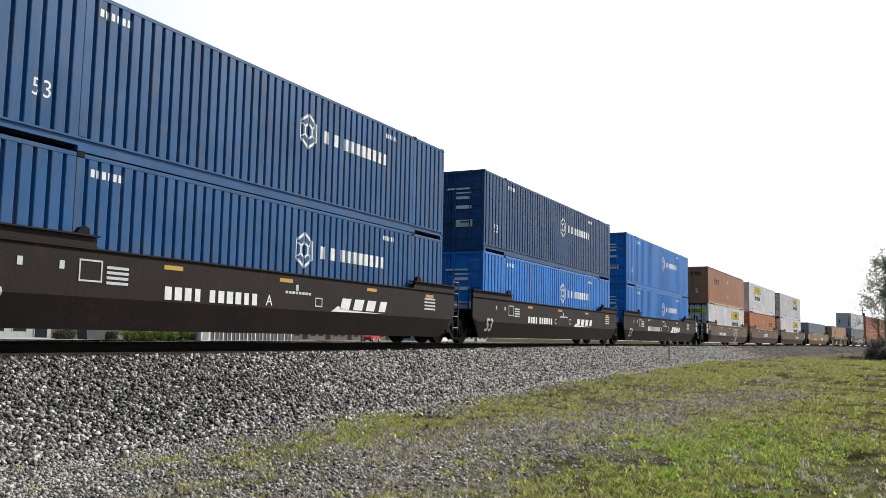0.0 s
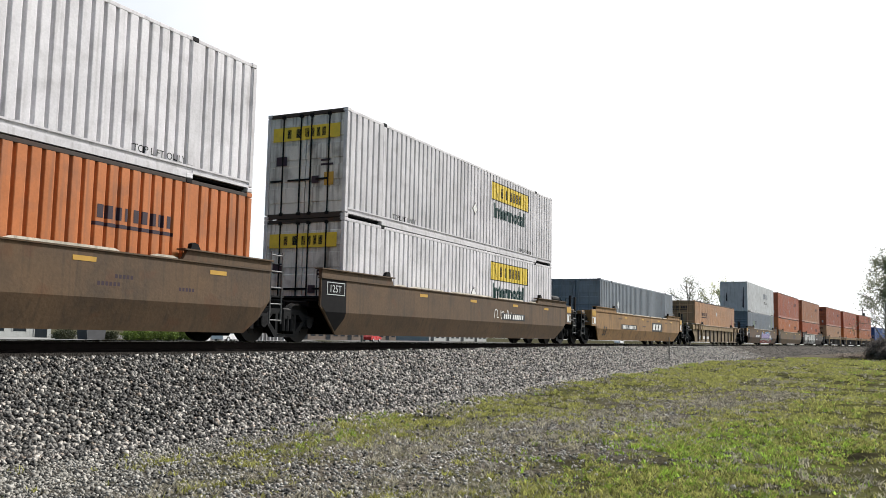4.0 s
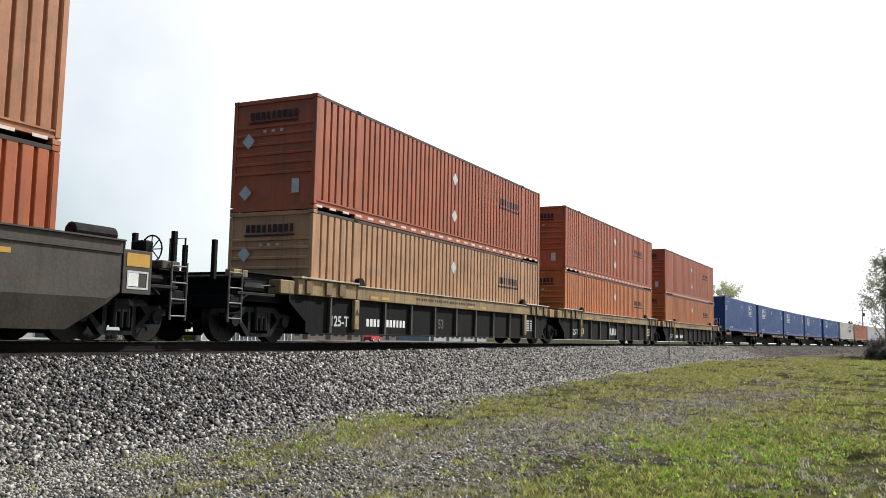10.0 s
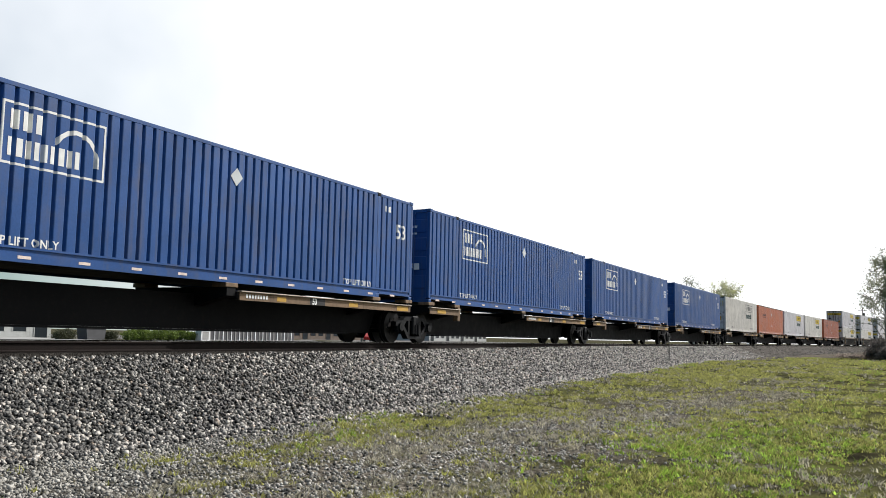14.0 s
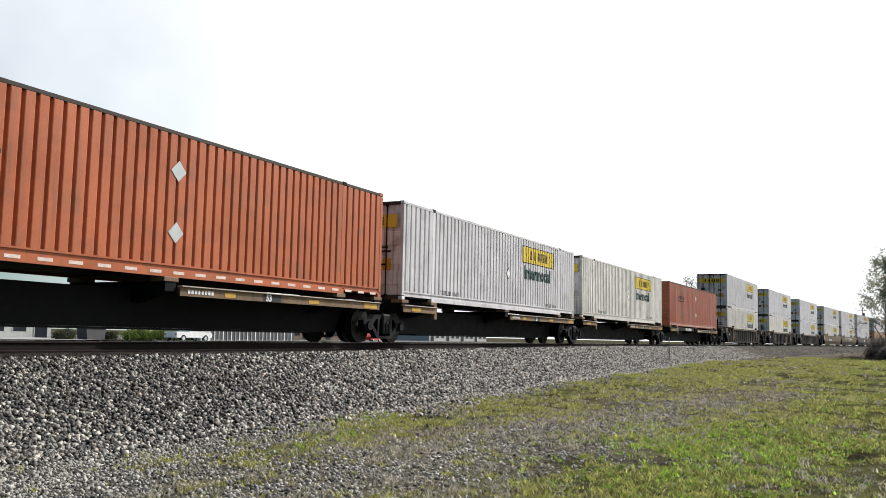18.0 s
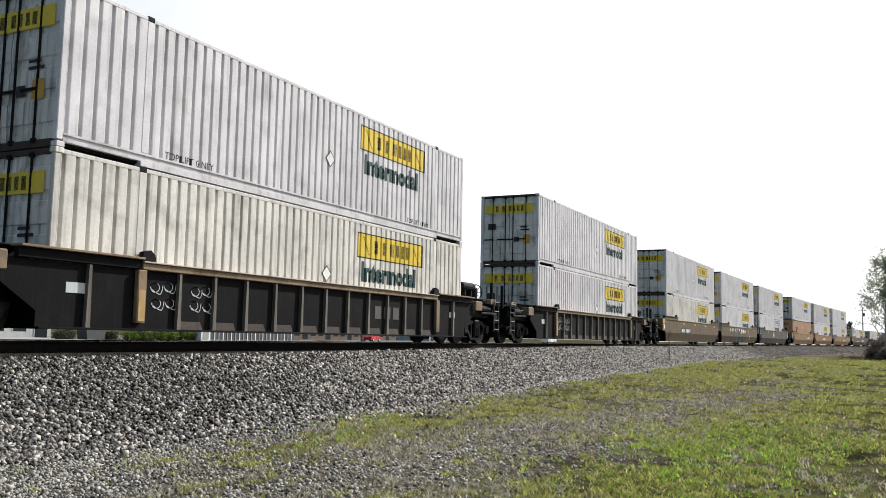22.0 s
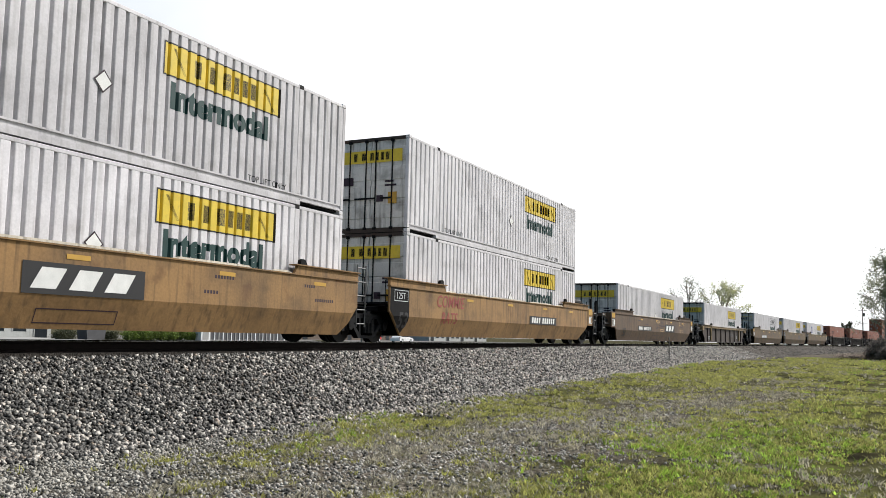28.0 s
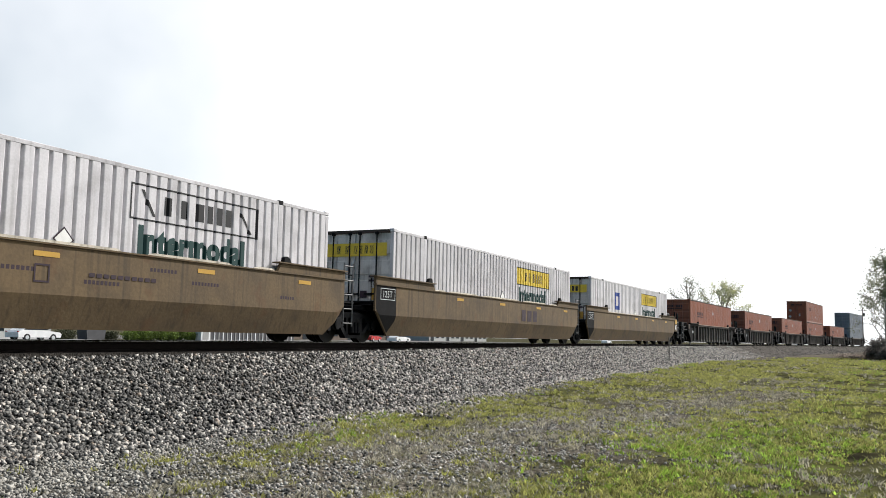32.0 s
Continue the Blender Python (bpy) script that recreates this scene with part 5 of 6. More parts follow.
    if i in (4, 6, 8, 27, 31, 35, 33):
        rng = random.Random(i)
        for k in range(9):
            u = rng.uniform(0.6, 15.0) - MID
            v = rng.choice((0.98, 1.12, 1.3))
            sprayed(car, "stencil_print", M["decal_dark"], [rect(u + 0.09 * j, u + 0.06 + 0.09 * j, v, v + 0.07) for j in range(rng.randint(4, 9))], lift=0.002)["kind"] = "stuff"
    if i == 34:
        part("number_plate", flat_marks([rect(5.1, 5.65, 0.5, 0.86)], 1.345), M["decal_black"], car)
        part("size_number", flat_marks(text_polys("53", 0.36, 5.14, 0.55, 0.012), 1.348), M["sticker"], car)["kind"] = "stuff"
    if i in (34, 25):
        v = 0.66
        part("faded_name", flat_marks(word_bars(10.5 - MID, v, 0.34, 3, 0.4, 0.25), 1.345), M["paint_ghost"], car)["kind"] = "stuff"
    if i in (11, 12, 13):
        part("size_number", flat_marks(text_polys("53", 0.4, (2.15 if i == 12 else 6.85) - MID, 0.46, 0.01), 1.345), M["paint_ghost" if i != 12 else "sticker"], car)["kind"] = "stuff"
        part("table_print", flat_marks([rect(14.4 - MID, 14.9 - MID, 0.5 + 0.09 * k, 0.55 + 0.09 * k) for k in range(5)] + [rect(15.0 - MID, 15.2 - MID, 0.5 + 0.09 * k, 0.55 + 0.09 * k) for k in range(5)], 1.345), M["sticker"], car)["kind"] = "stuff"
        part("chord_print", flat_marks(word_bars(5.2 - MID, 1.26, 0.07, 30, 0.11, 0.3, (2, 3, 3, 4, 3, 5, 4, 6)), 1.442), M["decal_dark"], car)["kind"] = "stuff"
        for u in (2.6, 3.2, 8.9, 10.0):
            part("label_plate", flat_marks([rect(u - MID, u + 0.4 - MID, 1.17, 1.25)], 1.442), M["label_yellow"], car)
    if i == 12:
        part("name_print", flat_marks(slanted(word_bars(6.6 - MID, 0.46, 0.34, 3, 0.42, 0.25), 0.3, 0.46), 1.345), M["sticker"], car)["kind"] = "stuff"
    if i in (7, 11, 13):
        part("number_print", flat_marks(word_bars(2.55 - MID, 0.44, 0.2, 4, 0.14, 0.35) + word_bars(3.62 - MID, 0.44, 0.2, 6, 0.14, 0.35), 1.345), M["decal_white"], car)["kind"] = "stuff"
    if i in (24, 25, 26):
        for u, v in ((-5.7, 1.02), (-5.35, 1.05), (-5.65, 0.72), (-5.3, 0.74), (-4.6, 1.0), (-4.3, 1.03), (-4.62, 0.72), (-4.25, 0.7)):
            part("chalk_scrawl", flat_marks(stroke(loop(u, v, 0.11, 0.09, 40, 560, 18) + [(u + 0.14, v - 0.12), (u + 0.2, v + 0.06)], 0.016), 1.345), M["sticker"], car)["kind"] = "stuff"
        part("stripe_plate", flat_marks([rect(-6.2, -6.04, 0.38, 0.95)], 1.452), M["label_tan"], car)


def flat_marks(polys, y):
    g = Geo()
    for poly in polys:
        g.add([(u, -y - 0.003, v) for u, v in poly], [tuple(range(len(poly)))])
    return g


def build_train():
    for i, (kind, paint, ends, pitch, low, top) in enumerate(UNITS):
        mid = PLACE[i] + CL / 2
        if kind == "s":
            car = well_car(paint, ends, pitch, PAINT_WORDS[paint] + " steel well car with smooth sides on the rails", "cars of the train")
        elif kind == "r":
            a, b = paint.split()
            car = ribbed_car(a, b, ends, pitch, "ribbed steel well car, " + a + " panels, on the rails", "cars of the train")
        else:
            car = spine_car(ends, pitch, "black skeleton spine car with a deep centre beam", "cars of the train")
        CAR_OF.append(car)
        decorate(i, car)
        moving.append((car, mid, 0.0, False))
        z = 1.256 if kind == "p" else 0.362
        for code in (low, top):
            if not code:
                continue
            flip = code.endswith("f")
            extra = {"o": "old", "b": "blue"}.get(code[-1], "") if code[0] in "WC" else "lime" if code == "Gf" else ""
            k, label = LOADS[code if code in LOADS else code[:-1]]
            c = load(k, mid, z, label, flip, extra)
            if i == 7:
                marks(c, "stain", M["brown_orange"], ("stain",), [[(14.72, 2.2), (14.55, 0.26), (15.5, 0.26), (15.25, 1.3)]], label="slanting brown rust stain", kind="stuff")
            z += CH + 0.012


def train_pose(a, z, flip):
    x, y, th = on_track(a)
    m = Matrix.Translation((x, y, z)) @ Matrix.Rotation(th + (math.pi if flip else 0), 4, "Z")
    return m


CENTRE = Matrix.Translation((-CL / 2, 0, 0))
build_train()

# ---- ground ----
def lawn_material():
    """Verge: grass, dry patches and grey gravel, by place."""
    m = bpy.data.materials.new("verge_grass_and_gravel")
    m.use_nodes = True
    n, l = m.node_tree.nodes, m.node_tree.links
    bsdf = n["Principled BSDF"]
    bsdf.inputs["Roughness"].default_value = 0.95
    bsdf.inputs["Specular IOR Level"].default_value = 0.0
    tc = n.new("ShaderNodeTexCoord")

    def noise_node(s, d):
        t = n.new("ShaderNodeTexNoise")
        t.inputs["Scale"].default_value, t.inputs["Detail"].default_value = s, d
        l.new(tc.outputs["Object"], t.inputs["Vector"])
        return t.outputs["Fac"]

    def ramp(src, *stops):
        r = n.new("ShaderNodeValToRGB")
        while len(r.color_ramp.elements) < len(stops):
            r.color_ramp.elements.new(0.5)
        for e, (p, c) in zip(r.color_ramp.elements, stops):
            e.position, e.color = p, (*c, 1)
        l.new(src, r.inputs["Fac"])
        return r.outputs["Color"]

    def math_node(op, a, b):
        x = n.new("ShaderNodeMath")
        x.operation = op
        for i, v in enumerate((a, b)):
            if isinstance(v, (int, float)):
                x.inputs[i].default_value = v
            else:
                l.new(v, x.inputs[i])
        return x.outputs[0]

    def mixed(fac, a, b):
        x = n.new("ShaderNodeMix")
        x.data_type = "RGBA"
        l.new(fac, x.inputs["Factor"])
        l.new(a, x.inputs["A"])
        l.new(b, x.inputs["B"])
        return x.outputs["Result"]

    grass = ramp(noise_node(1.1, 8), (0.30, (0.022, 0.020, 0.013)), (0.45, (0.055, 0.052, 0.028)), (0.6, (0.085, 0.088, 0.032)), (0.75, (0.14, 0.125, 0.065)))
    gravel = ramp(noise_node(34, 4), (0.30, (0.018, 0.017, 0.015)), (0.5, (0.075, 0.07, 0.062)), (0.7, (0.20, 0.187, 0.165)))
    dry = ramp(noise_node(14, 5), (0.3, (0.03, 0.027, 0.022)), (0.5, (0.105, 0.092, 0.075)), (0.7, (0.24, 0.215, 0.18)))
    sep = n.new("ShaderNodeSeparateXYZ")
    l.new(tc.outputs["Object"], sep.inputs[0])
    wob = math_node("MULTIPLY", math_node("SUBTRACT", noise_node(0.7, 9), 0.5), 6.5)
    # gravel begins at a line that bends towards the camera at the near end
    edge = math_node("SUBTRACT", 9.1, math_node("MULTIPLY", math_node("MAXIMUM", math_node("SUBTRACT", 15.0, sep.outputs["X"]), 0.0), 0.32))
    edge = math_node("SUBTRACT", edge, math_node("MULTIPLY", math_node("MAXIMUM", math_node("SUBTRACT", sep.outputs["X"], 52.0), 0.0), 0.16))
    near_gravel = n.new("ShaderNodeMapRange")
    near_gravel.inputs["From Min"].default_value, near_gravel.inputs["From Max"].default_value = -0.7, 0.6
    l.new(math_node("ADD", math_node("SUBTRACT", sep.outputs["Y"], edge), math_node("MULTIPLY", wob, 0.6)), near_gravel.inputs["Value"])
    # the worn dirt path bends away to the side
    mid = math_node("SUBTRACT", 5.4, math_node("MULTIPLY", math_node("MAXIMUM", math_node("SUBTRACT", sep.outputs["X"], 10.0), 0.0), 0.12))
    worn = n.new("ShaderNodeMapRange")
    worn.inputs["From Min"].default_value, worn.inputs["From Max"].default_value = 2.6, 0.5
    l.new(math_node("ADD", math_node("ABSOLUTE", math_node("SUBTRACT", sep.outputs["Y"], mid), 0.0), wob), worn.inputs["Value"])
    fade = n.new("ShaderNodeMapRange")
    fade.inputs["From Min"].default_value, fade.inputs["From Max"].default_value = 36.0, 25.0
    l.new(sep.outputs["X"], fade.inputs["Value"])
    bare = math_node("MAXIMUM", near_gravel.outputs[0], math_node("MULTIPLY", worn.outputs[0], fade.outputs[0]))
    # beyond the track only rough dry grass
    bare = math_node("MULTIPLY", bare, math_node("LESS_THAN", sep.outputs["Y"], 18.0))
    rough = ramp(noise_node(0.5, 8), (0.35, (0.035, 0.034, 0.022)), (0.65, (0.085, 0.08, 0.05)))
    grass = mixed(math_node("GREATER_THAN", sep.outputs["Y"], 17.0), grass, rough)
    l.new(mixed(bare, grass, mixed(math_node("MULTIPLY", near_gravel.outputs[0], math_node("LESS_THAN", sep.outputs["X"], 50.0)), dry, gravel)), bsdf.inputs["Base Color"])
    bp = n.new("ShaderNodeBump")
    bp.inputs["Strength"].default_value, bp.inputs["Distance"].default_value = 0.9, 0.06
    l.new(noise_node(22, 6), bp.inputs["Height"])
    l.new(bp.outputs[0], bsdf.inputs["Normal"])
    return m


def spaced(lo, hi, near_lo, near_hi, step, growth=1.35):
    """Grid lines: even between near_lo and near_hi, wider and wider outside."""
    mid = list(np.arange(near_lo, near_hi + step / 2, step))
    up, d = [], step
    while (up[-1] if up else near_hi) < hi:
        d *= growth
        up.append((up[-1] if up else near_hi) + d)
    down, d = [], step
    while (down[-1] if down else near_lo) > lo:
        d *= growth
        down.append((down[-1] if down else near_lo) - d)
    return np.array(down[::-1] + mid + up)


def grid_mesh(name, xs, ys, zfun, material):
    gx, gy = np.meshgrid(xs, ys)
    gz = zfun(gx, gy)
    v = np.stack([gx, gy, gz], -1).reshape(-1, 3)
    nx, ny = len(xs), len(ys)
    i = (np.arange(ny - 1)[:, None] * nx + np.arange(nx - 1)[None]).ravel()
    f = np.stack([i, i + 1, i + nx + 1, i + nx], -1)
    return new(name, poly_mesh(name, v, f, material))


def poly_mesh(name, v, f, material, smooth=False):
    """A mesh from arrays: vertices (n, 3) and faces (m, k)."""
    me = bpy.data.meshes.new(name)
    k = f.shape[1]
    me.vertices.add(len(v))
    me.vertices.foreach_set("co", np.asarray(v, np.float32).ravel())
    me.loops.add(f.size)
    me.loops.foreach_set("vertex_index", f.astype(np.int32).ravel())
    me.polygons.add(len(f))
    me.polygons.foreach_set("loop_start", np.arange(0, f.size, k, dtype=np.int32))
    me.update(calc_edges=True)
    me.materials.append(material)
    if smooth:
        me.shade_smooth()
    return me


def verge(x, y):
    """Offset from the edge of the gravel, and how worn the ground is; takes arrays."""
    edge = y - (9.1 - 0.32 * np.maximum(15 - x, 0) - 0.16 * np.maximum(x - 52, 0))
    worn = np.exp(-((y - 5.4 + 0.12 * np.maximum(x - 10, 0)) / 1.7) ** 2) * np.clip((36 - x) / 11, 0, 1)
    return edge, worn


lawn = lawn_material()
ground = tagged(grid_mesh("ground", spaced(-2600, 2600, -4, 70, 0.5), spaced(-2600, 2600, -6, 20, 0.4), ground_z, lawn), "grassy verge with gravel and dry worn patches", "ground", kind="structure")

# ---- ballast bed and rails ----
# the bed's near-black colour stands in for shade between the stones
M["ballast"] = mat("ballast_gap_shade", (0.030, 0.027, 0.024), 0.95, var=0.7, scale=9.0, grain=26.0, bump=3.0, dirt=(0.012, 0.011, 0.010), dirt_amount=0.7, spec=0.05)
# the lowest tones paint the deep shade of the gaps onto whole stones
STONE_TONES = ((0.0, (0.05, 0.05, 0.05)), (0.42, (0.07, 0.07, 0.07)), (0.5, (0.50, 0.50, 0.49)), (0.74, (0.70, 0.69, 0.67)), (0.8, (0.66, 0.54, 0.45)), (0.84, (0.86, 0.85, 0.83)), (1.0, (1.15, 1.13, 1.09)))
PEBBLE_TONES = ((0.0, (0.10, 0.10, 0.10)), (0.2, (0.14, 0.14, 0.13)), (0.3, (0.5, 0.49, 0.47)), (0.8, (0.75, 0.73, 0.70)), (1.0, (1.05, 1.04, 1.02)))
M["old_stones"] = mat("old_brown_stone", (0.17, 0.152, 0.135), 0.8, var=0.3, scale=8.0, grain=40.0, spec=0.2, tones=PEBBLE_TONES)
# darker copy of the broken stone: the dimmer near end painted into its colour
M["oily_stones"] = mat("dimmed_dark_stone", (0.16, 0.152, 0.142), 0.6, var=0.3, scale=20.0, grain=90.0, spec=0.35, tones=STONE_TONES)
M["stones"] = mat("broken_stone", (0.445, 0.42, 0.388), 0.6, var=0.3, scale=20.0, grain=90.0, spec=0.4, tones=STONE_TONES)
M["pebbles"] = mat("small_grey_gravel", (0.41, 0.40, 0.37), 0.7, var=0.3, scale=20.0, grain=90.0, spec=0.3, tones=PEBBLE_TONES)
M["tie"] = mat("tarred_timber", (0.016, 0.013, 0.012), 0.95, var=0.35, scale=6.0, bump=0.4, spread=0.3, spec=0.05)


def build_bed():
    arcs = spaced(-900, 1100, -5, 80, 1.0, 1.3)
    lats = np.array([-4.5, -3.5, -2.5, -1.5, -0.8, 0, 0.8, 1.34, 1.42, 1.5, 1.9, 2.3, 2.7, 3.1, 3.5, 3.9, 4.2, 4.5])
    v = []
    for a in arcs:
        for b in lats:
            x, y, _ = on_track(a, b)
            v.append((x, y, float(bed_z(a, b, x, y)) - (0.02 if abs(b) > 4.4 else 0) + (max(0.0, -0.196 - float(crest(a))) if -1.6 < b < 1.4 else 0.0)))
    nb = len(lats)
    i = (np.arange(len(arcs) - 1)[:, None] * nb + np.arange(nb - 1)[None]).ravel()
    f = np.stack([i, i + nb, i + nb + 1, i + 1], -1)
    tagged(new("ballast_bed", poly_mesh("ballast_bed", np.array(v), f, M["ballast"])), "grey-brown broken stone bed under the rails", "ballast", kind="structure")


build_bed()


def build_rails():
    track = thing("railway_track", "two steel rails on dark timber ties in stone ballast", "railway track", kind="structure")
    prof = [(-0.075, -0.186), (0.075, -0.186), (0.075, -0.17), (0.012, -0.15), (0.012, -0.045), (0.036, -0.035), (0.036, -0.006), (0.028, 0.0), (-0.028, 0.0), (-0.036, -0.006), (-0.036, -0.035), (-0.012, -0.045), (-0.012, -0.15), (-0.075, -0.17)]
    arcs = [-900, -300, -100, -50] + list(range(-20, 30, 10)) + list(range(30, 300, 8)) + list(range(300, 1100, 25))
    for s in (-0.7525, 0.7525):
        rings, heads = [], []
        for a in arcs:
            x, y, th = on_track(a, s)
            d = Vector((-math.sin(th), math.cos(th)))
            rings.append([(x + d.x * p, y + d.y * p, z - 0.004) for p, z in prof])
            heads.append([(x + d.x * p, y + d.y * p, z) for p, z in ((-0.027, -0.003), (0.027, -0.003), (0.027, 0.0), (-0.027, 0.0))])
        r = part("rail", Geo().loft(rings), M["rail"], track, "rusty steel rail")
        part("rail_head", Geo().loft(heads), M["bright_steel"], r, "polished running surface")
    for i in range(150):
        a = 2 + i * 0.53
        x, y, th = on_track(a)
        t = part("tie", lambda: Geo().box(-0.11, 0.11, -1.3, 1.3, -0.44, -0.191, 0.012), M["tie"], track, key=("tie",))
        t.location, t.rotation_euler = (x, y, 0.0), (0, 0, th)


build_rails()


def scatter_stones(name, label, count, size, material, place, seed):
    """Angular stones as one mesh: place(rng, n) gives x, y, z arrays."""
    rng = np.random.default_rng(seed)
    x, y, z = place(rng, count)
    n = len(x)
    cube = np.array([(i, j, k) for k in (-1, 1) for j in (-1, 1) for i in (-1, 1)], float)
    s = size * rng.uniform(0.55, 1.35, (n, 1, 1)) * rng.uniform(0.6, 1.25, (n, 1, 3))
    v = cube[None] * s * 0.5 * rng.uniform(0.55, 1.15, (n, 8, 1))
    q = rng.normal(size=(n, 4))
    q /= np.linalg.norm(q, axis=1, keepdims=True)
    w, a, b, c = q.T
    rot = np.stack([np.stack([1 - 2 * (b * b + c * c), 2 * (a * b - w * c), 2 * (a * c + w * b)], -1), np.stack([2 * (a * b + w * c), 1 - 2 * (a * a + c * c), 2 * (b * c - w * a)], -1), np.stack([2 * (a * c - w * b), 2 * (b * c + w * a), 1 - 2 * (a * a + b * b)], -1)], 1)
    v = np.einsum("nij,nkj->nki", rot, v) + np.stack([x, y, z], -1)[:, None]
    quads = np.array([(0, 2, 3, 1), (4, 5, 7, 6), (0, 1, 5, 4), (2, 6, 7, 3), (0, 4, 6, 2), (1, 3, 7, 5)])
    f = (quads[None] + 8 * np.arange(n)[:, None, None]).reshape(-1, 4)
    return tagged(new(name, poly_mesh(name, v.reshape(-1, 3), f, material)), label, "gravel", kind="stuff")


def bed_places(rng, n):
    u = rng.uniform(0, 1, n)
    a = 6 + 74 * u ** 2.2
    lat = 1.42 + 3.0 * rng.uniform(0, 1, n) ** 1.05
    lat = np.where(rng.uniform(0, 1, n) < 0.11, 4.2 + rng.exponential(0.55, n) * np.clip((a - 8) / 6, 0.2, 1) * np.clip((24 - a) / 8, 0.25, 1), lat)
    # straight formula on both legs
    th = np.maximum(a - BEND, 0) * CURVE
    r = 1 / CURVE - lat
    x = np.where(a <= BEND, a, BEND + r * np.sin(th))
    y = np.where(a <= BEND, YC - lat, YC - 1 / CURVE + r * np.cos(th))
    z = np.maximum(bed_z(a, lat, x, y), ground_z(x, y)) + rng.uniform(-0.03, 0.035, n)
    return x, y, z


def some(places, chance):
    """The places that pass a chance, which may depend on where they lie."""
    def pick(rng, n):
        x, y, z = places(rng, n)
        keep = rng.uniform(0, 1, len(x)) < chance(x, y)
        return x[keep], y[keep], z[keep]
    return pick


# share of darkened stones; it grows to the near end, where light falls off
def dimmed(x, y):
    return np.clip((20 - x) / 9, 0.04, 0.66) * np.clip((y - 8.4) / 1.6, 0.15, 1)


def near_bed_places(rng, n):
    x, lat = rng.uniform(-14, 6, n), 1.42 + 3.4 * rng.uniform(0, 1, n)
    y = YC - lat
    return x, y, np.maximum(bed_z(x, lat, x, y), ground_z(x, y)) + rng.uniform(-0.03, 0.035, n)


def far_bed_places(rng, n):
    a = 72 + 150 * rng.uniform(0, 1, n) ** 1.4
    lat = 1.42 + 3.4 * rng.uniform(0, 1, n)
    th, r = (a - BEND) * CURVE, 1 / CURVE - lat
    x, y = BEND + r * np.sin(th), YC - 1 / CURVE + r * np.cos(th)
    return x, y, np.maximum(bed_z(a, lat, x, y), ground_z(x, y)) + rng.uniform(-0.05, 0.0, n)


def apron_places(rng, n):
    u = rng.uniform(0, 1, n)
    x = np.where(u > 0.06, 4.5 + 34 * ((u - 0.06) / 0.94) ** 1.8, 4.5 - 6 * u / 0.06)
    y = rng.uniform(1.0, 10.4, n)
    edge, worn = verge(x, y)
    keep = rng.uniform(0, 1, n) < np.maximum(np.clip(0.5 + edge / 2.4, 0.06, 1), 0.55 * worn * np.clip((27 - x) / 12, 0.12, 1))
    x, y = x[keep], y[keep]
    return x, y, ground_z(x, y) + rng.uniform(-0.006, 0.008, len(x))


scatter_stones("ballast_stones", "loose angular grey and brown ballast stones", 128000, 0.051, M["stones"], some(bed_places, lambda x, y: 1 - dimmed(x, y)), 3)
scatter_stones("ballast_stones", "dark oily ballast stones on the near slope", 84000, 0.052, M["oily_stones"], some(bed_places, dimmed), 13)
scatter_stones("ballast_stones", "grey and brown ballast stones along the curve", 26000, 0.11, M["old_stones"], far_bed_places, 5)
scatter_stones("ballast_stones", "grey and brown ballast stones along the straight", 16000, 0.063, M["stones"], near_bed_places, 6)
scatter_stones("gravel", "small grey gravel strewn into the grass", 110000, 0.034, M["pebbles"], apron_places, 4)

# ---- grass ----
M["blade"] = mat("grass_blade", (0.34, 0.34, 0.105), 0.8, var=0.6, scale=6.0, grain=14.0, island=0.6, spec=0.15, thin=0.45)
M["lush"] = mat("lush_blade", (0.27, 0.39, 0.06), 0.75, var=0.6, scale=6.0, grain=14.0, island=0.6, spec=0.15, thin=0.5)
M["dry_blade"] = mat("dry_grass_blade", (0.36, 0.335, 0.255), 0.85, var=0.6, scale=6.0, grain=14.0, island=0.6, spec=0.1, thin=0.4)


def value_noise(x, y, cell, seed):
    """Smooth noise between 0 and 1 on a plane."""
    tab = np.random.default_rng(seed).uniform(0, 1, (256, 256))
    fx, fy = x / cell, y / cell
    ix, iy = np.floor(fx).astype(int), np.floor(fy).astype(int)
    tx, ty = fx - ix, fy - iy
    tx, ty = tx * tx * (3 - 2 * tx), ty * ty * (3 - 2 * ty)
    g = lambda i, j: tab[(ix + i) % 256, (iy + j) % 256]
    return (g(0, 0) * (1 - tx) + g(1, 0) * tx) * (1 - ty) + (g(0, 1) * (1 - tx) + g(1, 1) * tx) * ty


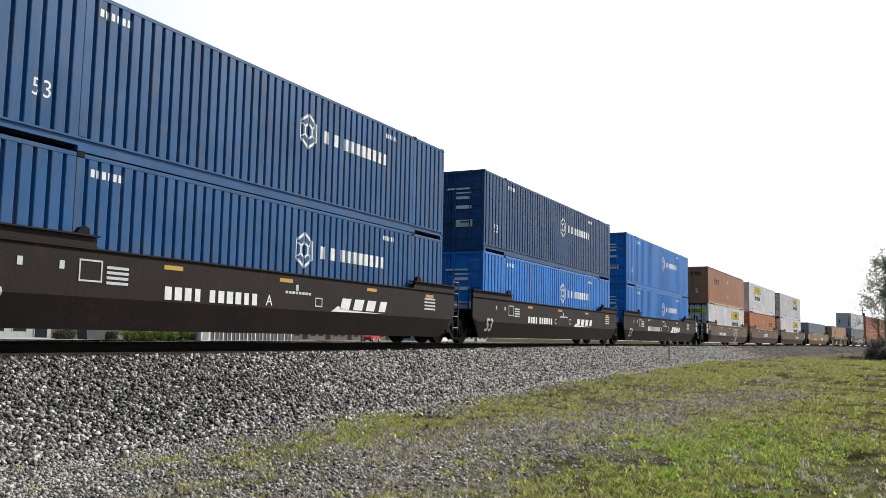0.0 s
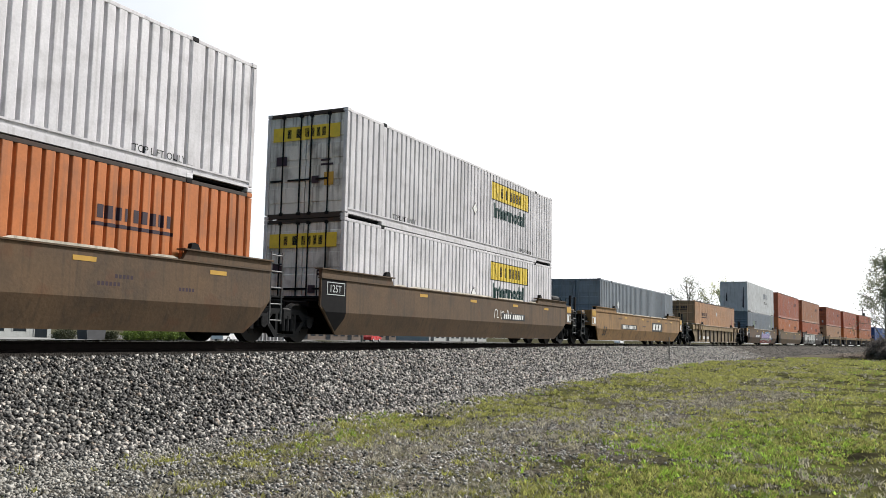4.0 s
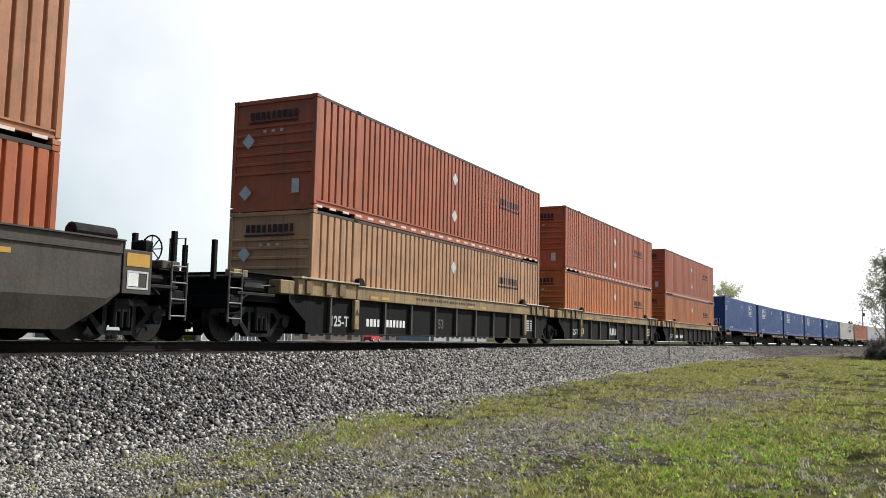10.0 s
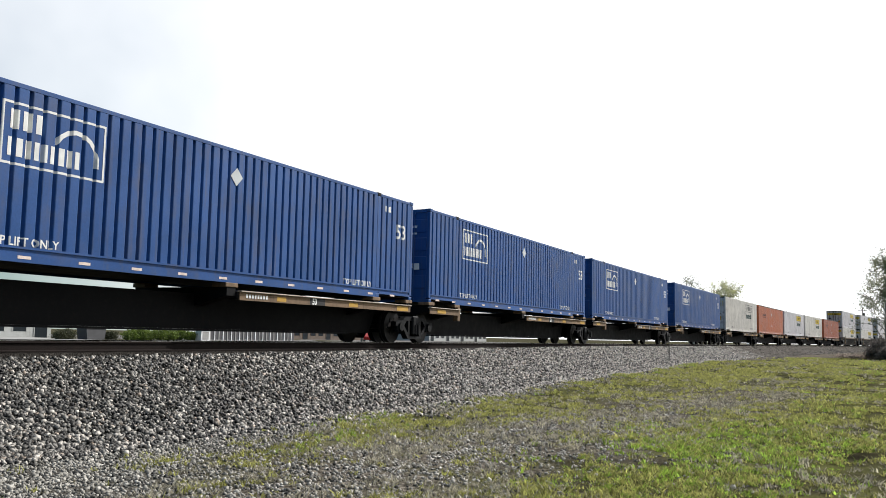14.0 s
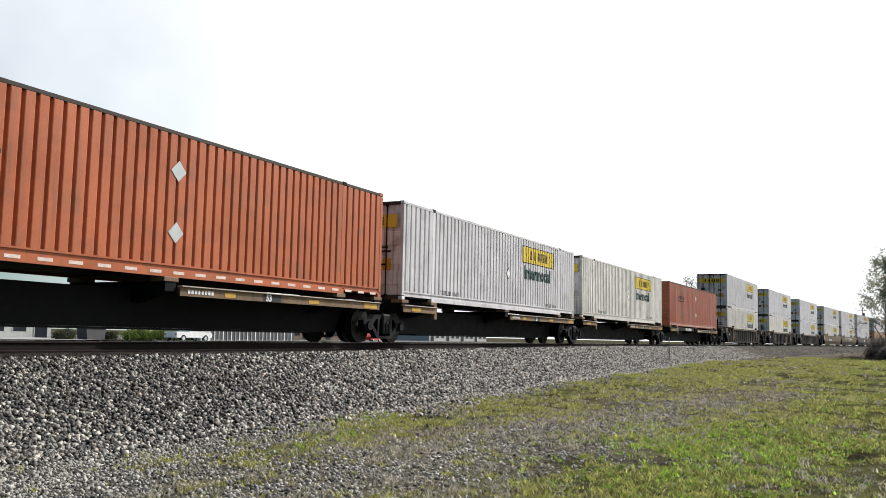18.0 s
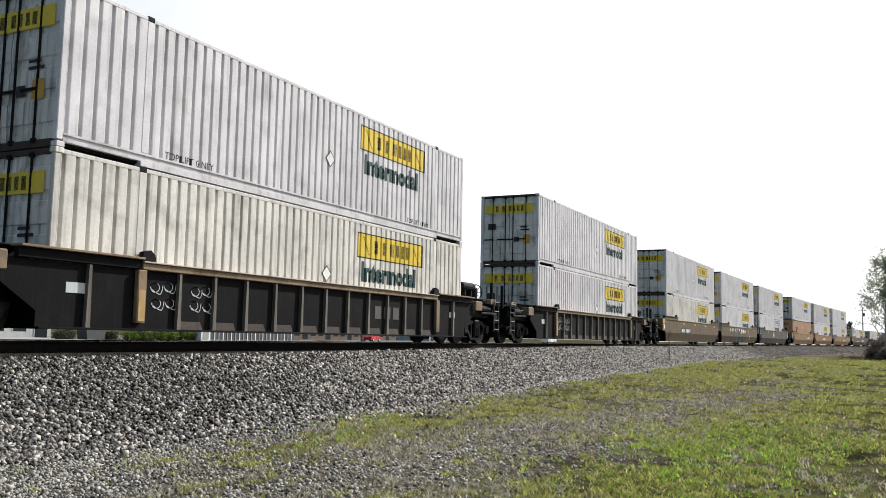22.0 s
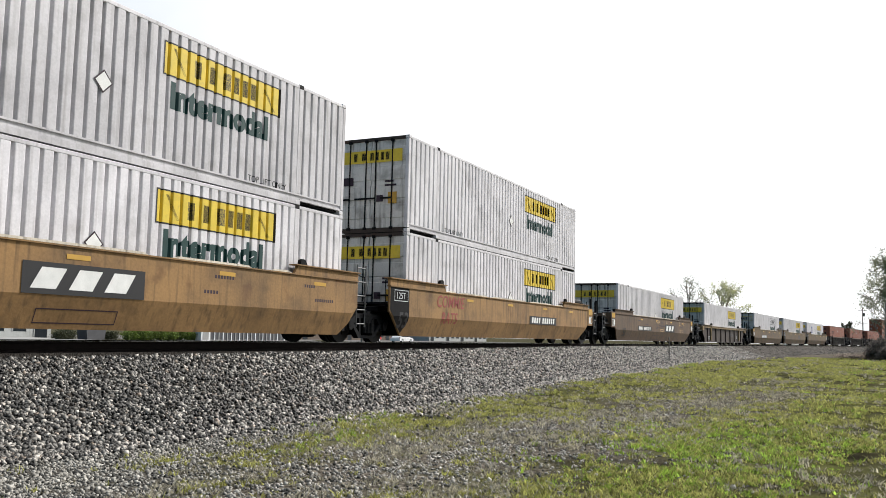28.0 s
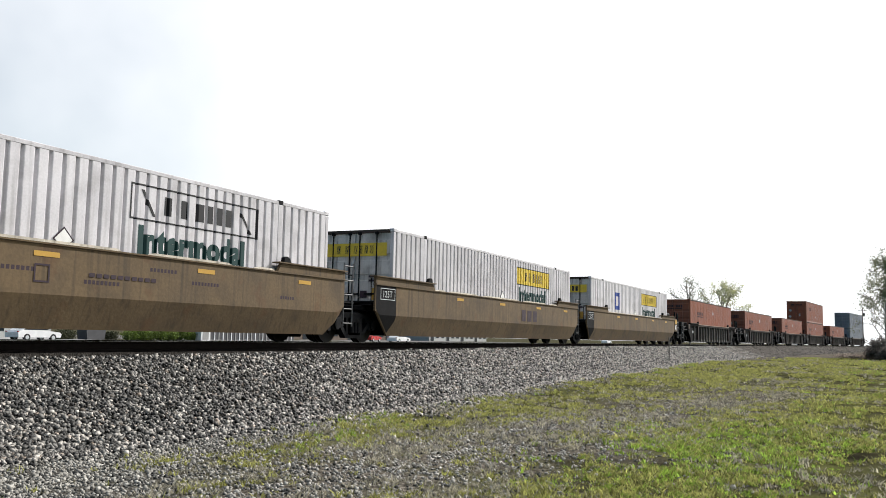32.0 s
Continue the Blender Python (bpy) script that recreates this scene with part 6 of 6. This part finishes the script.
def grass(name, label, count, material, seed, dry, lush=False):
    """Blades that stand in small tufts of ten."""
    rng = np.random.default_rng(seed)
    count //= 10
    u = rng.uniform(0, 1, count)
    x = np.where(u > 0.12, 5.5 + 75 * ((u - 0.12) / 0.88) ** 2.3, 5.5 - 10 * u / 0.12)
    y = rng.uniform(-3.5, 10.0, count)
    edge, worn = verge(x, y)
    patch = 0.28 * value_noise(x, y, 1.8, 11 + 5 * dry) + 0.32 * value_noise(x, y, 0.5, 12 + 5 * dry) + 0.4 * value_noise(x, y, 0.18 + 0.008 * np.maximum(x, 0), 13 + 5 * dry)
    fringe = np.exp(-((edge + 0.45) / 0.5) ** 2) * np.clip((x - 8) / 5, 0, 1) * np.clip((value_noise(x, y, 0.9, 14) - 0.25) * 3, 0, 1)
    left = np.clip((edge + 3.5) / 3.0, 0, 1) * np.clip((13 - x) / 4, 0, 1)
    want = np.clip(0.3 - edge / 1.2, 0.03, 1) * np.clip((patch - 0.44) * 7, 0.04, 1) * (1 - 0.86 * worn) * (1 - 0.6 * left)
    want = np.maximum(want * (1 + 0.3 * np.clip((x - 22) / 25, 0, 1)), 0.9 * fringe * np.clip((patch - 0.38) * 6, 0, 1))
    want = np.maximum(want, 0.35 * np.clip((14 - x) / 4, 0, 1) * np.clip(1.6 - np.abs(edge), 0, 1) * np.clip((patch - 0.5) * 8, 0, 1))
    if dry:
        want = np.clip(0.5 - edge / 1.0, 0.03, 0.9) * np.clip((patch - 0.46) * 7, 0.04, 1) * np.clip(0.35 + 0.5 * worn, 0, 1)
    if lush:             # bright clumps on the damp side of the worn band
        want = np.exp(-((x - 13.6) / 3.4) ** 2 - ((y - 1.9) / 1.3) ** 2) * np.clip((patch - 0.30) * 4, 0.1, 1) + 0.55 * fringe * np.clip((patch - 0.45) * 6, 0, 1) + 0.25 * np.clip((2.5 - y) / 2, 0, 1) * np.clip((patch - 0.5) * 6, 0, 1)
    keep = rng.uniform(0, 1, count) < want
    tall = np.repeat(rng.uniform(0.5, 1.7, keep.sum()) * (1 + 0.5 * patch[keep]), 10)
    x, y = np.repeat(x[keep], 10), np.repeat(y[keep], 10)
    n = len(x)
    x, y = x + rng.normal(0, 0.035, n), y + rng.normal(0, 0.035, n)
    z = ground_z(x, y) - 0.004
    h = rng.uniform(0.014, 0.040, n) * tall * (1 + 0.012 * np.abs(x))
    ang, lean = rng.uniform(0, 2 * math.pi, n), rng.uniform(0.3, 1.8, n)
    w = rng.uniform(0.003, 0.007, n) * (1 + 0.06 * np.abs(x))
    dx, dy = np.cos(ang), np.sin(ang)
    rows = []
    for t, k in ((0, 1.0), (0.55, 0.75), (1.0, 0.06)):
        cx, cy, cz = x + dx * lean * h * t * t, y + dy * lean * h * t * t, z + h * t
        rows += [np.stack([cx - dy * w * k, cy + dx * w * k, cz], -1), np.stack([cx + dy * w * k, cy - dx * w * k, cz], -1)]
    v = np.stack(rows, 1).reshape(-1, 3)
    quads = np.array([(0, 1, 3, 2), (2, 3, 5, 4)])
    f = (quads[None] + 6 * np.arange(n)[:, None, None]).reshape(-1, 4)
    tagged(new(name, poly_mesh(name, v, f, material)), label, "grass", kind="stuff")


grass("grass", "short patchy green grass on the verge", 900000, M["blade"], 21, False)
grass("dry_grass", "dry straw-coloured grass among the green", 600000, M["dry_blade"], 22, True)

M["wall_post"] = mat("galvanised_post", (0.10, 0.095, 0.09), 0.6, var=0.2, scale=5)
grass("grass", "bright lime-green lush grass clumps", 900000, M["lush"], 23, False, True)

# ---- marker post beside the ballast ----
post = thing("marker_post", "thin dark steel post beside the ballast", "post")
px, py = 47.0, 9.75
pz = float(max(ground_z(px, py), bed_z(*track_lat(px, py), px, py))) - 0.05
part("stake", Geo().box(px - 0.025, px + 0.025, py - 0.025, py + 0.025, pz, pz + 1.25, 0.006), M["wall_post"], post)
part("stake_cap", Geo().box(px - 0.035, px + 0.035, py - 0.035, py + 0.035, pz + 1.252, pz + 1.29, 0.008), M["wall_post"], post)

# ---- trees ----
M["bark"] = mat("grey_bark", (0.21, 0.185, 0.165), 0.9, var=0.35, scale=5.0, bump=0.8, grain=30)
M["leaf"] = mat("young_leaf", (0.36, 0.38, 0.20), 0.7, var=0.2, scale=1.0, island=0.45, thin=0.7)
M["leaf_pale"] = mat("pale_young_leaf", (0.23, 0.245, 0.15), 0.7, var=0.2, scale=1.0, island=0.5, thin=0.35)
M["leaf_dark"] = mat("dull_leaf", (0.06, 0.065, 0.035), 0.7, var=0.2, scale=1.0, island=0.4, thin=0.3)
M["leaf_dry"] = mat("dry_shrub_leaf", (0.20, 0.175, 0.155), 0.8, var=0.2, scale=1.0, island=0.4, thin=0.4)
M["leaf_brown"] = mat("brown_dead_leaf", (0.27, 0.225, 0.19), 0.9, var=0.25, scale=1.0, island=0.45, thin=0.45)
M["leaf_hedge"] = mat("hedge_leaf", (0.12, 0.17, 0.035), 0.7, var=0.25, scale=1.0, island=0.45, thin=0.4)


def leaves(points, rng, size, each, spread):
    p = np.repeat(np.array(points, float), each, 0)
    p = p + rng.normal(0, spread, p.shape)
    n = len(p)
    a = rng.normal(size=(n, 3))
    a /= np.linalg.norm(a, axis=1, keepdims=True)
    b = np.cross(a, rng.normal(size=(n, 3)))
    b /= np.linalg.norm(b, axis=1, keepdims=True)
    s = (size * rng.uniform(0.6, 1.4, n))[:, None]
    v = np.stack([p - a * s, p + b * s * 0.55, p + a * s, p - b * s * 0.55], 1).reshape(-1, 3)
    return v, np.arange(4 * n).reshape(-1, 4)


def tree(x, y, height, spread, seed, label, leaf, each=5, leaf_size=0.12, low=0.25, trunk=0.16, sides=3, bare=0.0):
    rng = np.random.default_rng(seed)
    z = float(ground_z(x, y)) - 0.1
    t = thing("tree", label, "tree")
    t.location = (x, y, z)
    tips = []
    sticks = []

    def grow(p, d, length, r, depth):
        pts = [p]
        for k in range(3):
            d = (d + Vector(rng.normal(0, 0.16, 3)) + Vector((0, 0, 0.06))).normalized()
            pts.append(pts[-1] + d * length / 3)
        sticks.append((depth, pts, [r, r * 0.85, r * 0.7, r * 0.5]))
        if depth >= sides:
            tips.extend([tuple(q) for q in pts[1:]])
            return
        if depth >= sides - 1:
            tips.append(tuple(pts[-1]))
        for k in range(int(rng.integers(3, 5))):
            side = Vector(rng.normal(0, 1, 3))
            side = (side - d * side.dot(d)).normalized()
            at = pts[1] + (pts[3] - pts[1]) * float(rng.uniform(0.1, 1.0))
            grow(at, (d * float(rng.uniform(0.5, 0.9)) + side * 0.75 * spread).normalized(), length * float(rng.uniform(0.55, 0.75)), r * 0.5, depth + 1)

    trunk_pts = [Vector((0, 0, 0)), Vector((0.05, 0.02, height * low)), Vector((0.02, 0.1, height * 0.45)), Vector((0.1, 0.05, height * 0.7))]
    part("trunk", Geo().tube(trunk_pts, [trunk, trunk * 0.8, trunk * 0.6, trunk * 0.3], 9), M["bark"], t)
    for k in range(9):
        f = low + (0.70 - low) * k / 8
        a = k * 2.4 + float(rng.uniform(-0.4, 0.4))
        d = Vector((math.cos(a) * spread, math.sin(a) * spread, 0.9)).normalized()
        at = trunk_pts[1] + (trunk_pts[3] - trunk_pts[1]) * ((f - low) / (0.70 - low))
        grow(at, d, height * 0.3 * (1.15 - 0.5 * k / 8), trunk * 0.4, 1)
    g = {}
    for depth, pts, rad in sticks:
        g.setdefault(depth, Geo()).tube(pts, rad, 5 if depth < 2 else 3)
    for depth, geo in g.items():
        part("limbs" if depth == 1 else "twigs", geo, M["bark"], t)["kind"] = "stuff"
    tips = [p for p in tips if rng.uniform() > bare]
    v, f = leaves(tips, rng, leaf_size, each, 0.16 * height / 8)
    crown = new("crown", poly_mesh("crown", v, f, leaf))
    crown.parent = t
    crown["kind"] = "stuff"
    return t


tree(83.0, -1.55, 9.3, 0.42, 5, "young tree with thin pale limbs and fresh grey-green leaves", M["leaf_pale"], 26, 0.07, 0.15, 0.16, 3)
tree(84.0, -0.95, 7.6, 1.1, 8, "bare spreading tree with pale twigs and few leaves", M["leaf_pale"], 5, 0.07, 0.10, 0.10, 3, 0.2)
tree(87.0, -2.3, 9.0, 0.5, 25, "leafy tree beside the bend", M["leaf_pale"], 16, 0.07, 0.12, 0.14, 3)
tree(155.0, 28.6, 12.6, 0.5, 9, "spring tree with sparse leaves behind the track", M["leaf_pale"], 5, 0.11, 0.3, 0.2, 3, 0.4)
tree(158.0, 23.4, 12.2, 0.5, 14, "spring tree with thin yellow-green leaves behind the track", M["leaf"], 9, 0.12, 0.3, 0.2, 3, 0.1)
tree(250.0, 6.3, 7.6, 0.9, 31, "small round dark green tree far behind the track", M["leaf_dark"], 30, 0.16, 0.2, 0.16, 2)
tree(95.0, 58.0, 10.0, 0.7, 15, "small green tree beyond the track", M["leaf_dark"], 4, 0.16, 0.3, 0.18, 3)


pole = thing("utility_pole", "grey wooden utility pole with a crossarm far behind the track", "utility pole")
part("pole", Geo().tube([(250.0, 2.6, -1.3), (250.0, 2.6, 9.9)], [0.17, 0.11], 8), M["bark"], pole)
part("crossarm", Geo().box(249.94, 250.06, 1.5, 3.7, 9.1, 9.24, 0.01), M["bark"], pole)
part("transformer", Geo().tube([(250.0, 2.25, 7.6), (250.0, 2.25, 8.5)], 0.26, 10), M["wall_post"], pole, "grey steel drum")


def bush(x, y, w, d, h, seed, label, leaf, name="shrub"):
    """A low clump: stems with many small leaves."""
    rng = np.random.default_rng(seed)
    z = float(ground_z(x, y)) - 0.03
    b = thing(name, label, "shrub")
    b.location = (x, y, z)
    g, pts = Geo(), []
    for k in range(26):
        a, r = rng.uniform(0, 2 * math.pi), rng.uniform(0, 1) ** 0.5
        q = Vector((math.cos(a) * r * w / 2, math.sin(a) * r * d / 2, h * float(rng.uniform(0.55, 1.0)) * (1 - 0.35 * r)))
        g.tube([(q.x * 0.4, q.y * 0.4, 0), (q.x * 0.8, q.y * 0.8, q.z * 0.6), q], [0.02, 0.014, 0.006], 4)
        pts += [q * float(f) for f in (1.0, 0.85, 0.7, 0.5)]
    part("stems", g, M["bark"], b)["kind"] = "stuff"
    v, f = leaves([tuple(p) for p in pts], rng, 0.09, 26, 0.07 + 0.09 * h)
    v[:, 2] = np.maximum(v[:, 2], 0.0)
    c = new("foliage", poly_mesh("foliage", v, f, leaf))
    c.parent = b
    c["kind"] = "stuff"


for k, (bx, by, bw, bh) in enumerate(((84.2, -0.5, 2.2, 2.0), (86.5, -1.2, 3.0, 2.6), (82.6, -1.0, 1.6, 1.2))):
    bush(bx, by, bw, 2.0, bh, 40 + k, "dark tangled shrub at the foot of the tree", M["leaf_dry"])

for k, (bx, by, bw, bh) in enumerate(((88.0, 0.9, 3.0, 0.3), (93.0, 2.4, 4.0, 0.25), (84.6, -0.1, 1.8, 0.8))):
    bush(bx, by, bw, 2.4, bh, 50 + k, "low brown dry brush on the bank", M["leaf_brown"], "dry_brush")

# ---- beyond the track: road, buildings, hedge, vehicles ----
M["asphalt"] = mat("pale_asphalt", (0.17, 0.17, 0.165), 0.9, spec=0.05, var=0.2, scale=0.6, grain=30, bump=0.3)
M["wall_pale"] = mat("pale_metal_cladding", (0.38, 0.39, 0.38), 0.6, var=0.12, scale=0.7, dirt=GRIME, dirt_amount=0.2, streak=True)
M["wall_grey"] = mat("grey_block_wall", (0.34, 0.34, 0.33), 0.8, var=0.15, scale=0.8)
M["wall_brown"] = mat("brown_brick_wall", (0.13, 0.10, 0.08), 0.85, var=0.25, scale=0.8)
M["roof_dark"] = mat("dark_roof", (0.07, 0.07, 0.075), 0.7, var=0.2, scale=1.0)
M["glass"] = mat("dark_window_glass", (0.02, 0.025, 0.03), 0.08, var=0.05, scale=2.0)
M["car_white"] = mat("white_car_paint", (0.78, 0.78, 0.78), 0.25, var=0.04, scale=2.0)
M["car_red"] = mat("red_car_paint", (0.45, 0.02, 0.02), 0.25, var=0.05, scale=2.0)
M["rubber"] = mat("black_rubber", (0.02, 0.02, 0.02), 0.9, var=0.2, scale=6.0)
M["lamp_red"] = mat("red_lamp_lens", (0.4, 0.02, 0.02), 0.2, var=0.05, scale=5.0)
ROAD_Y, ROAD_Z = 70.0, -0.96
road = tagged(new("road", poly_mesh("road", np.array([(x, y, ROAD_Z + 0.03) for x in (-1500, -200, 0, 100, 200, 300, 1500) for y in (66.0, 70.0, 74.0)]), np.array([(i * 3 + j, i * 3 + 3 + j, i * 3 + 4 + j, i * 3 + 1 + j) for i in range(6) for j in range(2)]), M["asphalt"])), "pale asphalt road beyond the track", "road", kind="structure")

M["concrete"] = mat("pale_concrete", (0.27, 0.27, 0.26), 0.9, var=0.15, scale=0.4, grain=20, dirt=(0.16, 0.15, 0.13), dirt_amount=0.4)
M["dark_lot"] = mat("dark_worn_asphalt", (0.085, 0.08, 0.075), 0.9, var=0.25, scale=0.3, grain=20)


def lot(name, x0, x1, y0, y1, label, material):
    xs, ys = np.linspace(x0, x1, 24), np.linspace(y0, y1, 16)
    tagged(grid_mesh(name, xs, ys, lambda x, y: ground_z(x, y) + 0.05, material), label, "pavement", kind="structure")


lot("pavement", 20.0, 76.0, 74.5, 130.0, "pale concrete yard beyond the road", M["concrete"])
lot("pavement", 86.0, 210.0, 74.5, 150.0, "dark worn asphalt yard beyond the road", M["dark_lot"])


def vehicle(paint, label, pickup=False):
    """A car or a pickup that points along +x; the origin is on the ground under its middle."""
    v = thing("pickup_truck" if pickup else "car", label, "vehicle", "vehicles on the road")
    m = M[paint]
    if pickup:
        low = [(-2.8, 0.45), (2.75, 0.45), (2.85, 0.75), (2.7, 1.02), (1.25, 1.1), (-2.8, 1.1)]
        cab = [(-0.75, 1.102), (1.35, 1.102), (0.65, 1.78), (-0.65, 1.8)]
    else:
        low = [(-2.25, 0.32), (2.2, 0.32), (2.3, 0.6), (2.1, 0.78), (1.0, 0.9), (-2.1, 0.93), (-2.3, 0.75)]
        cab = [(-1.9, 0.922), (1.05, 0.902), (0.35, 1.40), (-1.1, 1.43)]
    part("body", Geo().prism(low, "y", -0.88, 0.88), m, v)
    c = part("cabin", Geo().loft([[(x, y * k, z) for x, z in cab] for y, k in ((-0.8, 1), (0.8, 1))]), m, v)
    inset = [(x * 0.9 + 0.02, 1.16 + (z - cab[0][1]) * 0.7 if pickup else 0.98 + (z - 0.91) * 0.72) for x, z in cab]
    for s in (-1, 1):
        part("side_window", Geo().prism(inset, "y", min(s * 0.802, s * 0.82), max(s * 0.802, s * 0.82)), M["glass"], c)
    part("windscreen", Geo().add([(cab[1][0] - 0.02, -0.7, cab[1][1] + 0.05), (cab[1][0] - 0.02, 0.7, cab[1][1] + 0.05), (cab[2][0] + 0.06, 0.66, cab[2][1] - 0.05), (cab[2][0] + 0.06, -0.66, cab[2][1] - 0.05)], [(0, 1, 2, 3)]), M["glass"], c)
    wb, r = (1.75, 0.38) if pickup else (1.38, 0.32)
    for x in (-wb, wb):
        for s in (-1, 1):
            w = part("wheel", lambda: Geo().disc(0, -0.11, 0.11, 0, r, 18), M["rubber"], v, key=("car_wheel", r))
            w.location = (x, s * 0.8, r)
            part("rim", lambda: Geo().disc(0, -0.118, 0.118, 0, r * 0.58, 12), M["sticker"], w, key=("car_rim", r))
    for s in (-1, 1):
        part("tail_lamp", Geo().box(low[0][0] - 0.02, low[0][0] + 0.05, s * 0.75 - 0.1, s * 0.75 + 0.1, 0.72, 0.86), M["lamp_red"], v)
        part("headlamp", Geo().box(low[1][0] - 0.02, low[1][0] + 0.06, s * 0.68 - 0.14, s * 0.68 + 0.14, 0.58, 0.7), M["sticker"], v)
    return v


# (paint, pickup, second, x at that second); all drive along +x at 30 m/s
TRAFFIC = [("car_white", False, 3.5, 67.0), ("car_white", True, 18.0, 75.0), ("car_white", False, 29.0, 154.0), ("car_white", False, 32.0, 55.0), ("car_white", False, 31.0, 93.0), ("car_white", False, 2.0, 198.0)]
driven = []
for paint, pickup, at, x in TRAFFIC:
    driven.append((vehicle(paint, "white pickup truck driving on the road" if pickup else "white car driving on the road", pickup), at, x))
parked = vehicle("car_red", "red car parked beyond the road")
parked.matrix_world = pose(131, 78, float(ground_z(131, 78)) + 0.08, 0, 0, 8)


def building(x0, x1, y0, y1, h, label, wall, bays, roof_h=0.4, name="building"):
    """A low building: walls, roof, door and a row of windows towards the track."""
    b = thing(name, label, "building")
    z = float(min(ground_z(x, y) for x in (x0, x1) for y in (y0, y1))) - 0.05
    part("wall", Geo().box(x0, x1, y0, y1, z, z + h), wall, b)
    part("roof", Geo().prism([(y0 - 0.4, z + h), (y1 + 0.4, z + h), ((y0 + y1) / 2, z + h + roof_h)], "x", x0 - 0.4, x1 + 0.4), M["roof_dark"], b)
    step = (x1 - x0) / bays
    for i in range(bays):
        x = x0 + step * (i + 0.5)
        w = part("window" if i % 3 else "door", Geo().box(x - step * 0.3, x + step * 0.3, y0 - 0.03, y0 + 0.02, z + (0.9 if i % 3 else 0.08), z + 2.1), M["glass"], b)
        part("frame", Geo().box(x - step * 0.34, x - step * 0.3, y0 - 0.06, y0 + 0.02, z + (0.86 if i % 3 else 0.05), z + 2.16).box(x + step * 0.3, x + step * 0.34, y0 - 0.06, y0 + 0.02, z + (0.86 if i % 3 else 0.05), z + 2.16), wall, w)
    return b


building(58, 80, 96, 108, 3.0, "low pale metal building beyond the road", M["wall_pale"], 7)
building(130, 186, 104, 116, 2.9, "long low brown building with a dark roof", M["wall_brown"], 20)
building(196, 232, 100, 112, 2.8, "low pale storefront beyond the road", M["wall_pale"], 12)
shed = thing("utility_cabinet", "white metal utility cabinet on the grass", "cabinet")
sz = float(ground_z(88.2, 78.0)) - 0.03
part("body", Geo().box(87.4, 89.1, 77.4, 78.4, sz, sz + 1.35, 0.03), M["car_white"], shed)
part("lid", Geo().box(87.3, 89.2, 77.3, 78.5, sz + 1.352, sz + 1.42, 0.02), M["car_white"], shed)
part("panel", Geo().box(87.7, 88.8, 77.37, 77.398, sz + 0.2, sz + 1.2), M["wall_grey"], shed)
dark_box = thing("dumpster", "dark steel refuse container on the concrete yard", "dumpster")
dz = float(ground_z(74.0, 82.0)) + 0.05
part("body", Geo().prism([(72.7, dz), (75.2, dz), (75.4, dz + 1.3), (72.5, dz + 1.3)], "y", 81.2, 82.8), M["roof_dark"], dark_box)
part("lid", Geo().box(72.4, 75.5, 81.1, 82.9, dz + 1.302, dz + 1.36, 0.02), M["rubber"], dark_box)
for k in range(7):
    bush(77.3 + 1.6 * k, 79.0 + 0.15 * (k % 3), 2.6, 1.8, 1.5 + 0.15 * (k % 2), 60 + k, "bright green clipped hedge bush beyond the road", M["leaf_hedge"], "hedge_bush")
for k, x in enumerate((69.6, 70.6, 77.0)):
    bush(x, 82.0, 1.8, 1.5, 1.2, 80 + k, "dark round shrub beyond the road", M["leaf_dark"])
fence = thing("fence", "row of pale posts and dark panels beyond the road", "fence")
for k in range(22):
    x = 95.5 + k * 0.9
    part("fence_post", lambda: Geo().box(-0.09, 0.09, -0.09, 0.09, 0, 1.9, 0.015), M["car_white"] if k % 2 else M["wall_grey"], fence, key=("fence_post", k % 2)).location = (x, 83.0, float(ground_z(x, 83.0)) - 0.05)
    part("fence_panel", lambda: Geo().box(0.1, 0.8, -0.02, 0.02, 0.15, 1.7), M["roof_dark"], fence, key=("fence_panel",)).location = (x, 83.0, float(ground_z(x, 83.0)))


# ---- everything that moves ----
def motions():
    for ob, where, z, flip in moving:
        shift = Matrix.Identity(4) if ob.name.startswith(("well_car", "spine_car")) else CENTRE
        walk(ob, [(t, train_pose(where - d, z, flip) @ shift) for t, d in RUN])
    for ob, at, x in driven:
        walk(ob, [(t, pose(x + 30.0 * (t - at), ROAD_Y - 1.8, ROAD_Z + 0.032)) for t in (0.0, 16.0, 32.0)])
    # the wheels turn backwards about their axles as the train runs towards -x; alike wheelsets share one set of keys
    turn = -radians(88)
    spin = {}
    for w, k in wheelsets:
        if k not in spin:
            walk(w, [(i / FPS, Matrix.Translation((k, 0, WHEEL)) @ Matrix.Rotation(turn * i, 4, "Y")) for i in range(int(32 * FPS) + 1)])
            spin[k] = w.animation_data
        else:
            w.rotation_mode = "QUATERNION"
            w.animation_data_create()
            w.animation_data.action = spin[k].action
            w.animation_data.action_slot = spin[k].action_slot


motions()
